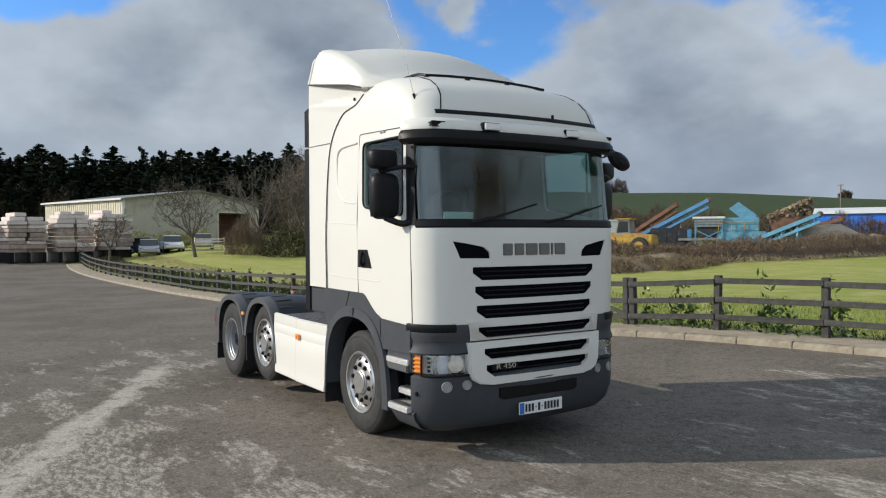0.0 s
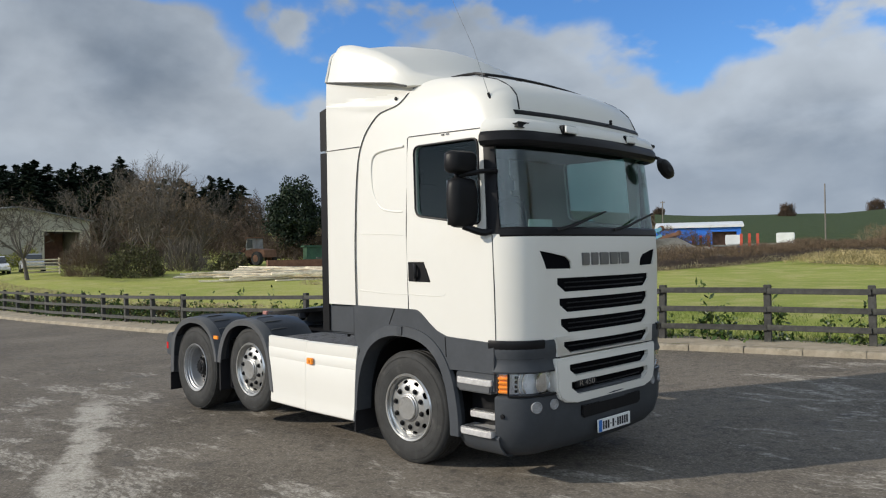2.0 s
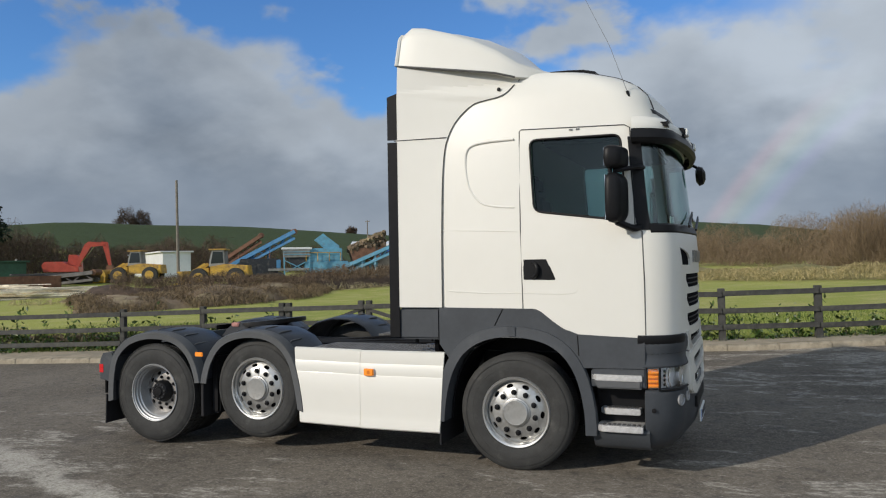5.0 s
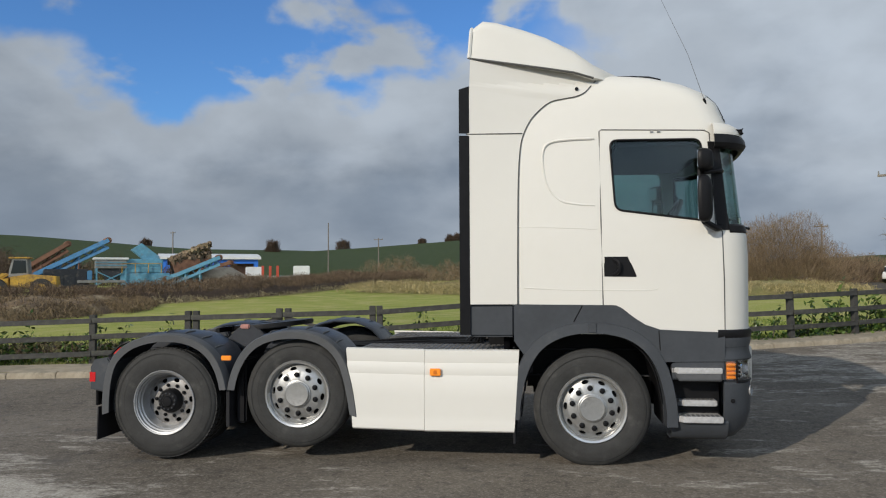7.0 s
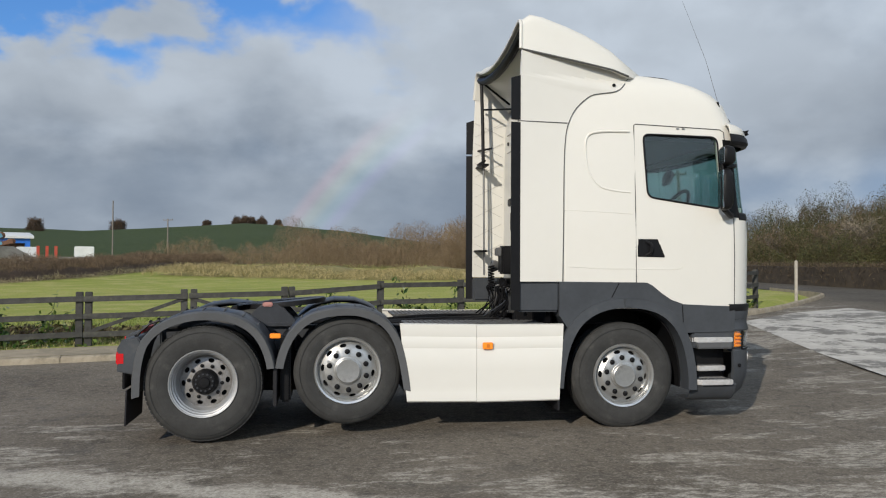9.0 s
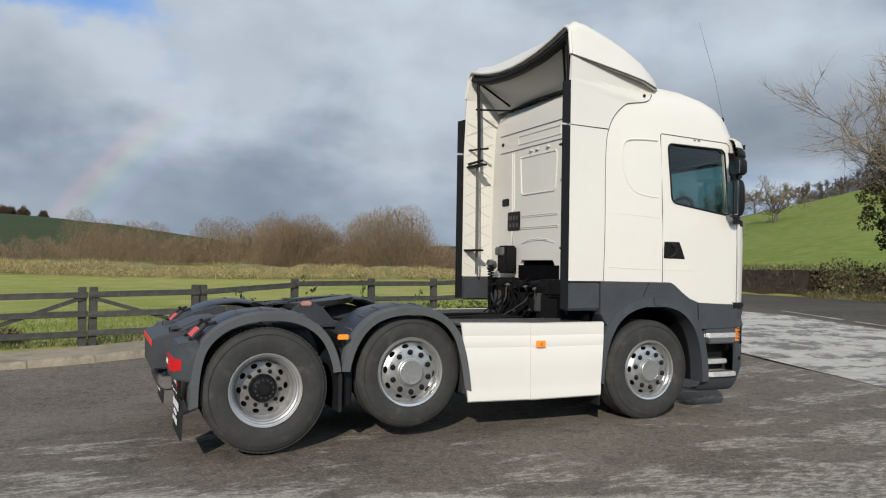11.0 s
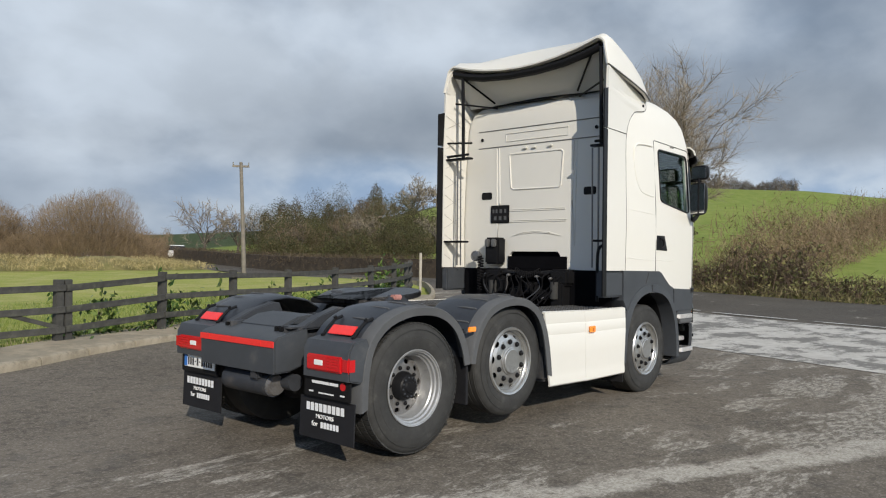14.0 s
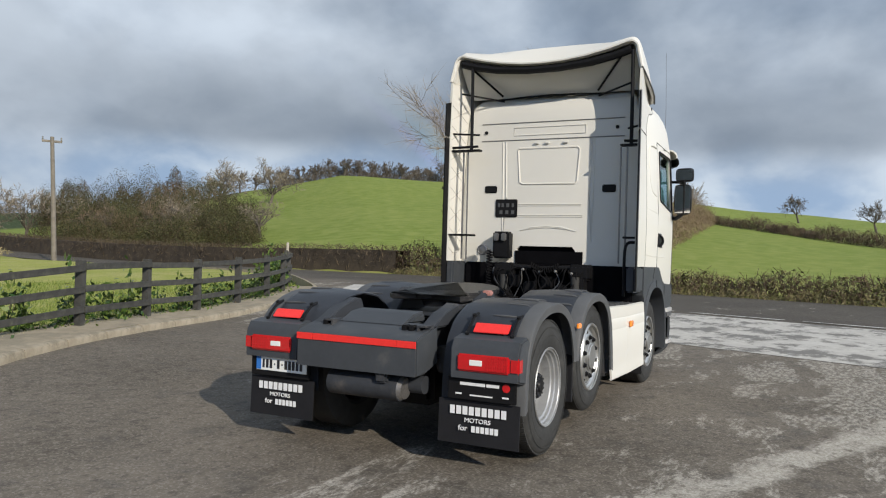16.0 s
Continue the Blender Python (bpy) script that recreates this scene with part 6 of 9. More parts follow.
def wheel(kind, R, at, turn):
    """kind: steer (flush alloy disc) or drive (deep-dished twin); at: local place of the outer face's centre; turn: 0 faces left, 180 right."""
    hub = tagged(new("wheel"), "black tyre on a %s" % ("polished alloy disc wheel" if kind == "steer" else "deep-dished silver drive wheel"))
    hub.parent = truck
    hub.matrix_local = pose(*at, 0, random.uniform(0, 360), turn)
    W = 0.30
    bm = bmesh.new()
    rim_r = 0.300
    prof = [(rim_r, -W + 0.02), (rim_r + 0.035, -W - 0.005), (R - 0.09, -W - 0.012), (R - 0.025, -W + 0.012), (R, -W + 0.03), (R, -0.03), (R - 0.012, -0.014), (R - 0.03, -0.002), (R - 0.09, 0.010), (R - 0.14, 0.012), (rim_r + 0.04, 0.004), (rim_r + 0.008, -0.008), (rim_r, -0.02)]
    lathe(bm, prof, 56, close=True)
    tyre = part("tyre", bm, RUBBER, hub)
    # ribs of the steer tyres, blocks of the drive tyres
    bm = bmesh.new()
    if kind == "steer":
        for y0, y1 in ((-0.085, -0.035), (-0.145, -0.095), (-0.205, -0.155), (-0.262, -0.215)):
            lathe(bm, [(R - 0.004, y0), (R + 0.006, y0 + 0.004), (R + 0.006, y1 - 0.004), (R - 0.004, y1)], 56)
        bmesh.ops.delete(bm, geom=[f for f in bm.faces if len(f.verts) > 10], context="FACES")
    else:
        for j in range(72):
            for y0, y1, sk in ((-0.08, -0.016, 0), (-0.17, -0.10, 3), (-0.27, -0.195, 0)):
                box(bm, -0.018, 0.018, y0, y1, R - 0.004, R + 0.006, 0.0, Matrix.Rotation(radians(5 * j + sk), 4, "Y"))
    part("tread", bm, RUBBER, tyre)
    for r in (R - 0.05, R - 0.115):
        bm = bmesh.new()
        tube(bm, [(r * math.cos(6.283185 * j / 48), 0.0105, r * math.sin(6.283185 * j / 48)) for j in range(48)], 0.0022, 5, closed=True)
        part("sidewall_ring", bm, RUBBER, tyre)
    bm = bmesh.new()
    if kind == "steer":
        lathe(bm, [(0.300, 0.004), (0.308, 0.006), (0.312, 0.0), (0.306, -0.010), (0.296, -0.012), (0.292, -0.026), (0.284, -0.034), (0.276, -0.08), (0.275, -0.26), (0.30, -0.28)], 48)
        bm.faces.ensure_lookup_table()
        big = [f for f in bm.faces if len(f.verts) > 10]
        bmesh.ops.delete(bm, geom=big, context="FACES")
        part("rim", thicken(bm, 0.008), RIMALLOY, hub)
        bm = bmesh.new()
        disc_with_holes(bm, 0.10, 0.216, 0.268, 0.286, -0.005, -0.010, -0.040, -0.06, 10, 0.034)
        part("disc", bm, ALLOY, hub)
        bm = bmesh.new()
        lathe(bm, [(0.134, -0.010), (0.131, 0.004), (0.124, 0.008), (0.118, 0.008), (0.116, 0.020), (0.108, 0.025), (0.098, 0.024), (0.0, 0.026)], 36)
        part("hub_cap", bm, ALLOY, hub)
        rn, yn = 0.182, -0.006
        # black disc standing in for the shade behind the hand holes
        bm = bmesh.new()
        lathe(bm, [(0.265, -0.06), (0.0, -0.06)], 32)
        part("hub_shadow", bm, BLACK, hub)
    else:
        lathe(bm, [(0.302, 0.008), (0.310, 0.010), (0.314, 0.002), (0.306, -0.010), (0.296, -0.013), (0.293, -0.034), (0.280, -0.042), (0.276, -0.062), (0.266, -0.072), (0.258, -0.13), (0.250, -0.165), (0.24, -0.185), (0.30, -0.28)], 48)
        big = [f for f in bm.faces if len(f.verts) > 10]
        bmesh.ops.delete(bm, geom=big, context="FACES")
        part("rim", thicken(bm, 0.008), DISHSTEEL, hub)
        bm = bmesh.new()
        disc_with_holes(bm, 0.09, 0.172, 0.232, 0.258, -0.15, -0.15, -0.160, -0.18, 10, 0.029)
        part("disc", bm, STEEL, hub)
        bm = bmesh.new()
        lathe(bm, [(0.122, -0.15), (0.120, -0.12), (0.108, -0.10), (0.098, -0.075), (0.085, -0.065), (0.055, -0.062), (0.045, -0.048), (0.0, -0.046)], 30)
        cover = part("drive_hub", bm, BLACK, hub)
        for j in range(12):
            a = 6.283185 * j / 12
            bm = bmesh.new()
            lathe(bm, [(0.009, 0), (0.009, 0.008), (0.0, 0.010)], 6)
            bolt = part("hub_bolt", bm, CHASSIS, cover)
            bolt.matrix_local = pose(0.078 * math.cos(a), -0.064, 0.078 * math.sin(a))
        rn, yn = 0.152, -0.145
        # same painted shade, set deeper behind the dished disc
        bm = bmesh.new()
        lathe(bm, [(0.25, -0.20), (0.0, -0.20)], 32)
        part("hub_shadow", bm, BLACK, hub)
        bm = bmesh.new()
        lathe(bm, [(p[0], p[1] - 0.335) for p in prof], 48, close=True)
        part("inner_tyre", bm, RUBBER, hub)
    for j in range(10):
        a = 6.283185 * (j + 0.25) / 10
        bm = bmesh.new()
        lathe(bm, [(0.026, 0), (0.026, 0.007), (0.018, 0.009), (0.018, 0.020), (0.012, 0.025), (0.0, 0.026)], 10)
        nut = part("wheel_nut", bm, BLACK, hub)
        size = 1.0 if kind == "steer" else 0.7
        nut.matrix_local = pose(rn * math.cos(a), yn, rn * math.sin(a)) @ Matrix.Diagonal((size, size, size, 1))
    return hub


for sgn, turn in ((-1, 180), (1, 0)):
    wheel("steer", 0.525, (0.0, sgn * 1.135, 0.522), turn)
    wheel("steer", 0.505, (-2.765, sgn * 1.165, 0.618), turn)
    wheel("drive", 0.525, (-4.09, sgn * 1.195, 0.522), turn)
for x, z in ((0.0, 0.52), (-2.765, 0.62), (-4.09, 0.52)):
    bm = bmesh.new()
    tube(bm, [(x, -0.95, z), (x, 0.95, z)], 0.075, 10)
    part("axle", bm, CHASSIS, truck)


# ---- chassis, side skirts, rear guards ----
def build_chassis():
    for sgn in (-1, 1):
        def ys(a, b):
            return min(sgn * a, sgn * b), max(sgn * a, sgn * b)
        bm = bmesh.new()
        prism(bm, [(sgn * 0.385, 1.0), (sgn * 0.46, 1.0), (sgn * 0.46, 0.988), (sgn * 0.40, 0.988), (sgn * 0.40, 0.742), (sgn * 0.46, 0.742), (sgn * 0.46, 0.73), (sgn * 0.385, 0.73)], 0, -4.80, 1.1)
        part("frame_rail", bm, CHASSIS, truck)
        # white side skirt: two panels with a creased lower flare
        for x0, x1 in ((-2.275, -1.5325), (-1.5295, -0.655)):
            bm = bmesh.new()
            rows = []
            for z, o in ((1.055, -0.03), (1.045, 0.0), (0.938, 0.008), (0.932, 0.0065), (0.926, 0.010), (0.826, 0.016), (0.820, 0.0145), (0.814, 0.017), (0.62, 0.019), (0.46, 0.018), (0.43, 0.0185), (0.40, 0.021), (0.36, 0.026), (0.318, 0.027), (0.305, 0.012)):
                a = x0 + (0.07 * (1.05 - z) / 0.75 if x0 < -2 else 0)
                b = x1 - (0.05 * (1.05 - z) / 0.75 if x1 > -1 else 0)
                rows.append([(a + (b - a) * k / 4, sgn * (1.215 + o), z + 0.012 * (1 - k / 4) * (1 if x0 < -2 else -0.3)) for k in range(5)])
            grid(bm, rows)
            part("side_skirt", thicken(bm, 0.02), WHITE, truck, "white side skirt panel")
        bm = bmesh.new()
        box(bm, -1.475, -1.375, *ys(1.236, 1.262), 0.815, 0.882, 0.006)
        lamp = part("side_marker", bm, ORANGE, truck, "amber side marker lamp")
        bm = bmesh.new()
        box(bm, -1.44, -1.41, *ys(1.262, 1.266), 0.83, 0.866, 0.002)
        part("marker_core", bm, AMBERDARK, lamp, "darker amber lamp centre")
        bm = bmesh.new()
        box(bm, -2.22, -0.72, *ys(0.52, 1.19), 0.36, 0.96, 0.03)
        part("side_tank", bm, CHASSIS, truck)
        # chequered catwalk plates
        bm = bmesh.new()
        box(bm, -2.20, -0.78, *ys(0.50, 1.20), 1.02, 1.045, 0.004)
        plate = part("catwalk", bm, PLATEDARK, truck, "steel tread catwalk plate")
        bm = bmesh.new()
        for i in range(26):
            for j in range(10):
                box(bm, -2.16 + i * 0.053, -2.13 + i * 0.053, *ys(0.54 + j * 0.065, 0.552 + j * 0.065), 1.045, 1.051, 0.0, Matrix.Translation((0, 0, 0)))
        tagged(part("tread_pattern", bm, PLATEDARK, plate), kind="stuff")
        # wheel guards
        guards = [
            ([(-4.715, 0.40), (-4.715, 0.56), (-4.70, 0.72), (-4.66, 0.88), (-4.58, 1.00), (-4.44, 1.105), (-4.24, 1.17), (-4.05, 1.185), (-3.86, 1.165), (-3.70, 1.10), (-3.58, 1.00), (-3.50, 0.87), (-3.455, 0.74), (-3.44, 0.66)], -4.07),
            ([(-3.44, 0.66), (-3.42, 0.76), (-3.37, 0.90), (-3.28, 1.04), (-3.16, 1.14), (-3.0, 1.20), (-2.82, 1.222), (-2.64, 1.21), (-2.48, 1.155), (-2.36, 1.06), (-2.275, 0.93), (-2.22, 0.76), (-2.185, 0.58), (-2.165, 0.42)], -2.80)]
        for line, cx in guards:
            pts = [(p.x, p.y) for p in smooth_line([(x, z, 0) for x, z in line], 3)]
            bm = bmesh.new()
            rows = []
            for x, z in pts:
                d = Vector((x - cx, z - 0.60))
                d.normalize()
                rows.append([(x - d.x * 0.075, sgn * 1.235, z - d.y * 0.075), (x - d.x * 0.01, sgn * 1.242, z - d.y * 0.01), (x, sgn * 1.225, z), (x + d.x * 0.004, sgn * 1.12, z + d.y * 0.004)])
            grid(bm, rows)
            part("guard_lip", thicken(bm, 0.014), LIPGREY, truck, "grey plastic wheel guard lip")
            bm = bmesh.new()
            rows = []
            for i, (x, z) in enumerate(pts):
                d = Vector((x - cx, z - 0.60)).normalized()
                h = 0.006 if i % 4 == 1 and z > 0.9 else 0.0
                rows.append([(x + d.x * h * min(1, k), sgn * y, z + d.y * h * min(1, k) + 0.018 * math.sin(k * 0.75)) for k, y in enumerate((1.13, 1.09, 0.9, 0.75, 0.60, 0.57))])
            grid(bm, rows)
            top = part("guard_top", thicken(bm, 0.012), GUARD, truck, "ribbed charcoal wheel guard")
            for i in range(2, len(pts) - 2, 3):
                x, z = pts[i]
                if z < 0.98:
                    continue
                d = Vector((x - cx, z - 0.60)).normalized()
                bm = bmesh.new()
                tube(bm, [(x + d.x * 0.004, sgn * y, z + d.y * 0.004 + 0.018 * math.sin(k * 0.75)) for k, y in ((0.3, 1.11), (1, 1.09), (1.6, 0.97), (2, 0.88))], [0.004, 0.009, 0.009, 0.003], 6)
                part("guard_rib", bm, LIPGREY, top)
        bm = bmesh.new()
        box(bm, -3.49, -3.39, *ys(1.238, 1.258), 0.94, 0.985, 0.006)
        part("side_marker", bm, ORANGE, truck, "amber side marker lamp")
        bm = bmesh.new()
        box(bm, -3.46, -3.425, *ys(0.62, 1.20), 0.30, 0.72, 0.004)
        part("spray_flap", bm, FLAP, truck)
        # rear lamp housing
        bm = bmesh.new()
        prism(bm, [(-4.84, 0.65), (-4.84, 0.86), (-4.80, 0.935), (-4.66, 0.96), (-4.62, 0.90), (-4.70, 0.62)], 1, *ys(0.69, 1.235), 0.012)
        part("lamp_housing", bm, DARKGREY, truck)
        bm = bmesh.new()
        box(bm, -4.86, -4.82, *ys(0.755, 1.165), 0.705, 0.83, 0.012)
        box(bm, -4.85, -4.77, *ys(1.160, 1.238), 0.71, 0.825, 0.012)
        lamp = part("tail_lamp", bm, RED, truck, "red tail lamp cluster")
        bm = bmesh.new()
        box(bm, -4.864, -4.858, *ys(0.855, 0.955), 0.75, 0.79, 0.002)
        part("reverse_lens", bm, PLATE, lamp, "pale reversing lens")
        bm = bmesh.new()
        for i in range(9):
            for j in range(5):
                yy = 0.99 + i * 0.019
                if yy < 1.155:
                    box(bm, -4.864, -4.859, *ys(yy, yy + 0.012), 0.722 + j * 0.022, 0.733 + j * 0.022)
        tagged(part("lamp_facets", bm, RED, lamp), kind="stuff")
        bm = bmesh.new()
        box(bm, -4.668, -4.648, *ys(0.80, 1.08), 0.975, 1.04, 0.004, None)
        for v in bm.verts:
            v.co.x += (v.co.z - 1.0) * 0.95
        part("red_reflector", bm, REDTAPE, truck, "red reflective strip")
        for y in (0.76, 1.12):
            bm = bmesh.new()
            tube(bm, [(-4.715, sgn * y, 0.93), (-4.665, sgn * y, 1.0), (-4.58, sgn * y, 1.075), (-4.50, sgn * y, 1.10)], 0.013, 6)
            strap = part("guard_strap", bm, BLACK, truck)
            for bx, bz in ((-4.70, 0.962), (-4.575, 1.09)):
                bm = bmesh.new()
                lathe(bm, [(0.016, -0.01), (0.016, 0.012), (0.0, 0.016)], 8)
                part("strap_bolt", bm, BLACK, strap).matrix_local = pose(bx, sgn * y, bz, 60, 0, 90)
        # plate carrier and mudflap with plain bars
        bm = bmesh.new()
        box(bm, -4.80, -4.775, *ys(0.60 if sgn > 0 else 0.66, 1.20), 0.485, 0.655, 0.006)
        carrier = part("plate_carrier", bm, BLACK, truck)
        if sgn > 0:
            bm = bmesh.new()
            box(bm, -4.808, -4.80, 0.62, 1.14, 0.532, 0.648, 0.003)
            plate = part("rear_number_plate", bm, PLATE, truck, "white number plate with a blue band")
            plate_marks(plate, -4.8095, -1, 0.88, 0.59, 0.26)
        else:
            for y, z, w, h in ((-0.86, 0.605, 0.20, 0.022), (-1.02, 0.605, 0.10, 0.022), (-0.75, 0.53, 0.05, 0.012), (-0.93, 0.525, 0.18, 0.010), (-1.12, 0.53, 0.05, 0.012)):
                bm = bmesh.new()
                box(bm, -4.803, -4.80, y - w / 2, y + w / 2, z - h / 2, z + h / 2)
                part("plate_bar", bm, WHITEINK, carrier)
            bm = bmesh.new()
            lathe(bm, [(0.03, 0), (0.03, 0.004), (0, 0.005)], 14)
            ob = part("round_mark", bm, RED, carrier)
            ob.matrix_local = pose(-4.80, -1.125, 0.60, 0, 0, 90)
        bm = bmesh.new()
        rows = [[(-4.765 - 0.03 * (0.46 - z), sgn * (0.575 + 0.645 * k / 6), z) for k in range(7)] for z in (0.475, 0.4, 0.3, 0.2, 0.155)]
        grid(bm, rows)
        flap = part("rear_mudflap", thicken(bm, 0.012), FLAP, truck, "black mudflap with white lettering")
        for body, dy, z, size in (("MOTORS", 0.0, 0.335, 0.046), ("for", 0.115, 0.275, 0.056)):
            ob = part("flap_lettering", lettering(body, size), WHITEINK, flap)
            ob.matrix_local = pose(-4.783 - 0.03 * (0.46 - z), sgn * 0.90 + dy, z, 90, 0, -90) @ Matrix.Diagonal((1.12, 1, 1, 1))
        lines = [(0.405, 0.46, 0.031, 9, 0.90), (0.275, 0.22, 0.023, 6, 0.90 - sgn * 0.06)]
        for z, w, h, k, mid in lines:
            for j in range(k):
                c = mid - w / 2 + (j + 0.5) * w / k
                bm = bmesh.new()
                x = -4.782 - 0.03 * (0.46 - z)
                box(bm, x - 0.001, x + 0.001, *ys(c - w / k * 0.38, c + w / k * 0.38), z - h, z + h)
                part("flap_bar", bm, WHITEINK, flap)
    # rear cross member with red tape
    bm = bmesh.new()
    prism(bm, [(-4.95, 0.635), (-4.955, 0.90), (-4.92, 0.925), (-4.62, 1.00), (-4.60, 0.70), (-4.80, 0.64)], 1, -0.47, 0.62, 0.012)
    part("rear_beam", bm, DARKGREY, truck, "charcoal rear cross member")
    for y0, y1 in ((-0.465, -0.30), (-0.296, 0.46), (0.464, 0.615)):
        bm = bmesh.new()
        box(bm, -4.962, -4.954, y0, y1, 0.845, 0.897, 0.002)
        part("red_tape", bm, REDTAPE, truck, "red reflective tape")
    bm = bmesh.new()
    prism(bm, [(-4.70, 0.985), (-4.52, 1.06), (-4.36, 1.075), (-4.34, 0.98)], 1, -0.22, 0.40, 0.02)
    part("frame_cover", bm, DARKGREY, truck, "sloping charcoal cover behind the coupling")
    for y in (-0.33, -0.27, 0.46):
        bm = bmesh.new()
        box(bm, -4.80, -4.72, y - 0.022, y + 0.022, 0.95, 1.0, 0.008)
        part("beam_clip", bm, BLACK, truck)
    for y in (-0.42, 0.55):
        bm = bmesh.new()
        prism(bm, [(-4.75, 0.97), (-4.50, 1.08), (-4.28, 1.15), (-4.20, 1.14), (-4.15, 1.04), (-4.3, 0.98)], 1, y - 0.06, y + 0.06, 0.015)
        part("ramp", bm, CHASSIS, truck, "fifth wheel run-up ramp")
    bm = bmesh.new()
    tube(bm, [(-4.80, -0.27, 0.515), (-4.80, 0.36, 0.515)], 0.10, 20)
    part("air_tank", bm, CHASSIS, truck, "grey air tank")
    bm = bmesh.new()
    tube(bm, [(-4.80, -0.305, 0.515), (-4.80, -0.262, 0.515)], [0.080, 0.094], 20)
    part("tank_cap", bm, STEEL, truck)
    bm = bmesh.new()
    tube(bm, [(-4.70, -0.42, 0.54), (-4.70, -0.30, 0.54)], 0.07, 16)
    part("air_tank", bm, CHASSIS, truck, "grey air tank")
    bm = bmesh.new()
    box(bm, -4.93, -4.86, -0.20, -0.10, 0.56, 0.78, 0.015)
    part("tow_jaw", bm, CHASSIS, truck)
    # fifth wheel
    bm = bmesh.new()
    out = []
    for a in range(-150, 151, 12):
        out.append((-3.42 + 0.44 * math.cos(radians(a)), 0.45 * math.sin(radians(a))))
    out += [(-3.88, -0.40), (-3.95, -0.34), (-3.86, -0.14), (-3.60, -0.05), (-3.60, 0.05), (-3.86, 0.14), (-3.95, 0.34), (-3.88, 0.40)]
    prism(bm, out, 2, 1.18, 1.232, 0.008)
    for v in bm.verts:
        v.co.z += (v.co.x + 3.46) * 0.09
    part("fifth_wheel_plate", bm, GREASE, truck, "worn greasy fifth wheel coupling plate")
    for y in (-0.40, 0.40):
        bm = bmesh.new()
        prism(bm, [(-3.85, 1.0), (-3.25, 1.0), (-3.40, 1.17), (-3.48, 1.23), (-3.60, 1.23), (-3.68, 1.17)], 1, y - 0.05, y + 0.05, 0.01)
        part("fifth_wheel_pedestal", bm, CHASSIS, truck)
    bm = bmesh.new()
    box(bm, -3.9, -3.2, -0.46, 0.46, 1.0, 1.03, 0.004)
    part("mounting_plate", bm, CHASSIS, truck)
    WRAPRED = material("faded_red_plastic", (0.42, 0.20, 0.17), 0.5, var=0.2)
    bm = bmesh.new()
    box(bm, -3.62, -3.52, -0.47, -0.40, 1.19, 1.235, 0.01)
    part("grease_block", bm, WRAPRED, truck, "pale red block by the coupling")
    for x in (-4.4, -2.6, -2.3, -1.4, 0.4):
        bm = bmesh.new()
        box(bm, x - 0.06, x + 0.06, -0.39, 0.39, 0.76, 0.97, 0.01)
        part("cross_member", bm, CHASSIS, truck)
    bm = bmesh.new()
    box(bm, -0.6, 1.2, -0.42, 0.42, 0.55, 1.22, 0.06)
    part("engine_block", bm, BLACK, truck)
    for sgn in (-1, 1):
        for x in (-4.45, -3.75):
            bm = bmesh.new()
            lathe(bm, [(0.0, 0), (0.11, 0), (0.125, 0.05), (0.12, 0.10), (0.125, 0.15), (0.11, 0.20), (0.0, 0.20)], 18)
            ob = part("air_spring", bm, RUBBER, truck)
            ob.matrix_local = pose(x, sgn * 0.52, 0.62, 90, 0, 0)
    # made-up black fillers that hide the lit ground and darken the underbody
    bm = bmesh.new()
    box(bm, -4.35, -2.35, -0.30, 0.30, 0.30, 0.74, 0.05)
    part("bogie_beam", bm, BLACK, truck)
    for sgn in (-1, 1):
        bm = bmesh.new()
        box(bm, -3.40, -3.30, min(sgn * 0.3, sgn * 1.1), max(sgn * 0.3, sgn * 1.1), 0.32, 0.95, 0.02)
        part("inner_guard", bm, BLACK, truck)
    rnd = random.Random(7)
    for k in range(8):
        y0 = -0.32 + k * 0.09
        bm = bmesh.new()
        tube(bm, smooth_line([(-1.1, y0, 1.05), (-1.8, y0 + rnd.uniform(-0.1, 0.1), 1.02 + rnd.random() * 0.04), (-2.6, y0 * 0.8, 1.0), (-3.2, y0 * 0.7, 1.02)], 5), 0.012, 5)
        part("air_line", bm, BLACK, truck)


build_chassis()

# ---- plants ----
def island_material(name, a, b, rough=0.7, scale=0.6):
    """Leaf or twig material: each loose piece takes its own tone."""
    m = bpy.data.materials.new(name)
    m.use_nodes = True
    n = Nodes(m.node_tree)
    rnd = n.add("ShaderNodeNewGeometry").outputs["Random Per Island"]
    co = n.add("ShaderNodeTexCoord").outputs["Object"]
    f = n.math("ADD", n.math("MULTIPLY", rnd, 0.7), n.math("MULTIPLY", n.noise(co, scale, 3.0), 0.5))
    col = n.mix(n.ramp(f, 0.2, 0.95), a, b)
    p = n.add("ShaderNodeBsdfPrincipled", {"Base Color": col, "Roughness": rough, "Specular IOR Level": 0.25})
    n.add("ShaderNodeOutputMaterial", {"Surface": p.outputs[0]})
    return m


BARK = material("grey_brown_bark", (0.10, 0.085, 0.068), 0.85, var=0.3, scale=5, bump=0.4, bump_scale=30)
TWIG = island_material("brown_winter_twigs", (0.085, 0.058, 0.038), (0.21, 0.155, 0.10))
SOFTTWIG = island_material("soft_brown_willow_twigs", (0.105, 0.075, 0.046), (0.26, 0.19, 0.118))
DARKOLIVE = island_material("dark_olive_winter_foliage", (0.026, 0.030, 0.011), (0.095, 0.092, 0.036))
TWIG_GREY = island_material("grey_winter_twigs", (0.065, 0.056, 0.045), (0.155, 0.132, 0.105))
BRAMBLE = island_material("brown_bramble", (0.042, 0.030, 0.020), (0.12, 0.082, 0.055))
FIR = island_material("dark_fir_needles", (0.008, 0.016, 0.010), (0.028, 0.045, 0.022))
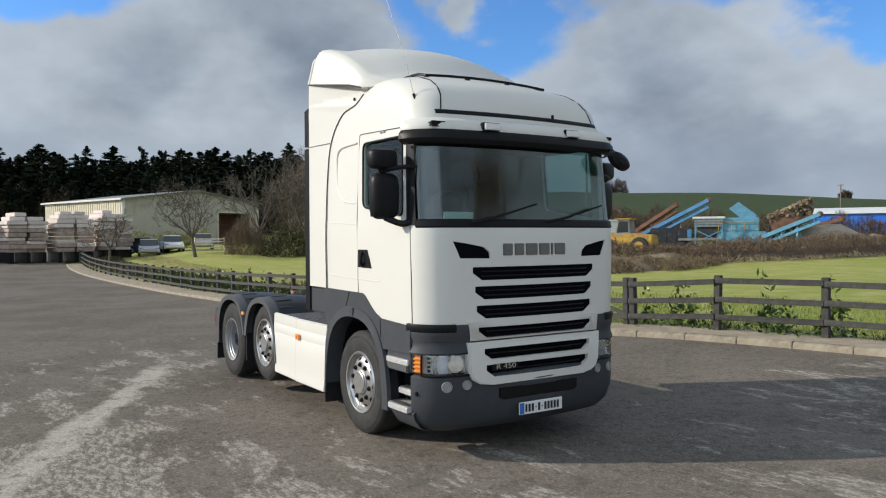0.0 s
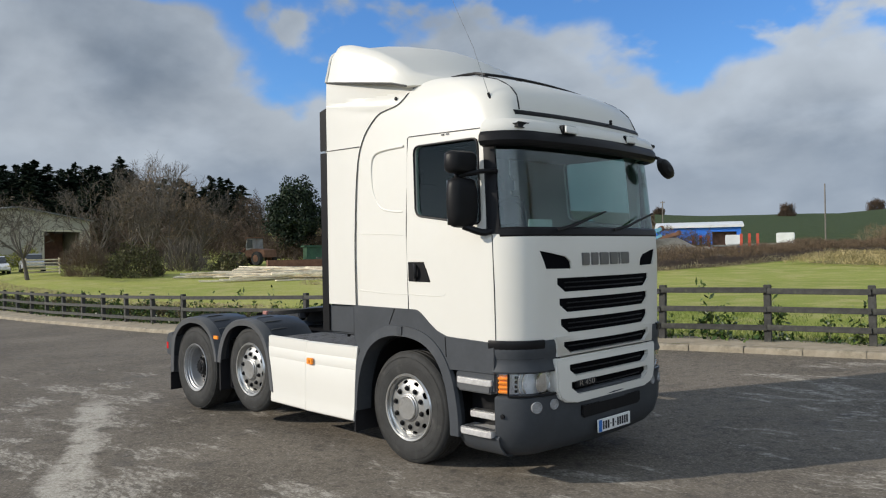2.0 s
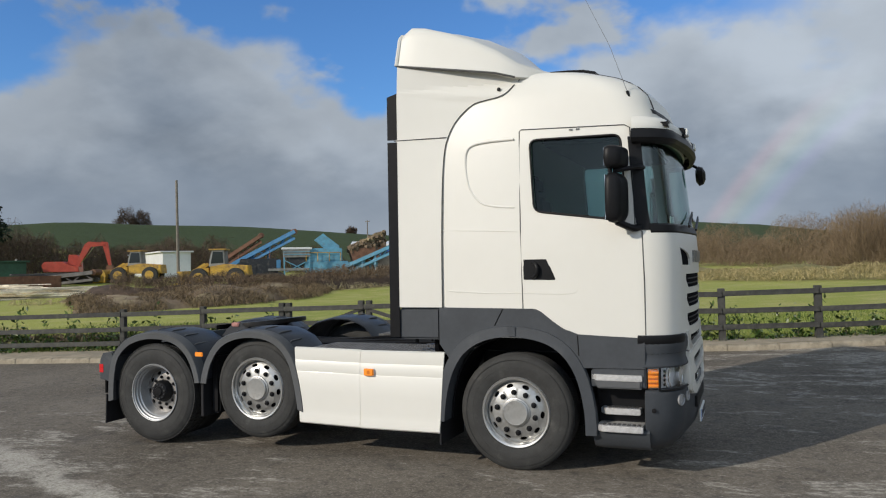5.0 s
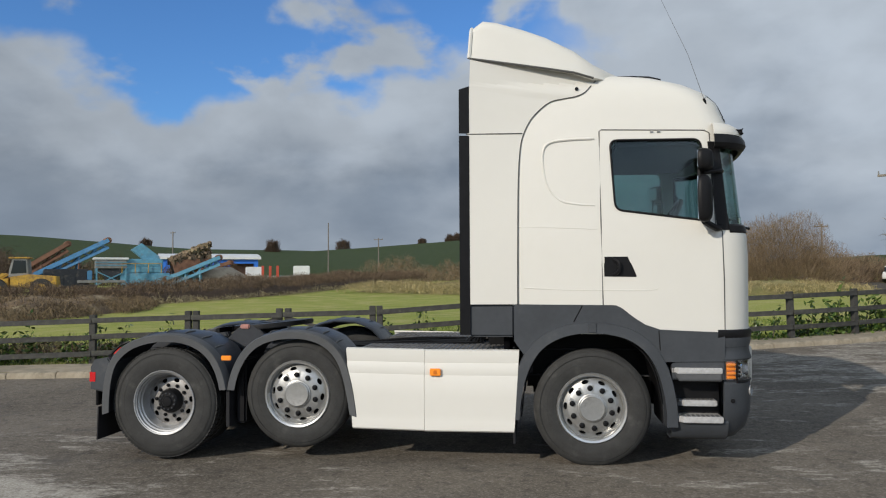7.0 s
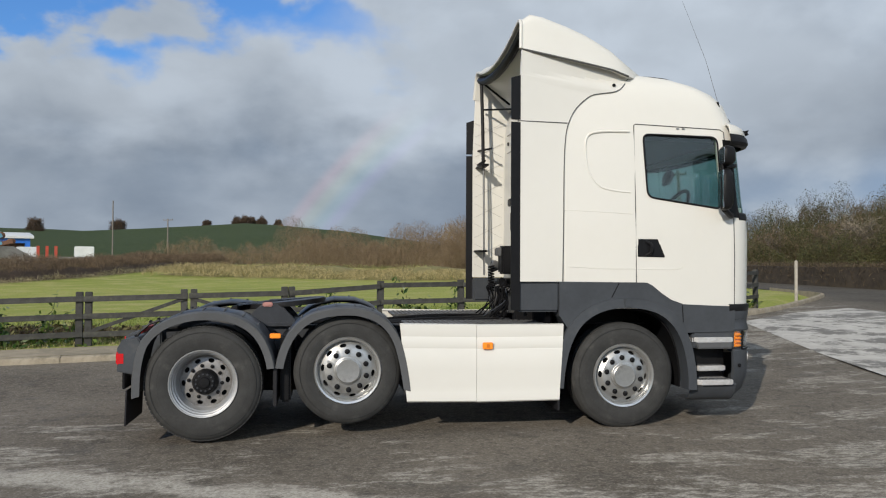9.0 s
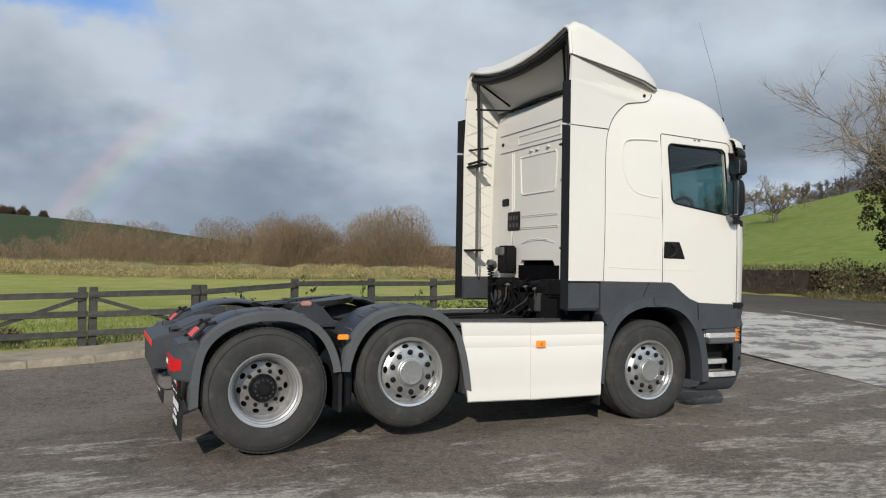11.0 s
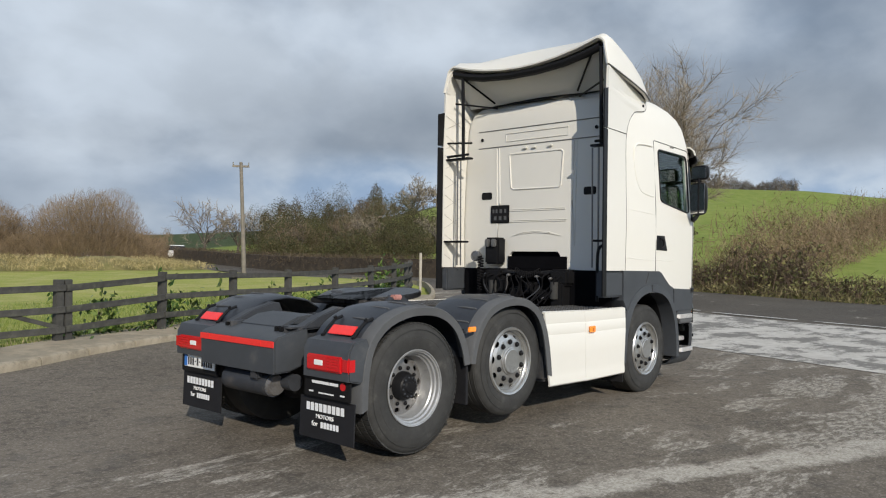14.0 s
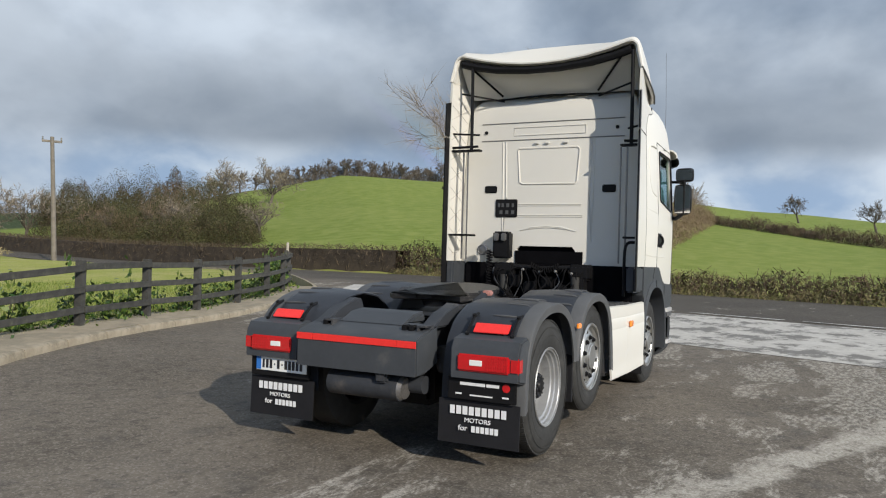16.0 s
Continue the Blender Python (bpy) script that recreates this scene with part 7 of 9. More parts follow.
IVY = island_material("dark_ivy_leaves", (0.032, 0.034, 0.014), (0.135, 0.128, 0.052))
OLIVE = island_material("olive_winter_foliage", (0.06, 0.066, 0.024), (0.185, 0.175, 0.068))
LAUREL = island_material("glossy_laurel_leaves", (0.022, 0.055, 0.012), (0.115, 0.165, 0.038), 0.35)
DRY = island_material("dry_winter_grass", (0.24, 0.19, 0.10), (0.46, 0.39, 0.23))
BLADE = island_material("grass_blades", (0.06, 0.11, 0.015), (0.19, 0.22, 0.05))
HEDGE = island_material("clipped_brown_hedge", (0.036, 0.027, 0.018), (0.11, 0.082, 0.052))


def raw_mesh(verts, faces, mat):
    me = bpy.data.meshes.new("mesh")
    me.from_pydata(np.asarray(verts).tolist(), [], list(faces))
    me.materials.append(mat)
    return me


def slivers(base, tip, width, rng):
    """Thin tapering twigs, one triangle pair each, from base points to tips."""
    base, tip = np.asarray(base), np.asarray(tip)
    n = len(base)
    side = rng.normal(size=(n, 3))
    d = tip - base
    side = np.cross(d, side)
    side /= np.linalg.norm(side, axis=1)[:, None] + 1e-9
    w = np.asarray(width).reshape(-1, 1) if np.ndim(width) else width
    mid = base + d * 0.5 + rng.normal(size=(n, 3)) * np.linalg.norm(d, axis=1)[:, None] * 0.05
    v = np.concatenate([base - side * w, base + side * w, mid + side * w * 0.6, mid - side * w * 0.6, tip], axis=1).reshape(-1, 3)
    i = np.arange(n)[:, None] * 5
    quads = (i + np.array([[0, 1, 2, 3]])).tolist()
    tris = (i + np.array([[3, 2, 4]])).tolist()
    return v, quads + tris


def leaf_quads(centres, length, width, rng, droop=None):
    """Small two-triangle leaves with random turn at the given places."""
    c = np.asarray(centres)
    n = len(c)
    a = rng.normal(size=(n, 3))
    if droop is not None:
        a = a * 0.5 + droop
    a /= np.linalg.norm(a, axis=1)[:, None]
    b = np.cross(a, rng.normal(size=(n, 3)))
    b /= np.linalg.norm(b, axis=1)[:, None] + 1e-9
    L = length * rng.uniform(0.6, 1.3, (n, 1))
    W = width * rng.uniform(0.7, 1.2, (n, 1))
    v = np.stack([c - a * L * 0.5, c + b * W * 0.5 - a * L * 0.05, c + a * L * 0.5, c - b * W * 0.5 - a * L * 0.05], axis=1).reshape(-1, 3)
    return v, (np.arange(n)[:, None] * 4 + np.arange(4)[None]).tolist()


def branches(rng, start, direction, length, radius, depth, out, twigs, spread=0.55, up=0.12):
    """Grows a limb with side limbs; tapered tubes go to out, fine twigs to twigs."""
    steps = 3
    p, d = Vector(start), Vector(direction).normalized()
    pts, rs = [p.copy()], [radius]
    for k in range(steps):
        d = (d + Vector(rng.normal(size=3)) * 0.16 + Vector((0, 0, up))).normalized()
        p = p + d * (length / steps)
        pts.append(p.copy())
        rs.append(radius * (1 - 0.30 * (k + 1) / steps * 1.3))
    out.append((pts, rs))
    if depth == 0:
        for k in range(5):
            b = pts[rng.integers(1, len(pts))]
            t = (d + Vector(rng.normal(size=3)) * 0.7).normalized()
            twigs.append((b, b + t * length * rng.uniform(0.4, 0.9)))
        return
    for k in range(3 if depth > 1 else 4):
        b = pts[-1] if k == 0 else pts[rng.integers(1, len(pts))]
        t = (d + Vector(rng.normal(size=3)) * spread).normalized()
        branches(rng, b, t, length * rng.uniform(0.58, 0.80), rs[-1] * 0.72, depth - 1, out, twigs, spread, up)


def bare_tree(name, m, height, seed, label, depth=3, limbs=5, bole=0.22, trunk_r=0.12, twig_w=0.008, spread=0.55, mat=None, category="tree", group=""):
    rng = np.random.default_rng(seed)
    tree = thing(name, m, label, category, group)
    out, twigs = [], []
    top = Vector((rng.normal() * 0.05 * height, rng.normal() * 0.05 * height, height * bole))
    out.append(([Vector((0, 0, -0.2)), top * 0.5, top], [trunk_r * 1.3, trunk_r, trunk_r * 0.85]))
    bm = bmesh.new()
    tube(bm, out[0][0], out[0][1], 8)
    part("trunk", bm, BARK, tree)
    out = []
    for k in range(limbs):
        a = 6.283 * (k + rng.uniform(0, 0.6)) / limbs
        branches(rng, top, Vector((math.cos(a) * spread, math.sin(a) * spread, 0.8)), height * 0.30 * rng.uniform(0.8, 1.15), trunk_r * 0.55, depth, out, twigs, spread)
    bm = bmesh.new()
    for pts, rs in out:
        tube(bm, pts, [max(r, twig_w * 0.6) for r in rs], 4, caps=False)
    part("limb_mass", bm, BARK, tree)
    if twigs:
        b, t = np.array([list(x[0]) for x in twigs]), np.array([list(x[1]) for x in twigs])
        v, f = slivers(b, t, twig_w, rng)
        part("twig_mass", raw_mesh(v, f, mat or TWIG_GREY), None, tree)
    return tree


def brush(name, m, size, n, seed, label, mat=None, lean=0.6, twig=0.8, width=0.012, category="bush", leaves=None, leaf_n=0, leaf=(0.12, 0.08)):
    """A rounded winter bush: stems from the root and a dense dome of twigs."""
    rng = np.random.default_rng(seed)
    bush = thing(name, m, label, category)
    sx, sy, sz = size
    k = 14
    root = np.stack([rng.normal(size=k) * sx * 0.18, rng.normal(size=k) * sy * 0.18, np.full(k, -0.1)], 1)
    u = rng.normal(size=(k, 3))
    u /= np.linalg.norm(u, axis=1)[:, None]
    tipz = np.abs(u[:, 2]) * sz * 0.45 + sz * 0.3
    tip = np.stack([root[:, 0] + u[:, 0] * sx * 0.35, root[:, 1] + u[:, 1] * sy * 0.35, tipz], 1)
    v, f = slivers(root, tip, max(0.012, width * 1.2), rng)
    part("stem_mass", raw_mesh(v, f, BARK), None, bush)
    d = rng.normal(size=(n, 3))
    d /= np.linalg.norm(d, axis=1)[:, None]
    d[:, 2] = np.abs(d[:, 2])
    lump = 1 + 0.16 * np.sin(d[:, 0] * 5 + seed) * np.cos(d[:, 1] * 6 + seed * 2) + 0.10 * np.sin(d[:, 2] * 9 + seed)
    r = rng.uniform(0.25, 1.0, n) ** 0.5 * lump
    c = d * r[:, None] * np.array([sx / 2, sy / 2, sz * 0.86])
    way = d * np.array([lean, lean, 0.5]) + np.array([0, 0, 0.75]) + rng.normal(size=(n, 3)) * 0.35
    way /= np.linalg.norm(way, axis=1)[:, None]
    L = twig * rng.uniform(0.5, 1.3, n)[:, None]
    v, f = slivers(c - way * L * 0.6, c + way * L * 0.4, width, rng)
    part("twig_mass", raw_mesh(v, f, mat or TWIG), None, bush)
    if leaves:
        d = rng.normal(size=(leaf_n, 3))
        d /= np.linalg.norm(d, axis=1)[:, None]
        d[:, 2] = np.abs(d[:, 2])
        lump = 1 + 0.18 * np.sin(d[:, 0] * 5 + seed) * np.cos(d[:, 1] * 6 + seed * 2)
        c = d * (rng.uniform(0.4, 1.0, leaf_n) ** 0.5 * lump)[:, None] * np.array([sx / 2, sy / 2, sz * 0.95])
        v, f = leaf_quads(c, leaf[0], leaf[1], rng)
        part("foliage", raw_mesh(v, f, leaves), None, bush)
    return bush


def scrub_line(name, line, height, width, n, seed, label, mat, twig=0.7, tw=0.012, category="hedge", z_off=0.0, leaves=None, leaf_n=0, kind="stuff", boxy=False):
    """A run of scrub or hedge along a line of (x, y), as one growth."""
    rng = np.random.default_rng(seed)
    P = np.array(line, float)
    seg = np.linalg.norm(np.diff(P, axis=0), axis=1)
    cum = np.concatenate([[0], np.cumsum(seg)])

    def scatter(count):
        s = rng.uniform(0, cum[-1], count)
        i = np.clip(np.searchsorted(cum, s) - 1, 0, len(seg) - 1)
        f = (s - cum[i]) / seg[i]
        p = P[i] + (P[i + 1] - P[i]) * f[:, None]
        t = (P[i + 1] - P[i]) / seg[i][:, None]
        nrm = np.stack([-t[:, 1], t[:, 0]], 1)
        hump = 1.0 if boxy else 0.72 + 0.28 * np.sin(s * 0.55 + seed) * np.sin(s * 0.23 + 1.3 * seed) + 0.12 * np.sin(s * 2.1)
        off = rng.uniform(-1, 1, count)
        q = p + nrm * (off * width / 2)[:, None]
        prof = 1.0 if boxy else np.sqrt(np.clip(1 - off ** 2, 0.05, 1))
        h = rng.uniform(0.05, 1.0, count) ** 0.7 * height * hump * prof
        z = np.array([land_z(a, b) for a, b in q]) + z_off
        return np.stack([q[:, 0], q[:, 1], z + h], 1)
    c = scatter(n)
    way = rng.normal(size=(n, 3)) * 0.55 + np.array([0, 0, 0.75])
    way /= np.linalg.norm(way, axis=1)[:, None]
    L = twig * rng.uniform(0.5, 1.3, n)[:, None]
    v, f = slivers(c - way * L * 0.6, c + way * L * 0.4, tw, rng)
    h = part(name, raw_mesh(v, f, mat), None)
    tagged(h, label, category, kind=kind)
    if leaves:
        v, f = leaf_quads(scatter(leaf_n), 0.16, 0.10, rng)
        part("hedge_leaves", raw_mesh(v, f, leaves), None, h)
    return h


def at(x, y, dz=0.0, turn=0.0):
    return pose(x, y, land_z(x, y) + dz, 0, 0, turn)


# conifers behind the shed
def conifer(m, h, seed, label="tall dark conifer in a shelter belt"):
    rng = np.random.default_rng(seed)
    tree = thing("conifer", m, label, "tree", "conifer shelter belt")
    bm = bmesh.new()
    tube(bm, [(0, 0, -0.3), (0, 0, h * 0.6), (0, 0, h * 0.98)], [0.25, 0.13, 0.02], 6)
    part("trunk", bm, BARK, tree)
    # boughs of uneven length at uneven heights, thick with sprays
    k = 130
    bf = np.sort(rng.uniform(0.05, 0.99, k))
    ba = rng.uniform(0, 6.283, k)
    bl = ((1 - bf) ** 0.75 * h * 0.17 + 0.10) * rng.uniform(0.45, 1.25, k)
    n = 3400
    i = rng.integers(0, k, n)
    u = rng.uniform(0.05, 1.0, n) ** 0.7
    f = bf[i]
    a = ba[i] + rng.normal(size=n) * 0.16
    r = bl[i] * u
    c = np.stack([r * np.cos(a), r * np.sin(a), f * h + 0.02 * h - r * 0.22 + rng.normal(size=n) * 0.12], 1)
    out = np.stack([np.cos(a), np.sin(a), np.full(n, -0.1)], 1)
    taper = (0.30 + 0.75 * (1 - f))[:, None]
    v, q = leaf_quads(c, 1.05 * taper, 0.52 * taper, rng, droop=out * 1.2 + np.array([0, 0, 0.35]))
    part("crown", raw_mesh(v, q, FIR), None, tree)
    return tree


firs = [conifer(pose(0, -900, -60), 15.5, s) for s in (1, 2, 3, 4, 5)]
rnd = random.Random(5)
spots = []
for row, lo, hi in ((150, 0.84, 0.98), (145, 0.76, 0.92), (139, 0.50, 0.72)):
    for k in range(51):
        b = radians(180.5 - k * 0.62 + rnd.uniform(-0.15, 0.15))
        spots.append((7 + row * math.cos(b) * rnd.uniform(0.985, 1.015), -5 + row * math.sin(b), rnd.uniform(lo, hi) * (1.07 if k < 39 else 0.84)))
for k, (x, y, s) in enumerate(spots):
    w = s * rnd.uniform(1.7, 2.7)
    copy_thing(firs[rnd.randrange(5)], at(x, y, -0.3, rnd.uniform(0, 360)) @ Matrix.Diagonal((w, w, s * rnd.uniform(0.93, 1.07), 1)))
for f in firs:
    for o in list(f.children_recursive) + [f]:
        bpy.data.objects.remove(o)

# bare trees and scrub to the west and north-west
scrub_line("scrub_belt", [(-135, 2), (-128, 22), (-122, 40), (-112, 56), (-104, 66)], 9.5, 14, 18000, 11, "dark tangled winter scrub below the conifers", BRAMBLE, 1.7, 0.04, "scrub", leaves=FIR, leaf_n=14000)
scrub_line("scrub_belt", [(-95, 36), (-88, 46), (-82, 58), (-92, 74)], 6.6, 9, 17000, 12, "dark brown scrub and saplings", BRAMBLE, 1.5, 0.026, "scrub", leaves=OLIVE, leaf_n=3000)
scrub_line("scrub_belt", [(-78, 42), (-70, 54), (-62, 66), (-60, 78)], 4.6, 7, 14000, 13, "brown and olive winter scrub", BRAMBLE, 1.2, 0.024, "scrub", leaves=OLIVE, leaf_n=2500)
scrub_line("scrub_belt", [(-88, 56), (-82, 66), (-75, 76), (-68, 86)], 5.2, 7, 15000, 14, "dark olive winter scrub behind the yard", BRAMBLE, 1.3, 0.026, "scrub", leaves=OLIVE, leaf_n=5000)
for k, (x, y, h) in enumerate(((-112, 47, 15), (-115, 54, 15.5), (-110, 60, 9.5), (-118, 49, 16), (-108, 66, 8.5), (-112, 70, 8.5))):
    bare_tree("bare_tree", at(x, y), h, 30 + k, "tall bare winter tree with fine upright twigs", 3, 5, 0.2, 0.2, 0.03, 0.32, group="bare tree row")
bare_tree("bare_tree", at(-52.6, 12.1), 7.0, 51, "small bare garden tree on the lawn", 3, 7, 0.22, 0.13, 0.016, 0.95)
bare_tree("bare_tree", at(-57.9, 6.9), 4.2, 52, "small bare garden tree by the fence", 3, 5, 0.3, 0.10, 0.014, 0.7)
bare_tree("bare_tree", at(-60.5, 20.5), 8.0, 53, "spreading bare tree by the shed", 3, 6, 0.2, 0.14, 0.02, 0.6)
bare_tree("bare_tree", at(-62, 25.5), 8.5, 54, "spreading bare tree by the shed", 3, 6, 0.2, 0.14, 0.02, 0.55)
bare_tree("bare_tree", at(-66, 33), 6.8, 55, "bare brown tree among scrub", 3, 6, 0.2, 0.15, 0.022, 0.55)
brush("brown_bush", at(-53.4, 16.4), (4.0, 3.8, 3.8), 4200, 61, "reddish brown winter bush on the lawn", TWIG, 0.7, 0.7, 0.012)
brush("evergreen_bush", at(-50.6, 18.8), (5.0, 4.4, 2.6), 900, 62, "dark evergreen bush on the lawn", BRAMBLE, 0.6, 0.5, 0.02, leaves=IVY, leaf_n=5200, leaf=(0.16, 0.11))
brush("brown_bush", at(-54, 24.5), (5.0, 4.0, 3.2), 1500, 63, "brown winter bush beside the lawn", TWIG_GREY, 0.7, 1.0, 0.02)
brush("evergreen_bush", at(-51, 27), (3.6, 3.0, 1.7), 300, 64, "dark evergreen bush beside the lawn", BRAMBLE, 0.6, 0.5, 0.02, leaves=IVY, leaf_n=1500, leaf=(0.22, 0.15))
for k, (x, y, h) in enumerate(((-62.8, 27.6, 9.5), (-65.7, 30.7, 7.0), (-60.5, 29.5, 7.5), (-68.5, 26.0, 10.0))):
    bare_tree("bare_tree", at(x, y), h, 56 + k, "bare brown tree behind the lawn", 3, 7, 0.18, 0.14, 0.024, 0.6, mat=TWIG)
# lone dark evergreen
rng = np.random.default_rng(70)
tree = thing("evergreen_tree", at(-73.2, 49.0), "lone rounded dark evergreen tree", "tree")
bm = bmesh.new()
tube(bm, [(0, 0, -0.2), (0.1, 0, 4), (0, 0.1, 8.4)], [0.3, 0.2, 0.05], 8)
part("trunk", bm, BARK, tree)
d = rng.normal(size=(11000, 3))
d /= np.linalg.norm(d, axis=1)[:, None]
lump = 1 + 0.2 * np.sin(d[:, 0] * 6) * np.sin(d[:, 1] * 7) + 0.16 * np.sin(d[:, 2] * 8 + d[:, 0] * 4)
c = d * (rng.uniform(0.3, 1, 11000) ** 0.5 * lump)[:, None] * np.array([3.3, 3.3, 4.1]) + np.array([0, 0, 5.4])
v, f = leaf_quads(c, 0.42, 0.24, rng)
part("crown", raw_mesh(v, f, FIR), None, tree)

# brambles, heaps and hedges round the north field
scrub_line("weedy_border", [(-66, 8), (-56, 6.6), (-44, 6.2), (-34, 6.3), (-26, 6.3), (-18, 6.5)], 0.5, 2.6, 9000, 19, "dark weeds and dead leaves behind the fence", BRAMBLE, 0.3, 0.014, "weeds", leaves=IVY, leaf_n=5000)
scrub_line("weedy_border", [(-18, 6.6), (-13, 6.9), (-9.5, 7.5), (-6.5, 8.0)], 0.42, 2.2, 7000, 18, "dark weeds and dead grass behind the fence", BRAMBLE, 0.3, 0.010, "weeds", leaves=IVY, leaf_n=2500)
scrub_line("dry_grass_edge", [(-60, 10), (-48, 9.3), (-38, 9.4), (-28, 9.8), (-20, 10.2)], 0.22, 2.2, 7000, 20, "band of dry yellow grass on the lawn", DRY, 0.25, 0.012, "grass")
scrub_line("bramble_bank", [(-32.5, 27.4), (-31, 28.5), (-27.5, 33), (-23.5, 41), (-20.5, 48), (-18, 60), (-16.5, 74), (-15, 88)], 1.0, 4.0, 42000, 21, "brown bramble bank along the field", island_material("tangled_bramble", (0.045, 0.031, 0.021), (0.20, 0.142, 0.088)), 0.42, 0.011, "brambles", z_off=0.75)
scrub_line("dry_grass_edge", [(-35, 22.5), (-29.5, 26.7), (-25.8, 31.8), (-21.6, 40.4), (-18.6, 48), (-16.2, 60), (-14.6, 76)], 0.55, 1.2, 3800, 22, "pale dry grass along the bramble bank", DRY, 0.55, 0.014, "grass")
scrub_line("brown_hedgerow", [(-6, 84), (0, 80), (8, 73), (14, 66), (17, 60)], 5.6, 7.5, 60000, 23, "tall brown leafless hedgerow at the field's end", SOFTTWIG, 0.6, 0.011, "hedge")
scrub_line("brown_hedgerow", [(-24, 104), (-12, 100), (5, 98), (25, 92), (40, 80)], 4.2, 8, 30000, 24, "brown leafless scrub beyond the field", SOFTTWIG, 0.9, 0.018, "hedge")
brush("willow_bush", at(20.0, 57.0), (11.5, 10, 6.3), 48000, 25, "large round leafless brown willow bush", SOFTTWIG, 0.7, 0.5, 0.009)
brush("willow_bush", at(12.6, 61.5), (9.6, 9, 5.6), 38000, 26, "large round leafless brown willow bush", SOFTTWIG, 0.7, 0.5, 0.009)
brush("brown_bush", at(30, 68), (6.5, 6, 3.2), 1800, 27, "brown leafless bush by the lane", TWIG, 0.7, 1.2, 0.025)


def mound(name, line, h, w, mat, label, seed, category="mound"):
    """A low uneven bank of earth along a line."""
    rows = []
    P = smooth_line([(x, y, 0) for x, y in line], 8)
    for i, p in enumerate(P):
        a, b = P[max(i - 1, 0)], P[min(i + 1, len(P) - 1)]
        t = (b - a).normalized()
        end = min(i, len(P) - 1 - i) / 5
        row = []
        for k in range(9):
            f = k / 4 - 1
            q = p + Vector((-t.y, t.x, 0)) * (f * w / 2)
            hh = h * (1 - f * f) * min(1, end) * (0.7 + 0.5 * noise.noise(Vector((q.x * 0.3, q.y * 0.3, seed)))) + 0.15 * noise.noise(Vector((q.x, q.y, seed + 3)))
            row.append((q.x, q.y, land_z(q.x, q.y) + hh - (0.15 if abs(f) > 0.9 else 0)))
        rows.append(row)
    bm = bmesh.new()
    grid(bm, rows)
    ob = part(name, bm, mat)
    return tagged(ob, label, category, kind="structure")


EARTH = material("brown_earth", (0.16, 0.115, 0.075), 0.95, var=0.35, scale=0.8, bump=0.8, bump_scale=3, dirt=(0.30, 0.25, 0.14), dirt_amount=0.5, dirt_scale=0.7)
ROUGHGRASS = material("rough_tussock_grass", (0.20, 0.17, 0.065), 0.95, var=0.35, scale=0.9, bump=0.9, bump_scale=4, dirt=(0.11, 0.12, 0.03), dirt_amount=0.6, dirt_scale=0.8)
scrub_line("scrub_belt", [(-92, 84), (-80, 84), (-68, 82), (-58, 84), (-48, 88), (-40, 92)], 4.4, 8, 20000, 15, "dark olive scrub under the far hill", BRAMBLE, 1.1, 0.026, "scrub", leaves=DARKOLIVE, leaf_n=7000)
mound("bramble_bank_ground", [(-34, 26.8), (-33, 27.5), (-27.8, 33), (-24, 41), (-21, 48), (-18.5, 60), (-17, 74), (-16, 86)], 1.05, 4.4, material("dead_bramble_litter", (0.075, 0.05, 0.034), 0.95, var=0.4, scale=1.6, bump=0.9, bump_scale=6), "dark brown bank under the brambles", 8)
mound("earth_bank_ground", [(-28, 20), (-25.5, 23), (-24, 28), (-25, 32), (-27, 36)], 1.1, 5.0, EARTH, "low brown heap of spoil and dead grass", 3)
mound("grass_bank_ground", [(-14, 55), (-4, 51), (6, 47), (14, 44.5), (18, 44.4), (21, 45)], 1.0, 7, ROUGHGRASS, "long low bank of rough yellow grass", 5)
mound("gravel_bank_ground", [(-16, 60), (-10, 57), (-3, 54.5), (2, 53)], 0.6, 4.5, ROUGHGRASS, "grassed-over spoil heap behind the grass bank", 6)
scrub_line("dry_grass_edge", [(-14, 54), (-4, 50), (6, 46), (14, 43.3), (18, 43.6), (20, 44)], 0.75, 8.0, 26000, 28, "tussocks of dry grass on the bank", island_material("olive_tussock", (0.13, 0.115, 0.045), (0.44, 0.36, 0.18)), 0.4, 0.014, "grass", z_off=0.3)
scrub_line("dry_grass_edge", [(-28.5, 20.5), (-26, 23.5), (-24.3, 28), (-25, 32), (-27, 36)], 0.9, 7.5, 24000, 29, "dead grass on the spoil heap", island_material("dead_brown_grass", (0.05, 0.036, 0.022), (0.26, 0.19, 0.11)), 0.45, 0.013, "grass", z_off=0.15)

# hedges along the far side of the road
ROADHEDGE = [(34, 70), (28.4, 50), (26, 38), (24.2, 28), (23.2, 19.5), (22.5, 14.5)]
hedge = scrub_line("clipped_hedge", ROADHEDGE, 1.3, 1.5, 16000, 31, "clipped dark brown roadside hedge", HEDGE, 0.3, 0.014, "hedge", boxy=True)
bm = bmesh.new()
line = smooth_line([(x, y, 0) for x, y in ROADHEDGE], 6)
grid(bm, [[(p.x + o, p.y - o * 0.2, land_z(p.x, p.y) + z) for o, z in ((-0.6, -0.1), (-0.5, 1.05), (0.5, 1.05), (0.6, -0.1))] for p in line])
part("hedge_core", bm, material("dark_hedge_core", (0.045, 0.034, 0.023), 0.95, var=0.4, scale=2.0, bump=0.8, bump_scale=8), hedge)
scrub_line("rough_hedge", [(22.8, 14.5), (22.3, 10.0), (21.2, 5), (20.6, 2)], 2.1, 2.2, 5000, 36, "tall brambly roadside hedge round the ivy tree", BRAMBLE, 0.7, 0.012, "hedge", leaves=OLIVE, leaf_n=1800)
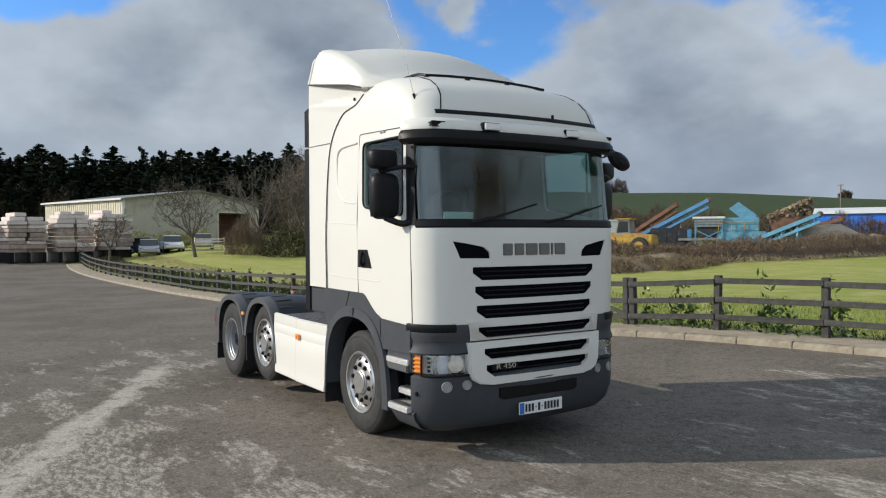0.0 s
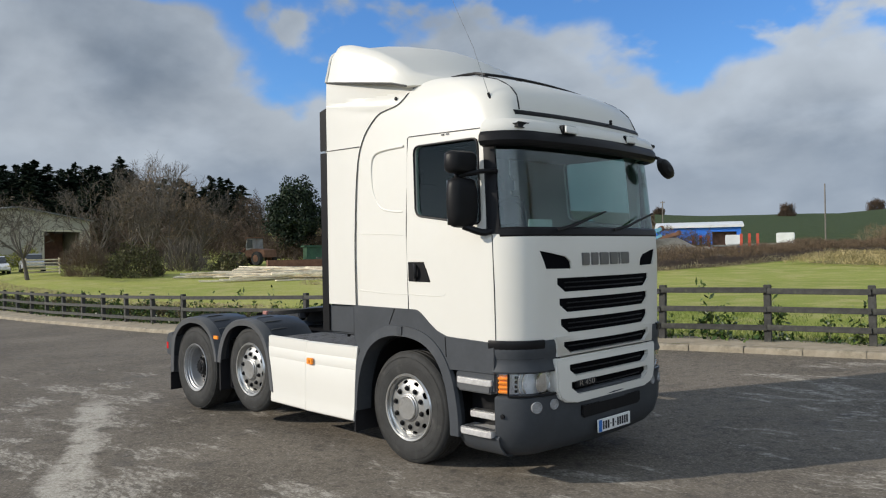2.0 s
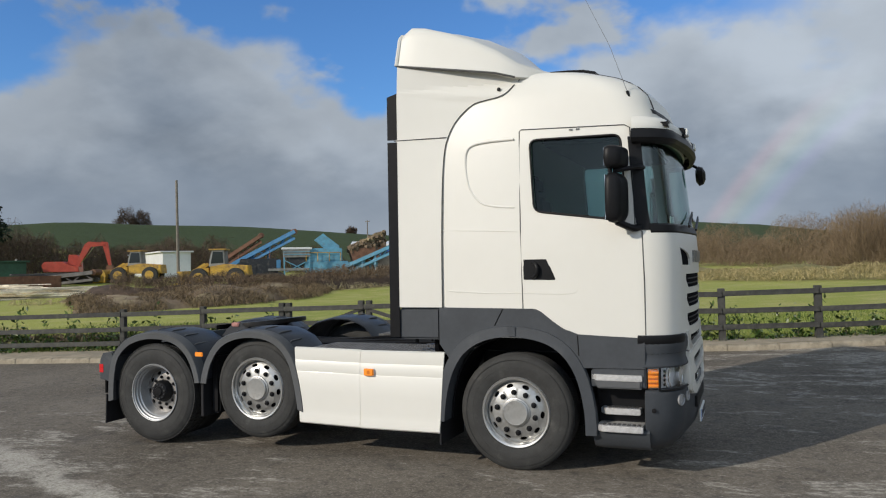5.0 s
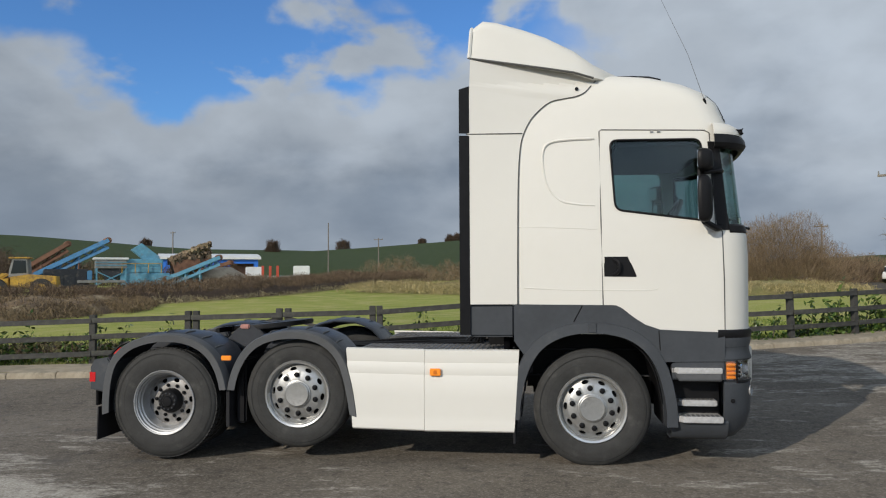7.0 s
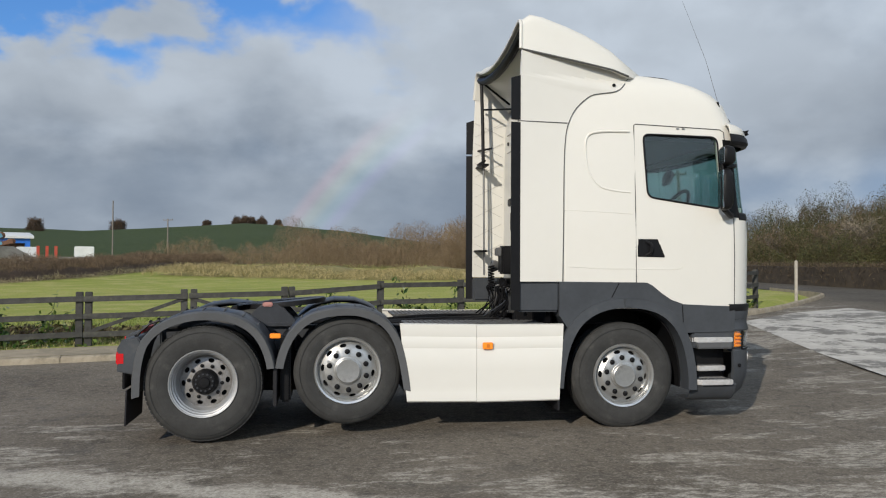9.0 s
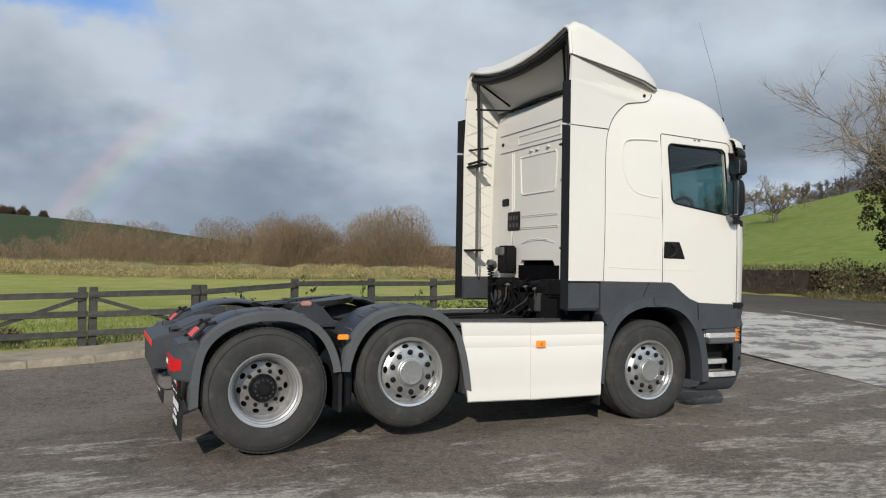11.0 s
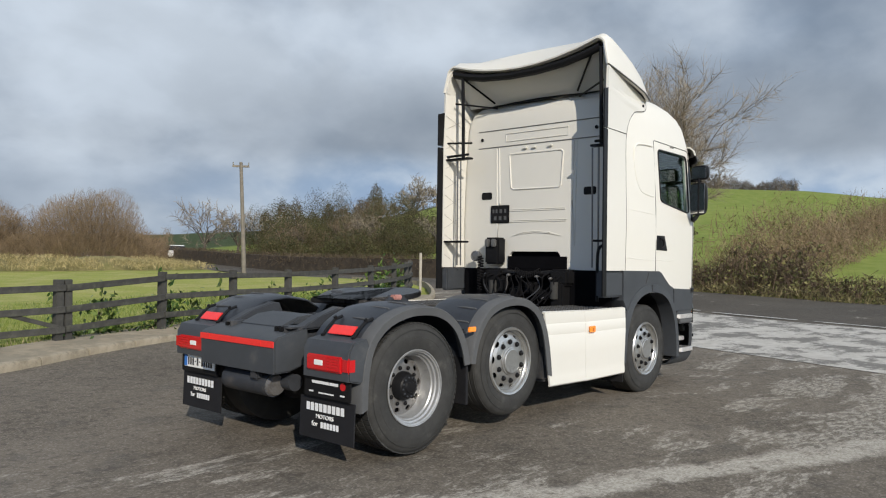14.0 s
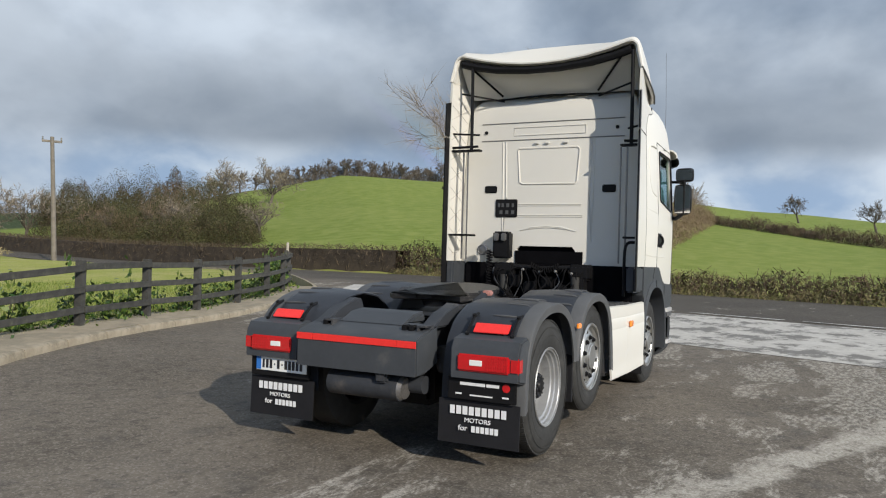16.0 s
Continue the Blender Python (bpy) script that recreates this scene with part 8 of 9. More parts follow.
scrub_line("rough_hedge", [(21.8, 10.0), (20.4, 4), (19.2, -1), (17.2, -6), (14, -13)], 1.05, 1.9, 8000, 32, "rough brambly roadside hedge with dead grass", BRAMBLE, 0.6, 0.012, "hedge", leaves=OLIVE, leaf_n=3500)
scrub_line("dry_grass_edge", [(21.6, 14.5), (20.8, 10.0), (19.4, 4), (18.2, -1), (16.2, -6)], 0.45, 0.8, 2600, 33, "dull grass verge under the hedge", island_material("dull_verge_grass", (0.06, 0.06, 0.024), (0.24, 0.20, 0.10)), 0.4, 0.010, "grass")
scrub_line("field_hedge", [(24.5, 6.5), (34, 7.5), (48, 8.6), (66, 9.5), (88, 10.5), (112, 11.5)], 4.4, 4.4, 30000, 34, "overgrown leafless hedge climbing the hill", SOFTTWIG, 0.8, 0.012, "hedge", leaves=OLIVE, leaf_n=2500)
scrub_line("field_hedge", [(112, 12), (100, 2), (88, -5), (76, -13), (66, -22)], 1.9, 2.6, 12000, 35, "low brown hedge across the hillside", BRAMBLE, 0.8, 0.022, "hedge")
# olive thicket beyond the hedge: low scrub with small bushy trees over it
for k, (x, y, sx, h) in enumerate(((30.5, 45.5, 5.5, 2.4), (34, 41, 6.0, 2.6), (38, 38.5, 5.5, 2.2), (36, 47, 7, 3.6), (40.5, 42, 6, 3.0), (37, 52, 6.5, 5.2), (42, 47, 7, 4.8), (40, 60, 7, 5.6), (44.5, 56, 7.5, 6.4), (48, 51, 7, 5.6), (46, 45, 6, 3.8), (34, 50, 5, 3.4))):
    brush("thicket_bush", at(x, y), (sx, sx, h * 1.12), 3200, 81 + k, "dense olive brown winter thicket", BRAMBLE if k % 3 else TWIG, 0.7, 0.6, 0.010, leaves=DARKOLIVE, leaf_n=15000, leaf=(0.10, 0.068))
PALETWIG = island_material("pale_winter_twigs", (0.17, 0.14, 0.10), (0.34, 0.29, 0.22))
bare_tree("bare_tree", at(42.5, 39.2), 4.2, 92, "bare spreading tree at the thicket's edge", 3, 7, 0.22, 0.12, 0.014, 0.75, mat=PALETWIG)
for k, (x, y, h) in enumerate(((35.5, 44.5, 4.6), (39.5, 46, 5.2), (43.5, 50.5, 6.2), (38.5, 55, 5.6), (33, 47, 4.2))):
    bare_tree("bare_tree", at(x, y), h, 180 + k, "bushy bare tree rising out of the thicket", 3, 8, 0.2, 0.12, 0.015, 0.85, mat=PALETWIG if k % 2 else TWIG)
bare_tree("bare_tree", at(33, 62), 6.2, 93, "pale bare tree by the lane", 3, 7, 0.25, 0.14, 0.02, 0.65, mat=PALETWIG)
bare_tree("bare_tree", at(36.5, 61), 5.6, 94, "pale bare tree by the lane", 3, 7, 0.25, 0.14, 0.02, 0.65, mat=PALETWIG)
bare_tree("bare_tree", at(112, 13.5), 7.0, 95, "pale bare tree at the hedge's top", 3, 8, 0.25, 0.18, 0.03, 0.8, mat=PALETWIG)
for k, (x, y, h) in enumerate(((138, -1.5, 5.5), (125, -12.5, 5.5))):
    bare_tree("bare_tree", at(x, y), h, 96 + k, "small round bare tree on the hill", 3, 7, 0.25, 0.16, 0.03, 0.8)
scrub_line("ridge_trees", [(80, 117), (88, 109), (97, 101.5)], 8.0, 6, 6000, 46, "dark wooded ridge on the far hill", BRAMBLE, 1.3, 0.05, "trees", leaves=DARKOLIVE, leaf_n=26000)
for k, (x, y, h) in enumerate(((80, 76.5, 9.5), (86, 72.5, 8.0), (73, 82, 5.0))):
    bare_tree("bare_tree", at(x, y), h, 190 + k, "large spreading bare tree on the hillside", 3, 10, 0.16, 0.22, 0.03, 1.0, mat=PALETWIG)
# trees on the skyline
rnd = random.Random(9)
for k in range(24):
    b = radians(20.5 + k * 1.12)
    r = 168 + rnd.uniform(-4, 4)
    h = rnd.uniform(3.9, 4.8) + (1.5 if k in (19, 20, 21) else 0)
    bare_tree("skyline_tree", at(r * math.cos(b), r * math.sin(b)), h, 200 + k, "bare winter tree on the skyline", 3, 6, 0.22, 0.2, 0.045, 0.6, mat=TWIG_GREY, group="skyline trees")
scrub_line("skyline_hedge", [(168 * math.cos(radians(b)), 168 * math.sin(radians(b))) for b in range(15, 41, 3)], 3.4, 4.0, 15000, 41, "bare winter trees and hedge along the skyline", TWIG_GREY, 1.5, 0.035, "hedge")
for b, r, h in ((109.3, 330, 6), (98.0, 420, 4.2), (95.9, 425, 4.8), (95.3, 422, 5.8), (94.8, 428, 4.4), (94.1, 421, 5.2), (92.9, 425, 4.0), (104, 400, 7), (134, 370, 9), (133, 372, 8), (118, 420, 6)):
    b = radians(b)
    brush("hill_tree", at(r * math.cos(b), r * math.sin(b)), (h * 1.2, h * 1.2, h), 2400, int(r + h * 7), "small dark tree on a far hill", BRAMBLE, 0.7, 1.5, 0.06, category="tree")

# ivy-clad tree across the road
def ivy_tree():
    x, y = 22.3, 9.6
    rng = np.random.default_rng(77)
    tree = thing("ivy_clad_tree", at(x, y), "bare roadside tree with its trunk thick with dark ivy", "tree")
    bm = bmesh.new()
    tube(bm, [(0, 0, -0.3), (0.1, 0, 1.4), (0, 0.1, 3.0)], [0.42, 0.34, 0.30], 10)
    part("trunk", bm, BARK, tree)
    out, twigs = [], []
    for k in range(20):
        a = 6.283 * k / 20 + rng.uniform(-0.2, 0.2)
        lift = rng.uniform(0.55, 1.7)
        branches(rng, (0.15 * math.cos(a), 0.15 * math.sin(a), rng.uniform(1.8, 3.4)), (math.cos(a) * 0.75, math.sin(a) * 0.75, lift), 2.7 * rng.uniform(0.8, 1.15), 0.065, 3, out, twigs, 0.42, 0.10)
    bm = bmesh.new()
    for pts, rs in out:
        tube(bm, pts, [max(r, 0.007) for r in rs], 4, caps=False)
    part("limb_mass", bm, BARK, tree)
    for pts, rs in out:
        if rs[0] < 0.05:
            for _ in range(11):
                b = pts[rng.integers(1, len(pts))]
                d = (pts[-1] - pts[0]).normalized() + Vector(rng.normal(size=3)) * 0.55
                twigs.append((b, b + d.normalized() * rng.uniform(0.5, 1.2)))
    v, f = slivers(np.array([list(t[0]) for t in twigs]), np.array([list(t[1]) for t in twigs]), 0.007, rng)
    part("twig_mass", raw_mesh(v, f, PALETWIG), None, tree)
    cs = []
    for _ in range(380):
        z = rng.uniform(0.3, 6.4)
        rad = 0.70 + 1.55 * ease((z - 0.6) / 2.6) * (1 - 0.5 * ease((z - 4.6) / 1.8))
        a = rng.uniform(0, 6.283)
        q = rad * rng.uniform(0.35, 1.0)
        cs.append((q * math.cos(a), q * math.sin(a), z, rng.uniform(0.22, 0.44)))
    pts = []
    for cx, cy, cz, r in cs:
        p = rng.normal(size=(130, 3))
        p /= np.linalg.norm(p, axis=1)[:, None]
        pts.append(p * (rng.uniform(0.3, 1, 130) ** 0.4 * r)[:, None] + np.array([cx, cy, cz]))
    v, f = leaf_quads(np.concatenate(pts), 0.12, 0.09, rng)
    part("ivy", raw_mesh(v, f, IVY), None, tree, "dense dark ivy")


ivy_tree()


# laurel shrubs planted along the fence
def shrub_mesh(seed):
    rng = np.random.default_rng(seed)
    stems_b, stems_t, leaves = [], [], []
    for k in range(rng.integers(3, 6)):
        a, ln = rng.uniform(0, 6.283), rng.uniform(0.3, 0.9)
        top = np.array([math.cos(a) * 0.15, math.sin(a) * 0.15, ln])
        stems_b.append((0, 0, 0))
        stems_t.append(top)
        for j in range(rng.integers(16, 26)):
            f = rng.uniform(0.2, 1.05)
            leaves.append(top * f + rng.normal(size=3) * 0.06)
    for k in range(40):
        leaves.append(rng.normal(size=3) * np.array([0.2, 0.2, 0.04]) + np.array([0, 0, 0.07]))
    return slivers(stems_b, stems_t, 0.008, rng), leaf_quads(leaves, 0.125, 0.056, rng, droop=np.array([0, 0, 0.25]))


kinds = []
for s in range(5):
    (sv, sf), (lv, lf) = shrub_mesh(300 + s)
    kinds.append((raw_mesh(sv, sf, BARK), raw_mesh(lv, lf, LAUREL)))
rnd = random.Random(12)
k = 0
for (x0, y0), (x1, y1) in zip(FENCE[6:], FENCE[7:]):
    if (x0, y0) in (FENCE[14], FENCE[15]):
        continue
    d = math.hypot(x1 - x0, y1 - y0)
    cnt = max(2, round(d / (0.34 if x0 > 4 else 0.5)))
    for j in range(cnt):
        f = (j + rnd.uniform(0.2, 0.8)) / cnt
        tx, ty = (x1 - x0) / d, (y1 - y0) / d
        off = rnd.uniform(0.22, 0.5)
        x, y = x0 + (x1 - x0) * f - ty * off, y0 + (y1 - y0) * f + tx * off
        s = rnd.uniform(0.75, 1.12) * (1.0 + 0.3 * ease((x - 3.5) / 3) + 0.15 * ease((-3 - x) / 3))
        shrub = thing("laurel_shrub", at(x, y, 0.06, rnd.uniform(0, 360)) @ Matrix.Diagonal((s, s, s * rnd.uniform(0.8, 1.15), 1)), "young laurel shrub behind the timber fence", "shrub", "laurel shrubs along the fence")
        sm, lm = kinds[k % 5]
        k += 1
        part("stem_mass", sm, None, shrub)
        part("foliage", lm, None, shrub)


def blades(name, line, width, n, h, seed, label, mat):
    rng = np.random.default_rng(seed)
    P = np.array(line, float)
    seg = np.linalg.norm(np.diff(P, axis=0), axis=1)
    cum = np.concatenate([[0], np.cumsum(seg)])
    s = rng.uniform(0, cum[-1], n)
    i = np.clip(np.searchsorted(cum, s) - 1, 0, len(seg) - 1)
    t = (P[i + 1] - P[i]) / seg[i][:, None]
    q = P[i] + t * (s - cum[i])[:, None] + np.stack([-t[:, 1], t[:, 0]], 1) * (rng.uniform(0, 1, n) ** 1.4 * width)[:, None]
    z = np.array([land_z(a, b) for a, b in q]) + 0.04
    b = np.stack([q[:, 0], q[:, 1], z], 1)
    tip = b + np.stack([rng.normal(size=n) * h * 0.35, rng.normal(size=n) * h * 0.35, rng.uniform(0.4, 1.2, n) * h], 1)
    v, f = slivers(b, tip, 0.006, rng)
    tagged(part(name, raw_mesh(v, f, mat), None), label, "grass", kind="stuff")


blades("verge_grass", FENCE[8:], 1.6, 16000, 0.10, 401, "short grass and weeds along the fence", BLADE)
blades("verge_litter", FENCE[8:], 0.5, 4500, 0.10, 402, "dead leaves and dry stalks under the fence", DRY)
blades("meadow_tufts", [(x, y + 1.4) for x, y in FENCE[10:]], 7.0, 26000, 0.12, 403, "tufted meadow grass behind the fence", BLADE)

# ---- buildings, stores and machines ----
CREAM = material("cream_cladding", (0.62, 0.57, 0.42), 0.6, var=0.08, scale=0.8, dirt=(0.28, 0.26, 0.18), dirt_amount=0.3, dirt_scale=0.5)
ROOFGREY = material("grey_sheet_roof", (0.20, 0.21, 0.20), 0.6, var=0.12, scale=0.6, dirt=(0.12, 0.12, 0.09), dirt_amount=0.4, dirt_scale=0.7)
GABLE = material("grey_green_cladding", (0.46, 0.43, 0.34), 0.65, var=0.1, scale=0.6, dirt=(0.12, 0.12, 0.09), dirt_amount=0.35, dirt_scale=0.5)
BLUESHEET = material("bright_blue_sheeting", (0.025, 0.16, 0.62), 0.5, var=0.1, scale=0.7)
WHITESHEET = material("white_sheet_roof", (0.66, 0.67, 0.67), 0.5, var=0.08, scale=0.6)
MBLUE = material("weathered_blue_machine_paint", (0.11, 0.30, 0.42), 0.5, var=0.25, scale=1.5, dirt=(0.22, 0.19, 0.15), dirt_amount=0.4, dirt_scale=1.6)
MBLUE2 = material("deep_blue_machine_paint", (0.07, 0.22, 0.40), 0.5, var=0.25, scale=1.5, dirt=(0.18, 0.15, 0.12), dirt_amount=0.35, dirt_scale=1.6)
MRED = material("red_machine_paint", (0.40, 0.055, 0.03), 0.5, var=0.2, scale=1.5, dirt=(0.18, 0.10, 0.07), dirt_amount=0.35, dirt_scale=1.6)
MYELLOW = material("yellow_machine_paint", (0.50, 0.30, 0.035), 0.5, var=0.3, scale=1.5, dirt=(0.16, 0.10, 0.05), dirt_amount=0.65, dirt_scale=1.6)
MGREY = material("grey_machine_steel", (0.22, 0.22, 0.21), 0.6, var=0.25, scale=2.0, dirt=(0.16, 0.10, 0.06), dirt_amount=0.4)
RUST = material("rusty_steel", (0.17, 0.085, 0.05), 0.85, var=0.35, scale=2.0)
PALEWOOD = material("fresh_sawn_timber", (0.80, 0.69, 0.53), 0.8, var=0.3, scale=2.0, per_object=0.55)
WRAP = material("pale_wrapped_bales", (0.66, 0.58, 0.53), 0.6, var=0.15, scale=1.5, per_object=0.2)
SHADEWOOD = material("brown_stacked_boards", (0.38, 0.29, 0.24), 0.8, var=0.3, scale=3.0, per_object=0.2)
POLEWOOD = material("grey_pole_timber", (0.17, 0.15, 0.125), 0.8, var=0.25, scale=3.0)
CARSILVER = material("silver_car_paint", (0.42, 0.44, 0.46), 0.3, metal=0.4, var=0.05, coat=0.6)
CARDARK = material("dark_blue_car_paint", (0.03, 0.05, 0.09), 0.3, var=0.05, coat=0.6)
CARWHITE = material("white_car_paint", (0.70, 0.70, 0.70), 0.3, var=0.03, coat=0.6)
DARKGLASS = material("dark_car_glass", (0.02, 0.025, 0.03), 0.1, var=0.05)


def shed():
    """Cream farm shed; local x runs along the gable, local y away along the side."""
    s = thing("farm_shed", pose(-86.1, 13.6, land_z(-86, 14) - 0.2, 0, 0, 107.0), "long cream and grey steel farm shed with a shallow roof", "shed")
    W, D, E, A = 18.6, 19.5, 6.1, 7.3
    bm = bmesh.new()
    prism(bm, [(0, 0), (W, 0), (W, E), (W / 2, A), (0, E)], 1, 0.0, 0.25)
    bmd = bmesh.new()
    prism(bmd, [(12.6, -0.5), (17.4, -0.5), (17.4, 4.6), (12.6, 4.6)], 1, -0.5, 0.8)
    part("gable_wall", carve(finish(bm), [bmd]), GABLE, s)
    bm = bmesh.new()
    box(bm, 0, W, D, D + 0.2, 0, E)
    part("rear_wall", bm, CREAM, s)
    for x in (-0.22, W + 0.02):
        bm = bmesh.new()
        box(bm, x, x + 0.2, 0, D, 0, E)
        part("side_wall", bm, CREAM, s)
    bm = bmesh.new()
    for k in range(36):
        y = 0.3 + k * 0.54
        box(bm, -0.27, -0.22, y, y + 0.14, 0.1, E - 0.05)
    tagged(part("cladding_rib", bm, CREAM, s), kind="stuff")
    for sgn in (0, 1):
        bm = bmesh.new()
        x0, x1 = (-0.5, W / 2) if sgn == 0 else (W + 0.5, W / 2)
        vs = [bm.verts.new(p) for p in ((x0, -0.5, E - 0.08), (x1, -0.5, A + 0.05), (x1, D + 0.5, A + 0.05), (x0, D + 0.5, E - 0.08))]
        bm.faces.new(vs)
        part("roof", thicken(bm, 0.12), ROOFGREY, s)
    bm = bmesh.new()
    box(bm, -0.6, -0.45, -0.5, D + 0.5, E - 0.28, E - 0.08, 0.03)
    part("gutter", bm, WHITESHEET, s)
    bm = bmesh.new()
    box(bm, -0.16, 0.1, -0.16, 0.0, 0, E, 0.02)
    part("downpipe", bm, WHITESHEET, s)
    bm = bmesh.new()
    box(bm, 12.7, 17.3, 3.0, 3.2, 0, 4.5)
    part("dark_interior", bm, RUST, s)
    bm = bmesh.new()
    box(bm, 12.4, 12.6, -0.08, 0.0, 0, 4.8)
    box(bm, 17.4, 17.6, -0.08, 0.0, 0, 4.8)
    box(bm, 12.4, 17.6, -0.08, 0.0, 4.6, 4.8)
    part("door_frame", bm, CREAM, s)


shed()


def timber_load(x, y, turn, seed, label):
    """A stacked load of boards under pale wraps, on low bearers."""
    t = thing("timber_load", at(x, y, 0, turn), label, "timber stack", "timber loads")
    r = random.Random(seed)
    for k in (-1.2, 0.0, 1.2):
        bm = bmesh.new()
        box(bm, -1.5, 1.5, k - 0.15, k + 0.15, -0.1, 0.85, 0.02)
        part("bearer", bm, BLACK, t)
    z = 0.85
    for lay in range(10):
        h = r.uniform(0.24, 0.36)
        inset = r.uniform(0, 0.12) if lay < 8 else 0.3 * (lay - 7)
        for j in range(2):
            if lay == 9 and j == 1 and seed % 2:
                continue
            bm = bmesh.new()
            y0 = -1.55 + j * 1.58 + r.uniform(-0.08, 0.08) + inset * (1 - j)
            y1 = y0 + 1.48 - inset
            box(bm, -1.5 + inset + r.uniform(-0.2, 0.2), 1.5 - inset + r.uniform(-0.2, 0.2), y0, y1, z, z + h, 0.04, Matrix.Rotation(radians(r.uniform(-3, 3)), 4, "Z"))
            part("board_pack", bm, WRAP if (lay >= 6 or (lay + j + seed) % 4 == 0) else SHADEWOOD, t)
        z += h + 0.03


timber_load(-64.2, 1.4, 12, 1, "stacked board packs topped with pale wraps")
timber_load(-64.4, 5.0, 9, 2, "stacked board packs topped with pale wraps")
timber_load(-66.4, 8.4, 15, 3, "stacked board packs topped with pale wraps")
timber_load(-66.0, -2.4, 12, 4, "stacked board packs topped with pale wraps")


def car(x, y, turn, paint, label):
    c = thing("car", at(x, y, 0.0, turn), label, "car", "parked cars")
    bm = bmesh.new()
    rows = []
    for px, w, z0, z1 in ((-2.1, 0.70, 0.45, 0.80), (-2.0, 0.84, 0.30, 0.92), (-0.9, 0.88, 0.25, 0.95), (0.9, 0.88, 0.25, 0.93), (1.9, 0.82, 0.30, 0.78), (2.1, 0.66, 0.42, 0.66)):
        rows.append([(px, -w, z0), (px, -w * 1.02, (z0 + z1) / 2), (px, -w * 0.93, z1), (px, w * 0.93, z1), (px, w * 1.02, (z0 + z1) / 2), (px, w, z0)])
    vs = grid(bm, rows, close_u=True)
    bm.faces.new(vs[0])
    bm.faces.new(vs[-1])
    part("body", bm, paint, c)
    bm = bmesh.new()
    side = [(-1.75, 0.92), (-1.25, 1.40), (0.15, 1.45), (1.05, 0.92)]
    prism(bm, side, 1, -0.72, 0.72, 0.05)
    part("cabin_glass", bm, DARKGLASS, c)
    bm = bmesh.new()
    prism(bm, [(-1.30, 1.38), (-1.22, 1.45), (0.12, 1.49), (0.22, 1.42)], 1, -0.70, 0.70, 0.02)
    part("roof", bm, paint, c)
    for px in (-1.35, 1.3):
        for py in (-0.80, 0.80):
            bm = bmesh.new()
            lathe(bm, [(0.31, -0.1), (0.32, 0.0), (0.31, 0.1)], 18)
            w = part("wheel", bm, RUBBER, c)
            w.matrix_local = pose(px, py, 0.32)
            bm = bmesh.new()
            lathe(bm, [(0.2, 0.102), (0.0, 0.11)] if py > 0 else [(0.2, -0.102), (0.0, -0.11)], 14)
            part("rim", bm, ALLOY, w)
    for py in (-0.6, 0.6):
        bm = bmesh.new()
        box(bm, 1.98, 2.08, py - 0.16, py + 0.16, 0.62, 0.74, 0.02)
        part("headlamp", bm, CHROME, c)


car(-62.4, 10.9, -12, CARSILVER, "silver car parked behind the fence")
car(-63.8, 13.2, -8, CARWHITE, "white car parked behind the fence")
car(-62.0, 15.4, -15, CARSILVER, "silver estate car parked behind the fence")
car(-66.8, 12.0, 60, CARDARK, "small dark blue car parked by the shed")
scrub_line("gorse_hedge", [(-71.5, 11.0), (-71.0, 14.0), (-70.0, 18.5)], 2.3, 1.8, 900, 45, "bright yellow-green hedge in front of the shed", OLIVE, 0.5, 0.02, "hedge", leaves=island_material("yellow_green_leaves", (0.14, 0.16, 0.02), (0.34, 0.32, 0.05)), leaf_n=3200)


def hurdle(x, y, turn):
    h = thing("field_gate", at(x, y, 0, turn), "pale timber field gate beside the lawn", "gate")
    for k in range(2):
        bm = bmesh.new()
        box(bm, -1.6 + k * 3.1, -1.5 + k * 3.1, -0.05, 0.05, -0.1, 1.3, 0.01)
        part("post", bm, PALEWOOD, h)
    for k in range(5):
        bm = bmesh.new()
        box(bm, -1.5, 1.5, -0.03, 0.03, 0.2 + k * 0.23, 0.3 + k * 0.23, 0.01)
        part("rail", bm, PALEWOOD, h)


hurdle(-56.5, 14.4, 115)


SCRAPSTEEL = material("dull_scrap_steel", (0.10, 0.092, 0.085), 0.7, var=0.4, scale=2.0, per_object=0.5)


def plank_pile(x, y, turn, n, seed, mat, label, long=6.0, name="plank_pile", kind="timber pile"):
    p = thing(name, at(x, y, 0, turn), label, kind, "plank piles")
    r = random.Random(seed)
    for k in range(n):
        bm = bmesh.new()
        L = long * r.uniform(0.6, 1.0)
        z = 0.02 + (k // 9) * 0.13
        yy = (k % 9) * 0.46 + r.uniform(-0.2, 0.2)
        xx = r.uniform(-1.5, 1.5)
        w, th = r.uniform(0.07, 0.13), r.uniform(0.05, 0.11)
        box(bm, -L / 2 + xx, L / 2 + xx, yy - w, yy + w, z, z + th, 0.008, Matrix.Rotation(radians(r.uniform(-20, 20)), 4, "Z") @ Matrix.Rotation(radians(r.uniform(-1.6, 1.6)), 4, "Y"))
        part("plank", bm, mat, p)


plank_pile(-43.5, 23.2, 52, 35, 1, PALEWOOD, "loose pile of pale sawn planks on the grass", 8.0)
plank_pile(-39.6, 24.2, 58, 35, 2, PALEWOOD, "loose pile of pale sawn planks on the grass", 8.5)
plank_pile(-37.5, 27.2, 66, 42, 3, PALEWOOD, "loose pile of pale sawn planks on the grass", 7.5)
plank_pile(-43.5, 27.0, 40, 42, 4, PALEWOOD, "loose pile of pale sawn planks on the grass", 7.0)
plank_pile(-41.0, 31.0, 62, 18, 5, RUST, "pile of rusty beams and offcuts", 6.0)
plank_pile(-46.8, 37.6, 66, 63, 6, SCRAPSTEEL, "jumbled heap of dark steel frames and beams", 6.5, "scrap_heap", "scrap pile")


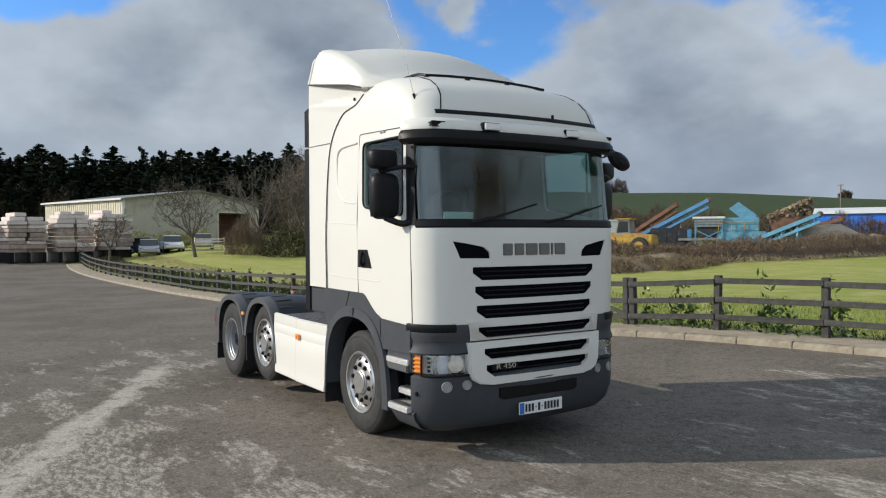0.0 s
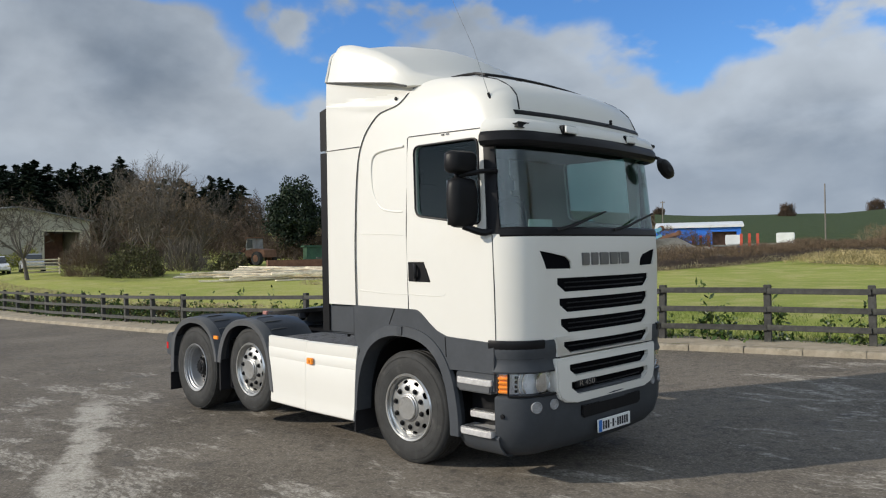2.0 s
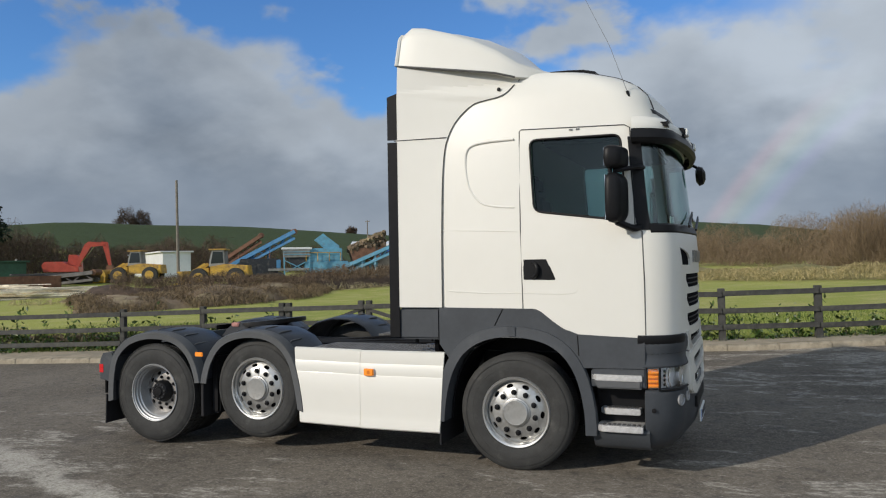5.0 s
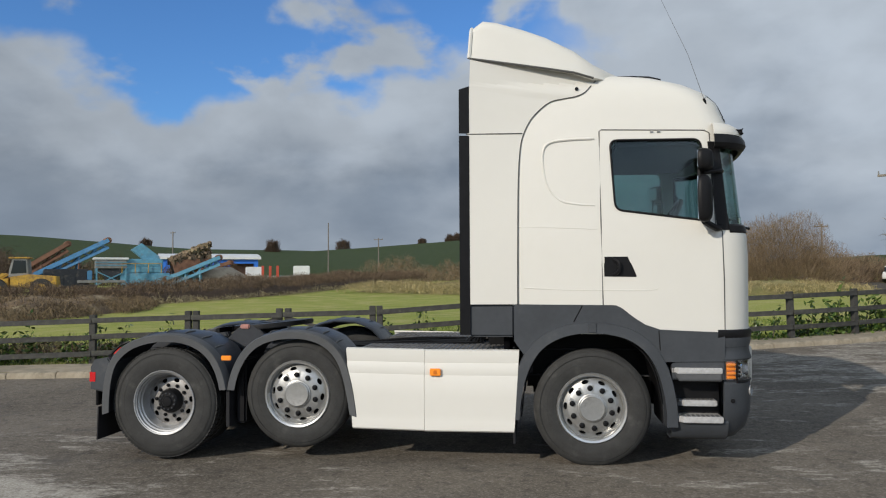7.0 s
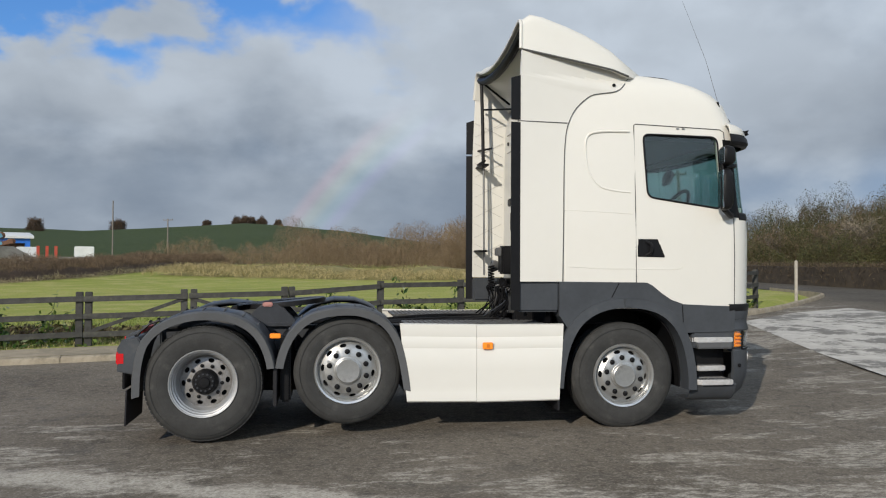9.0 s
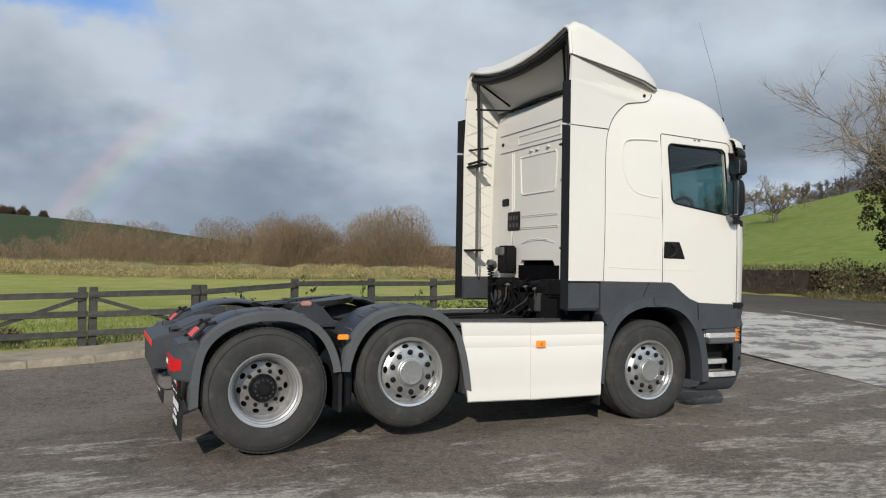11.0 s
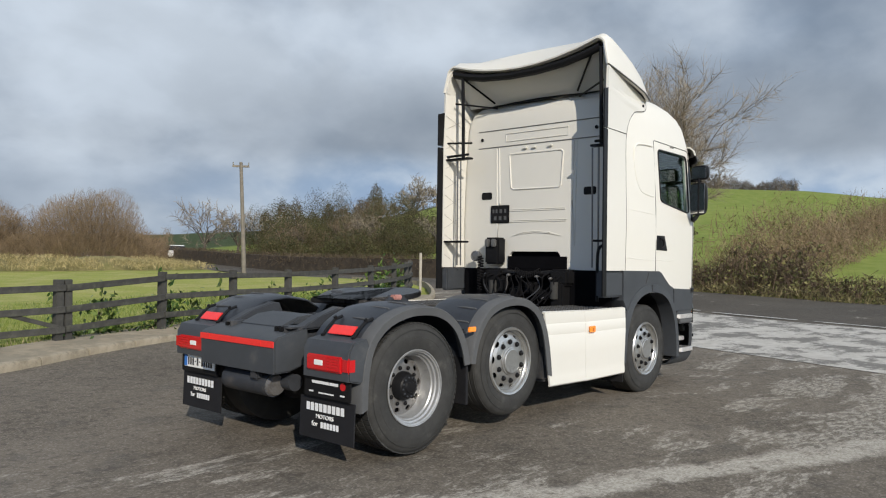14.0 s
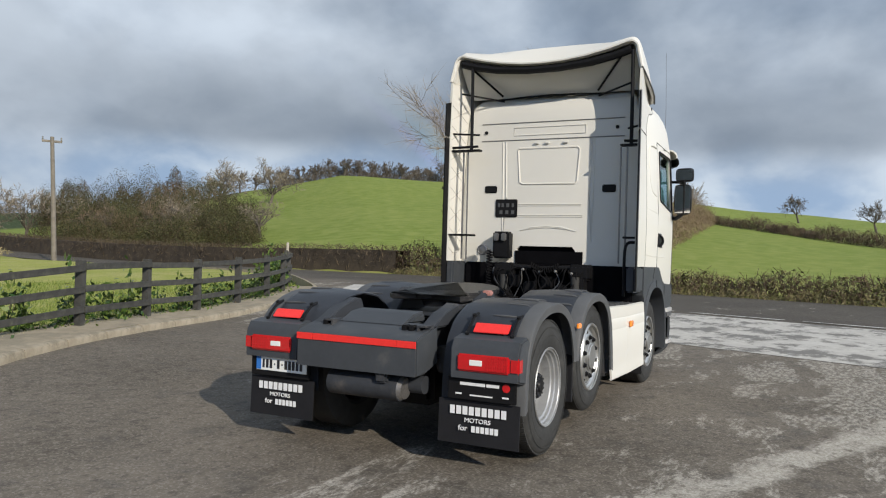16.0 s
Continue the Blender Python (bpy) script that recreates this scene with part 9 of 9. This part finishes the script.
def skip(x, y, turn, mat, L, H, label, name="steel_skip"):
    s = thing(name, at(x, y, 0, turn), label, "container")
    bm = bmesh.new()
    box(bm, -L / 2, L / 2, -1.2, 1.2, 0.0, 0.12)
    part("base", bm, mat, s)
    for y0 in (-1.2, 1.14):
        bm = bmesh.new()
        box(bm, -L / 2, L / 2, y0, y0 + 0.06, 0.1, H)
        part("side_wall", bm, mat, s)
    for x0 in (-L / 2, L / 2 - 0.06):
        bm = bmesh.new()
        box(bm, x0, x0 + 0.06, -1.2, 1.2, 0.1, H)
        part("end_wall", bm, mat, s)
    k = -L / 2 + 0.5
    while k < L / 2:
        bm = bmesh.new()
        box(bm, k, k + 0.08, -1.27, -1.2, 0.1, H)
        part("rib", bm, mat, s)
        k += 1.0


skip(-47.0, 32.0, 60, RUST, 7, 0.85, "low rusty red open container")


def hut(x, y, turn, L, H, wall, roof, label, name="site_hut"):
    h = thing(name, at(x, y, 0, turn), label, "hut")
    bm = bmesh.new()
    box(bm, -L / 2, L / 2, -1.3, 1.3, 0, H)
    cut = bmesh.new()
    box(cut, -L / 2 + 0.7, -L / 2 + 2.0, -2, -0.9, 1.0, 1.9)
    cut2 = bmesh.new()
    box(cut2, L / 2 - 1.5, L / 2 - 0.6, -2, -0.9, 0.1, 2.0)
    part("wall", carve(finish(bm), [cut, cut2]), wall, h)
    bm = bmesh.new()
    box(bm, -L / 2 - 0.2, L / 2 + 0.2, -1.55, 1.55, H, H + 0.14, 0.02)
    part("roof", bm, roof, h)
    bm = bmesh.new()
    box(bm, -L / 2 + 0.7, -L / 2 + 2.0, -1.0, -0.96, 1.0, 1.9)
    part("window", bm, DARKGLASS, h)
    bm = bmesh.new()
    box(bm, L / 2 - 1.5, L / 2 - 0.6, -1.0, -0.95, 0.1, 2.0)
    part("door", bm, MGREY, h)


hut(-56, 57.8, 142, 19.0, 2.4, WHITESHEET, WHITESHEET, "long white site cabin behind the machines")
GREENSHEET = material("dark_green_sheeting", (0.03, 0.085, 0.045), 0.6, var=0.3, scale=1.5)
hut(-57.0, 40.3, 150, 3.6, 1.7, GREENSHEET, GREENSHEET, "low store covered with dark green sheeting")


def house():
    h = thing("house", at(-210, 112, 0, 48), "white gabled house with two tall chimneys among trees", "house")
    bm = bmesh.new()
    prism(bm, [(-4, 0), (4, 0), (4, 5.2), (0, 7.4), (-4, 5.2)], 1, -6, 6)
    part("wall", bm, WHITESHEET, h)
    for s in (-1, 1):
        bm = bmesh.new()
        vs = [bm.verts.new(p) for p in ((s * 4.3, -6.2, 5.05), (0, -6.2, 7.55), (0, 6.2, 7.55), (s * 4.3, 6.2, 5.05))]
        bm.faces.new(vs)
        part("roof", thicken(bm, 0.12), ROOFGREY, h)
    for y in (-5.4, 5.4):
        bm = bmesh.new()
        box(bm, -0.5, 0.5, y - 0.5, y + 0.5, 6.5, 9.4, 0.03)
        part("chimney", bm, WHITESHEET, h)
    for y in (-3, 0, 3):
        bm = bmesh.new()
        box(bm, 3.98, 4.06, y - 0.5, y + 0.5, 2.6, 3.9, 0.01)
        part("window", bm, DARKGLASS, h)


house()


def track(bm, L, h, w, y):
    pts = []
    for k in range(9):
        a = radians(90 + 180 * k / 8)
        pts.append((-L / 2 + h / 2 * math.cos(a), h / 2 + h / 2 * math.sin(a)))
    for k in range(9):
        a = radians(-90 + 180 * k / 8)
        pts.append((L / 2 + h / 2 * math.cos(a), h / 2 + h / 2 * math.sin(a)))
    return prism(bm, pts, 1, y - w / 2, y + w / 2)


def excavator(x, y, turn, paint, s, label):
    e = thing("excavator", at(x, y, 0, turn) @ Matrix.Diagonal((s, s, s, 1)), label, "excavator")
    for yy in (-1.1, 1.1):
        bm = bmesh.new()
        track(bm, 3.2, 0.9, 0.5, yy)
        part("track", bm, RUST, e)
    bm = bmesh.new()
    prism(bm, [(-2.2, 1.0), (1.5, 1.0), (1.5, 1.6), (0.4, 1.75), (-0.2, 2.2), (-2.1, 2.2), (-2.4, 1.8)], 1, -1.3, 1.3, 0.06)
    part("house_body", bm, paint, e)
    bm = bmesh.new()
    prism(bm, [(0.0, 1.7), (1.5, 1.6), (1.4, 2.6), (1.0, 3.0), (0.1, 3.0)], 1, 0.35, 1.3, 0.05)
    cab = part("cab", bm, paint, e)
    bm = bmesh.new()
    prism(bm, [(0.2, 2.0), (1.35, 1.95), (1.3, 2.55), (0.95, 2.85), (0.2, 2.85)], 1, 1.29, 1.32)
    part("window", bm, DARKGLASS, cab)
    bm = bmesh.new()
    prism(bm, [(0.9, 1.7), (1.3, 1.5), (2.6, 3.9), (4.1, 4.0), (4.2, 4.35), (2.4, 4.5), (2.0, 4.2)], 1, -0.45, -0.05, 0.03)
    part("boom", bm, paint, e)
    bm = bmesh.new()
    prism(bm, [(3.8, 4.5), (4.5, 4.4), (4.9, 1.6), (4.6, 1.5)], 1, -0.4, -0.1, 0.03)
    part("stick", bm, paint, e)
    bm = bmesh.new()
    tube(bm, [(1.5, -0.25, 2.0), (2.9, -0.25, 3.9)], 0.08, 8)
    part("ram", bm, CHROME, e)
    bm = bmesh.new()
    prism(bm, [(4.4, 1.7), (5.0, 1.7), (5.1, 1.0), (4.6, 0.6), (3.9, 0.8), (4.3, 1.1)], 1, -0.7, 0.2, 0.03)
    part("bucket", bm, RUST, e)


excavator(-54.8, 44.8, 35, MRED, 0.78, "orange red tracked excavator with a raised boom")


def loader(x, y, turn, s, label, paint=MYELLOW):
    e = thing("wheel_loader", at(x, y, 0, turn) @ Matrix.Diagonal((s, s, s, 1)), label, "wheel loader", "wheel loaders")
    bm = bmesh.new()
    prism(bm, [(-3.0, 0.9), (0.2, 0.9), (0.2, 1.7), (-1.0, 1.9), (-2.9, 1.75)], 1, -0.95, 0.95, 0.06)
    part("engine_body", bm, paint, e)
    bm = bmesh.new()
    prism(bm, [(0.3, 0.8), (1.8, 0.7), (1.7, 1.5), (0.4, 1.6)], 1, -0.6, 0.6, 0.05)
    part("front_frame", bm, paint, e)
    bm = bmesh.new()
    prism(bm, [(-1.0, 1.8), (0.35, 1.7), (0.3, 2.3), (0.1, 3.1), (-0.9, 3.1)], 1, -0.75, 0.75, 0.04)
    cab = part("cab", bm, MGREY, e)
    for yy in (-0.76, 0.76):
        bm = bmesh.new()
        prism(bm, [(-0.85, 2.0), (0.2, 1.95), (0.0, 2.95), (-0.8, 2.95)], 1, yy - 0.01, yy + 0.01)
        part("window", bm, DARKGLASS, cab)
    bm = bmesh.new()
    box(bm, -1.1, 0.35, -0.85, 0.85, 3.08, 3.2, 0.03)
    part("cab_roof", bm, paint, cab)
    for px in (-1.9, 1.1):
        for py in (-1.05, 1.05):
            bm = bmesh.new()
            lathe(bm, [(0.5, -0.28), (0.75, -0.25), (0.8, 0.0), (0.75, 0.25), (0.5, 0.28)], 22)
            w = part("wheel", bm, RUBBER, e)
            w.matrix_local = pose(px, py, 0.78)
            bm = bmesh.new()
            lathe(bm, [(0.42, -0.3), (0.4, 0.0), (0.42, 0.3)], 16)
            part("rim", bm, paint, w)
    for yy in (-0.5, 0.5):
        bm = bmesh.new()
        prism(bm, [(0.5, 1.9), (0.8, 2.0), (2.6, 0.9), (2.4, 0.6)], 1, yy - 0.1, yy + 0.1, 0.02)
        part("lift_arm", bm, paint, e)
    bm = bmesh.new()
    prism(bm, [(2.3, 0.1), (3.5, 0.05), (3.4, 0.2), (2.7, 0.35), (2.6, 1.1), (2.9, 1.3), (2.4, 1.35), (2.2, 0.8)], 1, -1.4, 1.4, 0.03)
    part("bucket", bm, paint, e)


loader(-60.5, 35.0, 190, 0.85, "old rusty brown wheel loader beside the timber", RUST)
loader(-44.0, 41.4, 205, 0.82, "yellow wheel loader with a lowered bucket")
loader(-34.6, 39.6, 205, 0.88, "yellow wheel loader beside the blue conveyor")


def conveyor(name, a, b, w, paint, label):
    """An inclined lattice conveyor from a to b (world places), on a trestle."""
    a, b = Vector(a), Vector(b)
    mid = (a + b) / 2
    ground = land_z(mid.x, mid.y)
    c = thing(name, pose(mid.x, mid.y, ground), label, "conveyor")
    o = Vector((mid.x, mid.y, ground))
    a, b = a - o, b - o
    d = (b - a).normalized()
    side = Vector((-d.y, d.x, 0)).normalized()
    up = Vector((0, 0, 1))
    for s in (-1, 1):
        bm = bmesh.new()
        q = side * (s * w / 2)
        tube(bm, [a + q, b + q], 0.20, 4)
        tube(bm, [a + q - up * 0.55, b + q - up * 0.55], 0.14, 4)
        n = 9
        for k in range(n):
            f, g = k / n, (k + 1) / n
            tube(bm, [a + (b - a) * f + q - up * (0.55 * (k % 2)), a + (b - a) * g + q - up * (0.55 * ((k + 1) % 2))], 0.05, 4)
        part("side_frame", bm, paint, c)
    bm = bmesh.new()
    grid(bm, [[a + side * w * 0.45 + up * 0.12, b + side * w * 0.45 + up * 0.12], [a + up * 0.0, b + up * 0.0], [a - side * w * 0.45 + up * 0.12, b - side * w * 0.45 + up * 0.12]])
    part("belt", thicken(bm, 0.04), RUBBER, c)
    for f in (0.0, 1.0):
        bm = bmesh.new()
        p = a + (b - a) * f
        tube(bm, [p - side * w * 0.5, p + side * w * 0.5], 0.24, 10)
        part("drum", bm, RUST, c)
    for f in (0.35, 0.62):
        p = a + (b - a) * f
        for s in (-1, 1):
            bm = bmesh.new()
            tube(bm, [p + side * (s * w / 2), Vector((p.x, p.y, -0.1)) + side * (s * w * 0.6)], 0.08, 4)
            part("trestle_leg", bm, paint, c)


conveyor("lattice_frame", (-51.0, 35.4, 1.0), (-44.5, 38.0, 1.7), 1.2, SCRAPSTEEL, "long grey lattice frame lying among the scrap")
conveyor("conveyor", (-37.0, 44.2, 1.9), (-32.8, 47.7, 4.8), 1.1, MBLUE2, "deep blue inclined conveyor with a lattice frame")
conveyor("conveyor", (-39.2, 46.4, 2.4), (-36.6, 48.5, 4.6), 1.3, RUST, "rusty red inclined conveyor")
conveyor("conveyor", (-28.4, 48.4, 1.8), (-25.0, 50.5, 3.5), 1.0, MBLUE, "pale blue inclined conveyor")
conveyor("conveyor", (-29.8, 53.4, 2.0), (-26.1, 55.6, 3.2), 0.9, RUST, "rusty brown inclined conveyor")


def crusher():
    c = thing("stone_crusher", at(-30.1, 48.4, 0, 34) @ Matrix.Diagonal((0.72, 0.72, 0.72, 1)), "weathered blue tracked stone crusher with a feed hopper", "crusher")
    for yy in (-1.2, 1.2):
        bm = bmesh.new()
        track(bm, 3.6, 0.9, 0.5, yy)
        part("track", bm, RUST, c)
    bm = bmesh.new()
    box(bm, -2.6, 2.4, -1.3, 1.3, 0.9, 2.2, 0.08)
    part("chassis_body", bm, MBLUE, c)
    bm = bmesh.new()
    box(bm, -2.3, 1.7, -1.25, 1.25, 2.2, 3.7, 0.08)
    part("engine_cover", bm, MBLUE, c)
    bm = bmesh.new()
    prism(bm, [(0.0, 3.5), (1.5, 3.5), (1.4, 4.0), (-0.4, 5.4), (-1.4, 4.7)], 1, -0.7, 0.7, 0.05)
    part("discharge_chute", bm, MBLUE, c)
    bm = bmesh.new()
    prism(bm, [(3.0, 2.0), (5.0, 2.0), (6.6, 3.8), (2.6, 3.6)], 1, -1.3, 1.3, 0.05)
    part("feed_hopper", bm, RUST, c)
    bm = bmesh.new()
    for k in range(420):
        r = random.Random(k)
        u = r.random() ** 0.8
        w = r.uniform(0.09, 0.22)
        box(bm, -w * 2.2, w * 2.2, -w, w, -w * 0.8, w * 0.8, 0.02, pose(2.6 + 4.2 * u, r.uniform(-1.2, 1.2), 3.5 + r.random() ** 0.7 * 2.0 * u, r.uniform(0, 90), r.uniform(0, 90), r.uniform(0, 90)))
    tagged(part("stone_load", bm, EARTH, c), kind="stuff")
    bm = bmesh.new()
    for k in range(4):
        tube(bm, [(-2.4 + k * 1.3, -1.45, 2.2), (-2.4 + k * 1.3, -1.45, 3.2)], 0.04, 5)
    tube(bm, [(-2.4, -1.45, 3.2), (1.5, -1.45, 3.2)], 0.04, 5)
    part("handrail", bm, MYELLOW, c)


crusher()


def generator_set(x, y, turn, paint, label, L=3.0, H=1.9):
    g = thing("power_unit", at(x, y, 0, turn), label, "machine", "site machines")
    bm = bmesh.new()
    box(bm, -L / 2, L / 2, -0.8, 0.8, 0.45, H, 0.06)
    part("casing", bm, paint, g)
    for k in range(4):
        bm = bmesh.new()
        px = -L / 2 + 0.35 + k * (L - 0.7) / 3
        box(bm, px - 0.16, px + 0.16, -0.83, -0.78, 0.75, H - 0.3, 0.02)
        part("louvre_panel", bm, CHASSIS, g)
    bm = bmesh.new()
    tube(bm, [(L * 0.3, 0.2, H), (L * 0.3, 0.2, H + 0.6)], 0.07, 8)
    part("exhaust", bm, RUST, g)
    for px in (-L * 0.3, L * 0.3):
        bm = bmesh.new()
        lathe(bm, [(0.2, -0.85), (0.42, -0.8), (0.42, -0.55), (0.2, -0.5)], 14)
        w = part("wheel", bm, RUBBER, g)
        w.matrix_local = pose(px, 0, 0.42)


generator_set(-34.6, 45.2, 38, CHASSIS, "dark grey wheeled power unit beneath the conveyor")
generator_set(-37.2, 44.8, 30, RUST, "rusty wheeled power unit beside the loaders", 2.6, 1.6)
generator_set(-27.6, 49.9, 40, MBLUE, "pale blue wheeled power unit by the crusher", 2.4, 1.5)


def screener():
    c = thing("screening_plant", at(-32.0, 46.8, 0, 34) @ Matrix.Diagonal((0.72, 0.72, 0.72, 1)), "grey and pale green screening plant on legs", "screener")
    bm = bmesh.new()
    box(bm, -1.5, 1.5, -1.1, 1.1, 2.7, 3.6, 0.05)
    part("screen_box", bm, MGREY, c)
    bm = bmesh.new()
    box(bm, -1.7, 1.7, -1.2, 1.2, 3.6, 3.85, 0.05)
    part("screen_cover", bm, WHITESHEET, c)
    for x in (-1.4, 1.4):
        for y in (-1, 1):
            bm = bmesh.new()
            tube(bm, [(x, y, -0.1), (x, y, 2.8)], 0.1, 4)
            part("leg", bm, MBLUE, c)
    bm = bmesh.new()
    tube(bm, [(-1.4, -1, 1.0), (1.4, -1, 2.4)], 0.07, 4)
    tube(bm, [(1.4, -1, 1.0), (-1.4, -1, 2.4)], 0.07, 4)
    part("cross_brace", bm, MBLUE, c)
    bm = bmesh.new()
    box(bm, -3.2, 1.4, -1.1, 1.1, 1.2, 1.5, 0.05)
    part("bed_frame", bm, MGREY, c)
    bm = bmesh.new()
    prism(bm, [(-1.2, 2.7), (1.2, 2.7), (0.5, 1.5), (-0.5, 1.5)], 1, -0.9, 0.9, 0.03)
    part("under_hopper", bm, CHASSIS, c)
    for x in (-2.8, -1.9):
        bm = bmesh.new()
        lathe(bm, [(0.35, -1.15), (0.55, -1.1), (0.55, -0.75), (0.35, -0.7)], 16)
        w = part("wheel", bm, RUBBER, c)
        w.matrix_local = pose(x, 0, 0.55)
    for z in (3.0, 3.3):
        bm = bmesh.new()
        box(bm, -1.56, 1.56, -1.16, -1.1, z, z + 0.08, 0.01)
        part("stiffener", bm, MBLUE, c)
    bm = bmesh.new()
    box(bm, -3.2, -1.8, -0.8, 0.8, 1.5, 2.5, 0.06)
    part("power_pack", bm, MBLUE2, c)


screener()
mound("stone_heap_ground", [(-29.5, 50.0), (-27.2, 52.0), (-24.8, 54.8), (-22, 57)], 2.3, 4.5, material("pale_crushed_stone", (0.38, 0.32, 0.24), 0.95, var=0.25, scale=1.5, bump=0.6, bump_scale=6), "heap of pale crushed stone", 9)


def blue_shed():
    s = thing("blue_shed", at(-53, 99.2, -0.2, 25), "bright blue sheeted shed with a white roof", "shed")
    bm = bmesh.new()
    box(bm, -1, 13.0, 0, 9, 0, 4.0)
    cut = bmesh.new()
    box(cut, 9.0, 12.4, -1, 2, -0.5, 3.3)
    part("wall", carve(finish(bm), [cut]), BLUESHEET, s)
    bm = bmesh.new()
    prism(bm, [(-0.4, 3.95), (9.4, 3.95), (9.4, 4.3), (4.5, 4.9), (-0.4, 4.3)], 0, -1.4, 13.4)
    part("roof", bm, WHITESHEET, s)
    bm = bmesh.new()
    for k in range(19):
        box(bm, -0.8 + k * 0.53, -0.7 + k * 0.53, -0.05, 0, 0.1, 3.9)
    tagged(part("sheet_rib", bm, BLUESHEET, s), kind="stuff")
    bm = bmesh.new()
    box(bm, 9.0, 12.4, 1.2, 1.4, 0, 3.3)
    part("dark_interior", bm, RUST, s)


blue_shed()


def trailer(x, y, turn, paint, label):
    t = thing("flatbed_trailer", at(x, y, 0, turn), label, "trailer", "parked trailers")
    bm = bmesh.new()
    box(bm, -3.5, 3.5, -1.2, 1.2, 1.0, 1.25, 0.03)
    part("bed", bm, MGREY, t)
    for k in (-3.2, -2.2, -1.2):
        bm = bmesh.new()
        box(bm, k, k + 0.35, -1.3, -1.22, 0.2, 2.6, 0.02)
        part("upright", bm, paint, t)
    bm = bmesh.new()
    box(bm, 1.2, 3.4, -1.1, 1.1, 1.25, 2.6, 0.08)
    part("load_box", bm, WHITESHEET, t)
    for px in (-1.6, -0.6, 2.4):
        bm = bmesh.new()
        lathe(bm, [(0.4, -1.15), (0.42, -0.9), (0.0, -0.9)], 14)
        w = part("wheel", bm, RUBBER, t)
        w.matrix_local = pose(px, 0, 0.42)


trailer(-34.3, 96.2, 20, MRED, "red and white flatbed trailer")
trailer(-41.5, 97.0, 25, MRED, "red and blue trailer by the blue shed")


def pole(x, y, h, label, arm=0.0, r=0.11, lean=(0, 0), insul=True):
    p = thing("utility_pole", at(x, y), label, "pole")
    bm = bmesh.new()
    tube(bm, [(0, 0, -0.4), (lean[0] * 0.5, lean[1] * 0.5, h * 0.5), (lean[0], lean[1], h)], [r, r * 0.85, r * 0.7], 10)
    part("shaft", bm, POLEWOOD, p)
    if arm:
        for k, z in enumerate((h - 0.25,)):
            bm = bmesh.new()
            box(bm, -arm, arm, -0.05, 0.05, z - 0.06, z + 0.06, 0.01, Matrix.Translation((lean[0], lean[1], 0)) @ Matrix.Rotation(radians(-35), 4, "Z"))
            a = part("cross_arm", bm, POLEWOOD, p)
        for s in (-0.9, 0.0, 0.9):
            bm = bmesh.new()
            lathe(bm, [(0.03, 0), (0.05, 0.06), (0.03, 0.10), (0.045, 0.15), (0, 0.2)], 8)
            i = part("insulator", bm, MGREY, a)
            c, q = math.cos(radians(-35)), math.sin(radians(-35))
            i.matrix_local = pose(lean[0] + s * arm * c, lean[1] + s * arm * q, h - 0.19, 90, 0, 0)
    return p


pole(18.62, 33.9, 6.75, "weathered timber electricity pole with a cross arm", 0.5, 0.14, (-0.30, 0.1))
pole(-36.4, 37.7, 7.9, "tall slim timber pole in the yard", 0, 0.12, (-0.1, 0.0))
pole(-33.6, 117.3, 9.6, "tall slim timber pole", 0, 0.12)
pole(-29.3, 139.1, 6.8, "timber pole with a cross arm", 1.2, 0.14)
pole(-66, 128, 8.0, "timber pole by the blue shed", 0.9, 0.14)
pole(31, 78, 6.0, "timber pole beyond the lane", 0.7, 0.12)
# slim marker post at the road end of the fence
bm = bmesh.new()
tube(bm, [(0, 0, -0.3), (0, 0, 1.26), (0, 0, 1.30)], [0.05, 0.05, 0.03], 10)
post = part("marker_post", bm, material("pale_weathered_post", (0.34, 0.31, 0.26), 0.8, var=0.2, scale=6))
tagged(_place(post, at(11.9, 13.35)), "pale weathered marker post at the fence end", "post")

car(33.5, 67.3, 62, CARWHITE, "white car on the far lane beyond the fence")
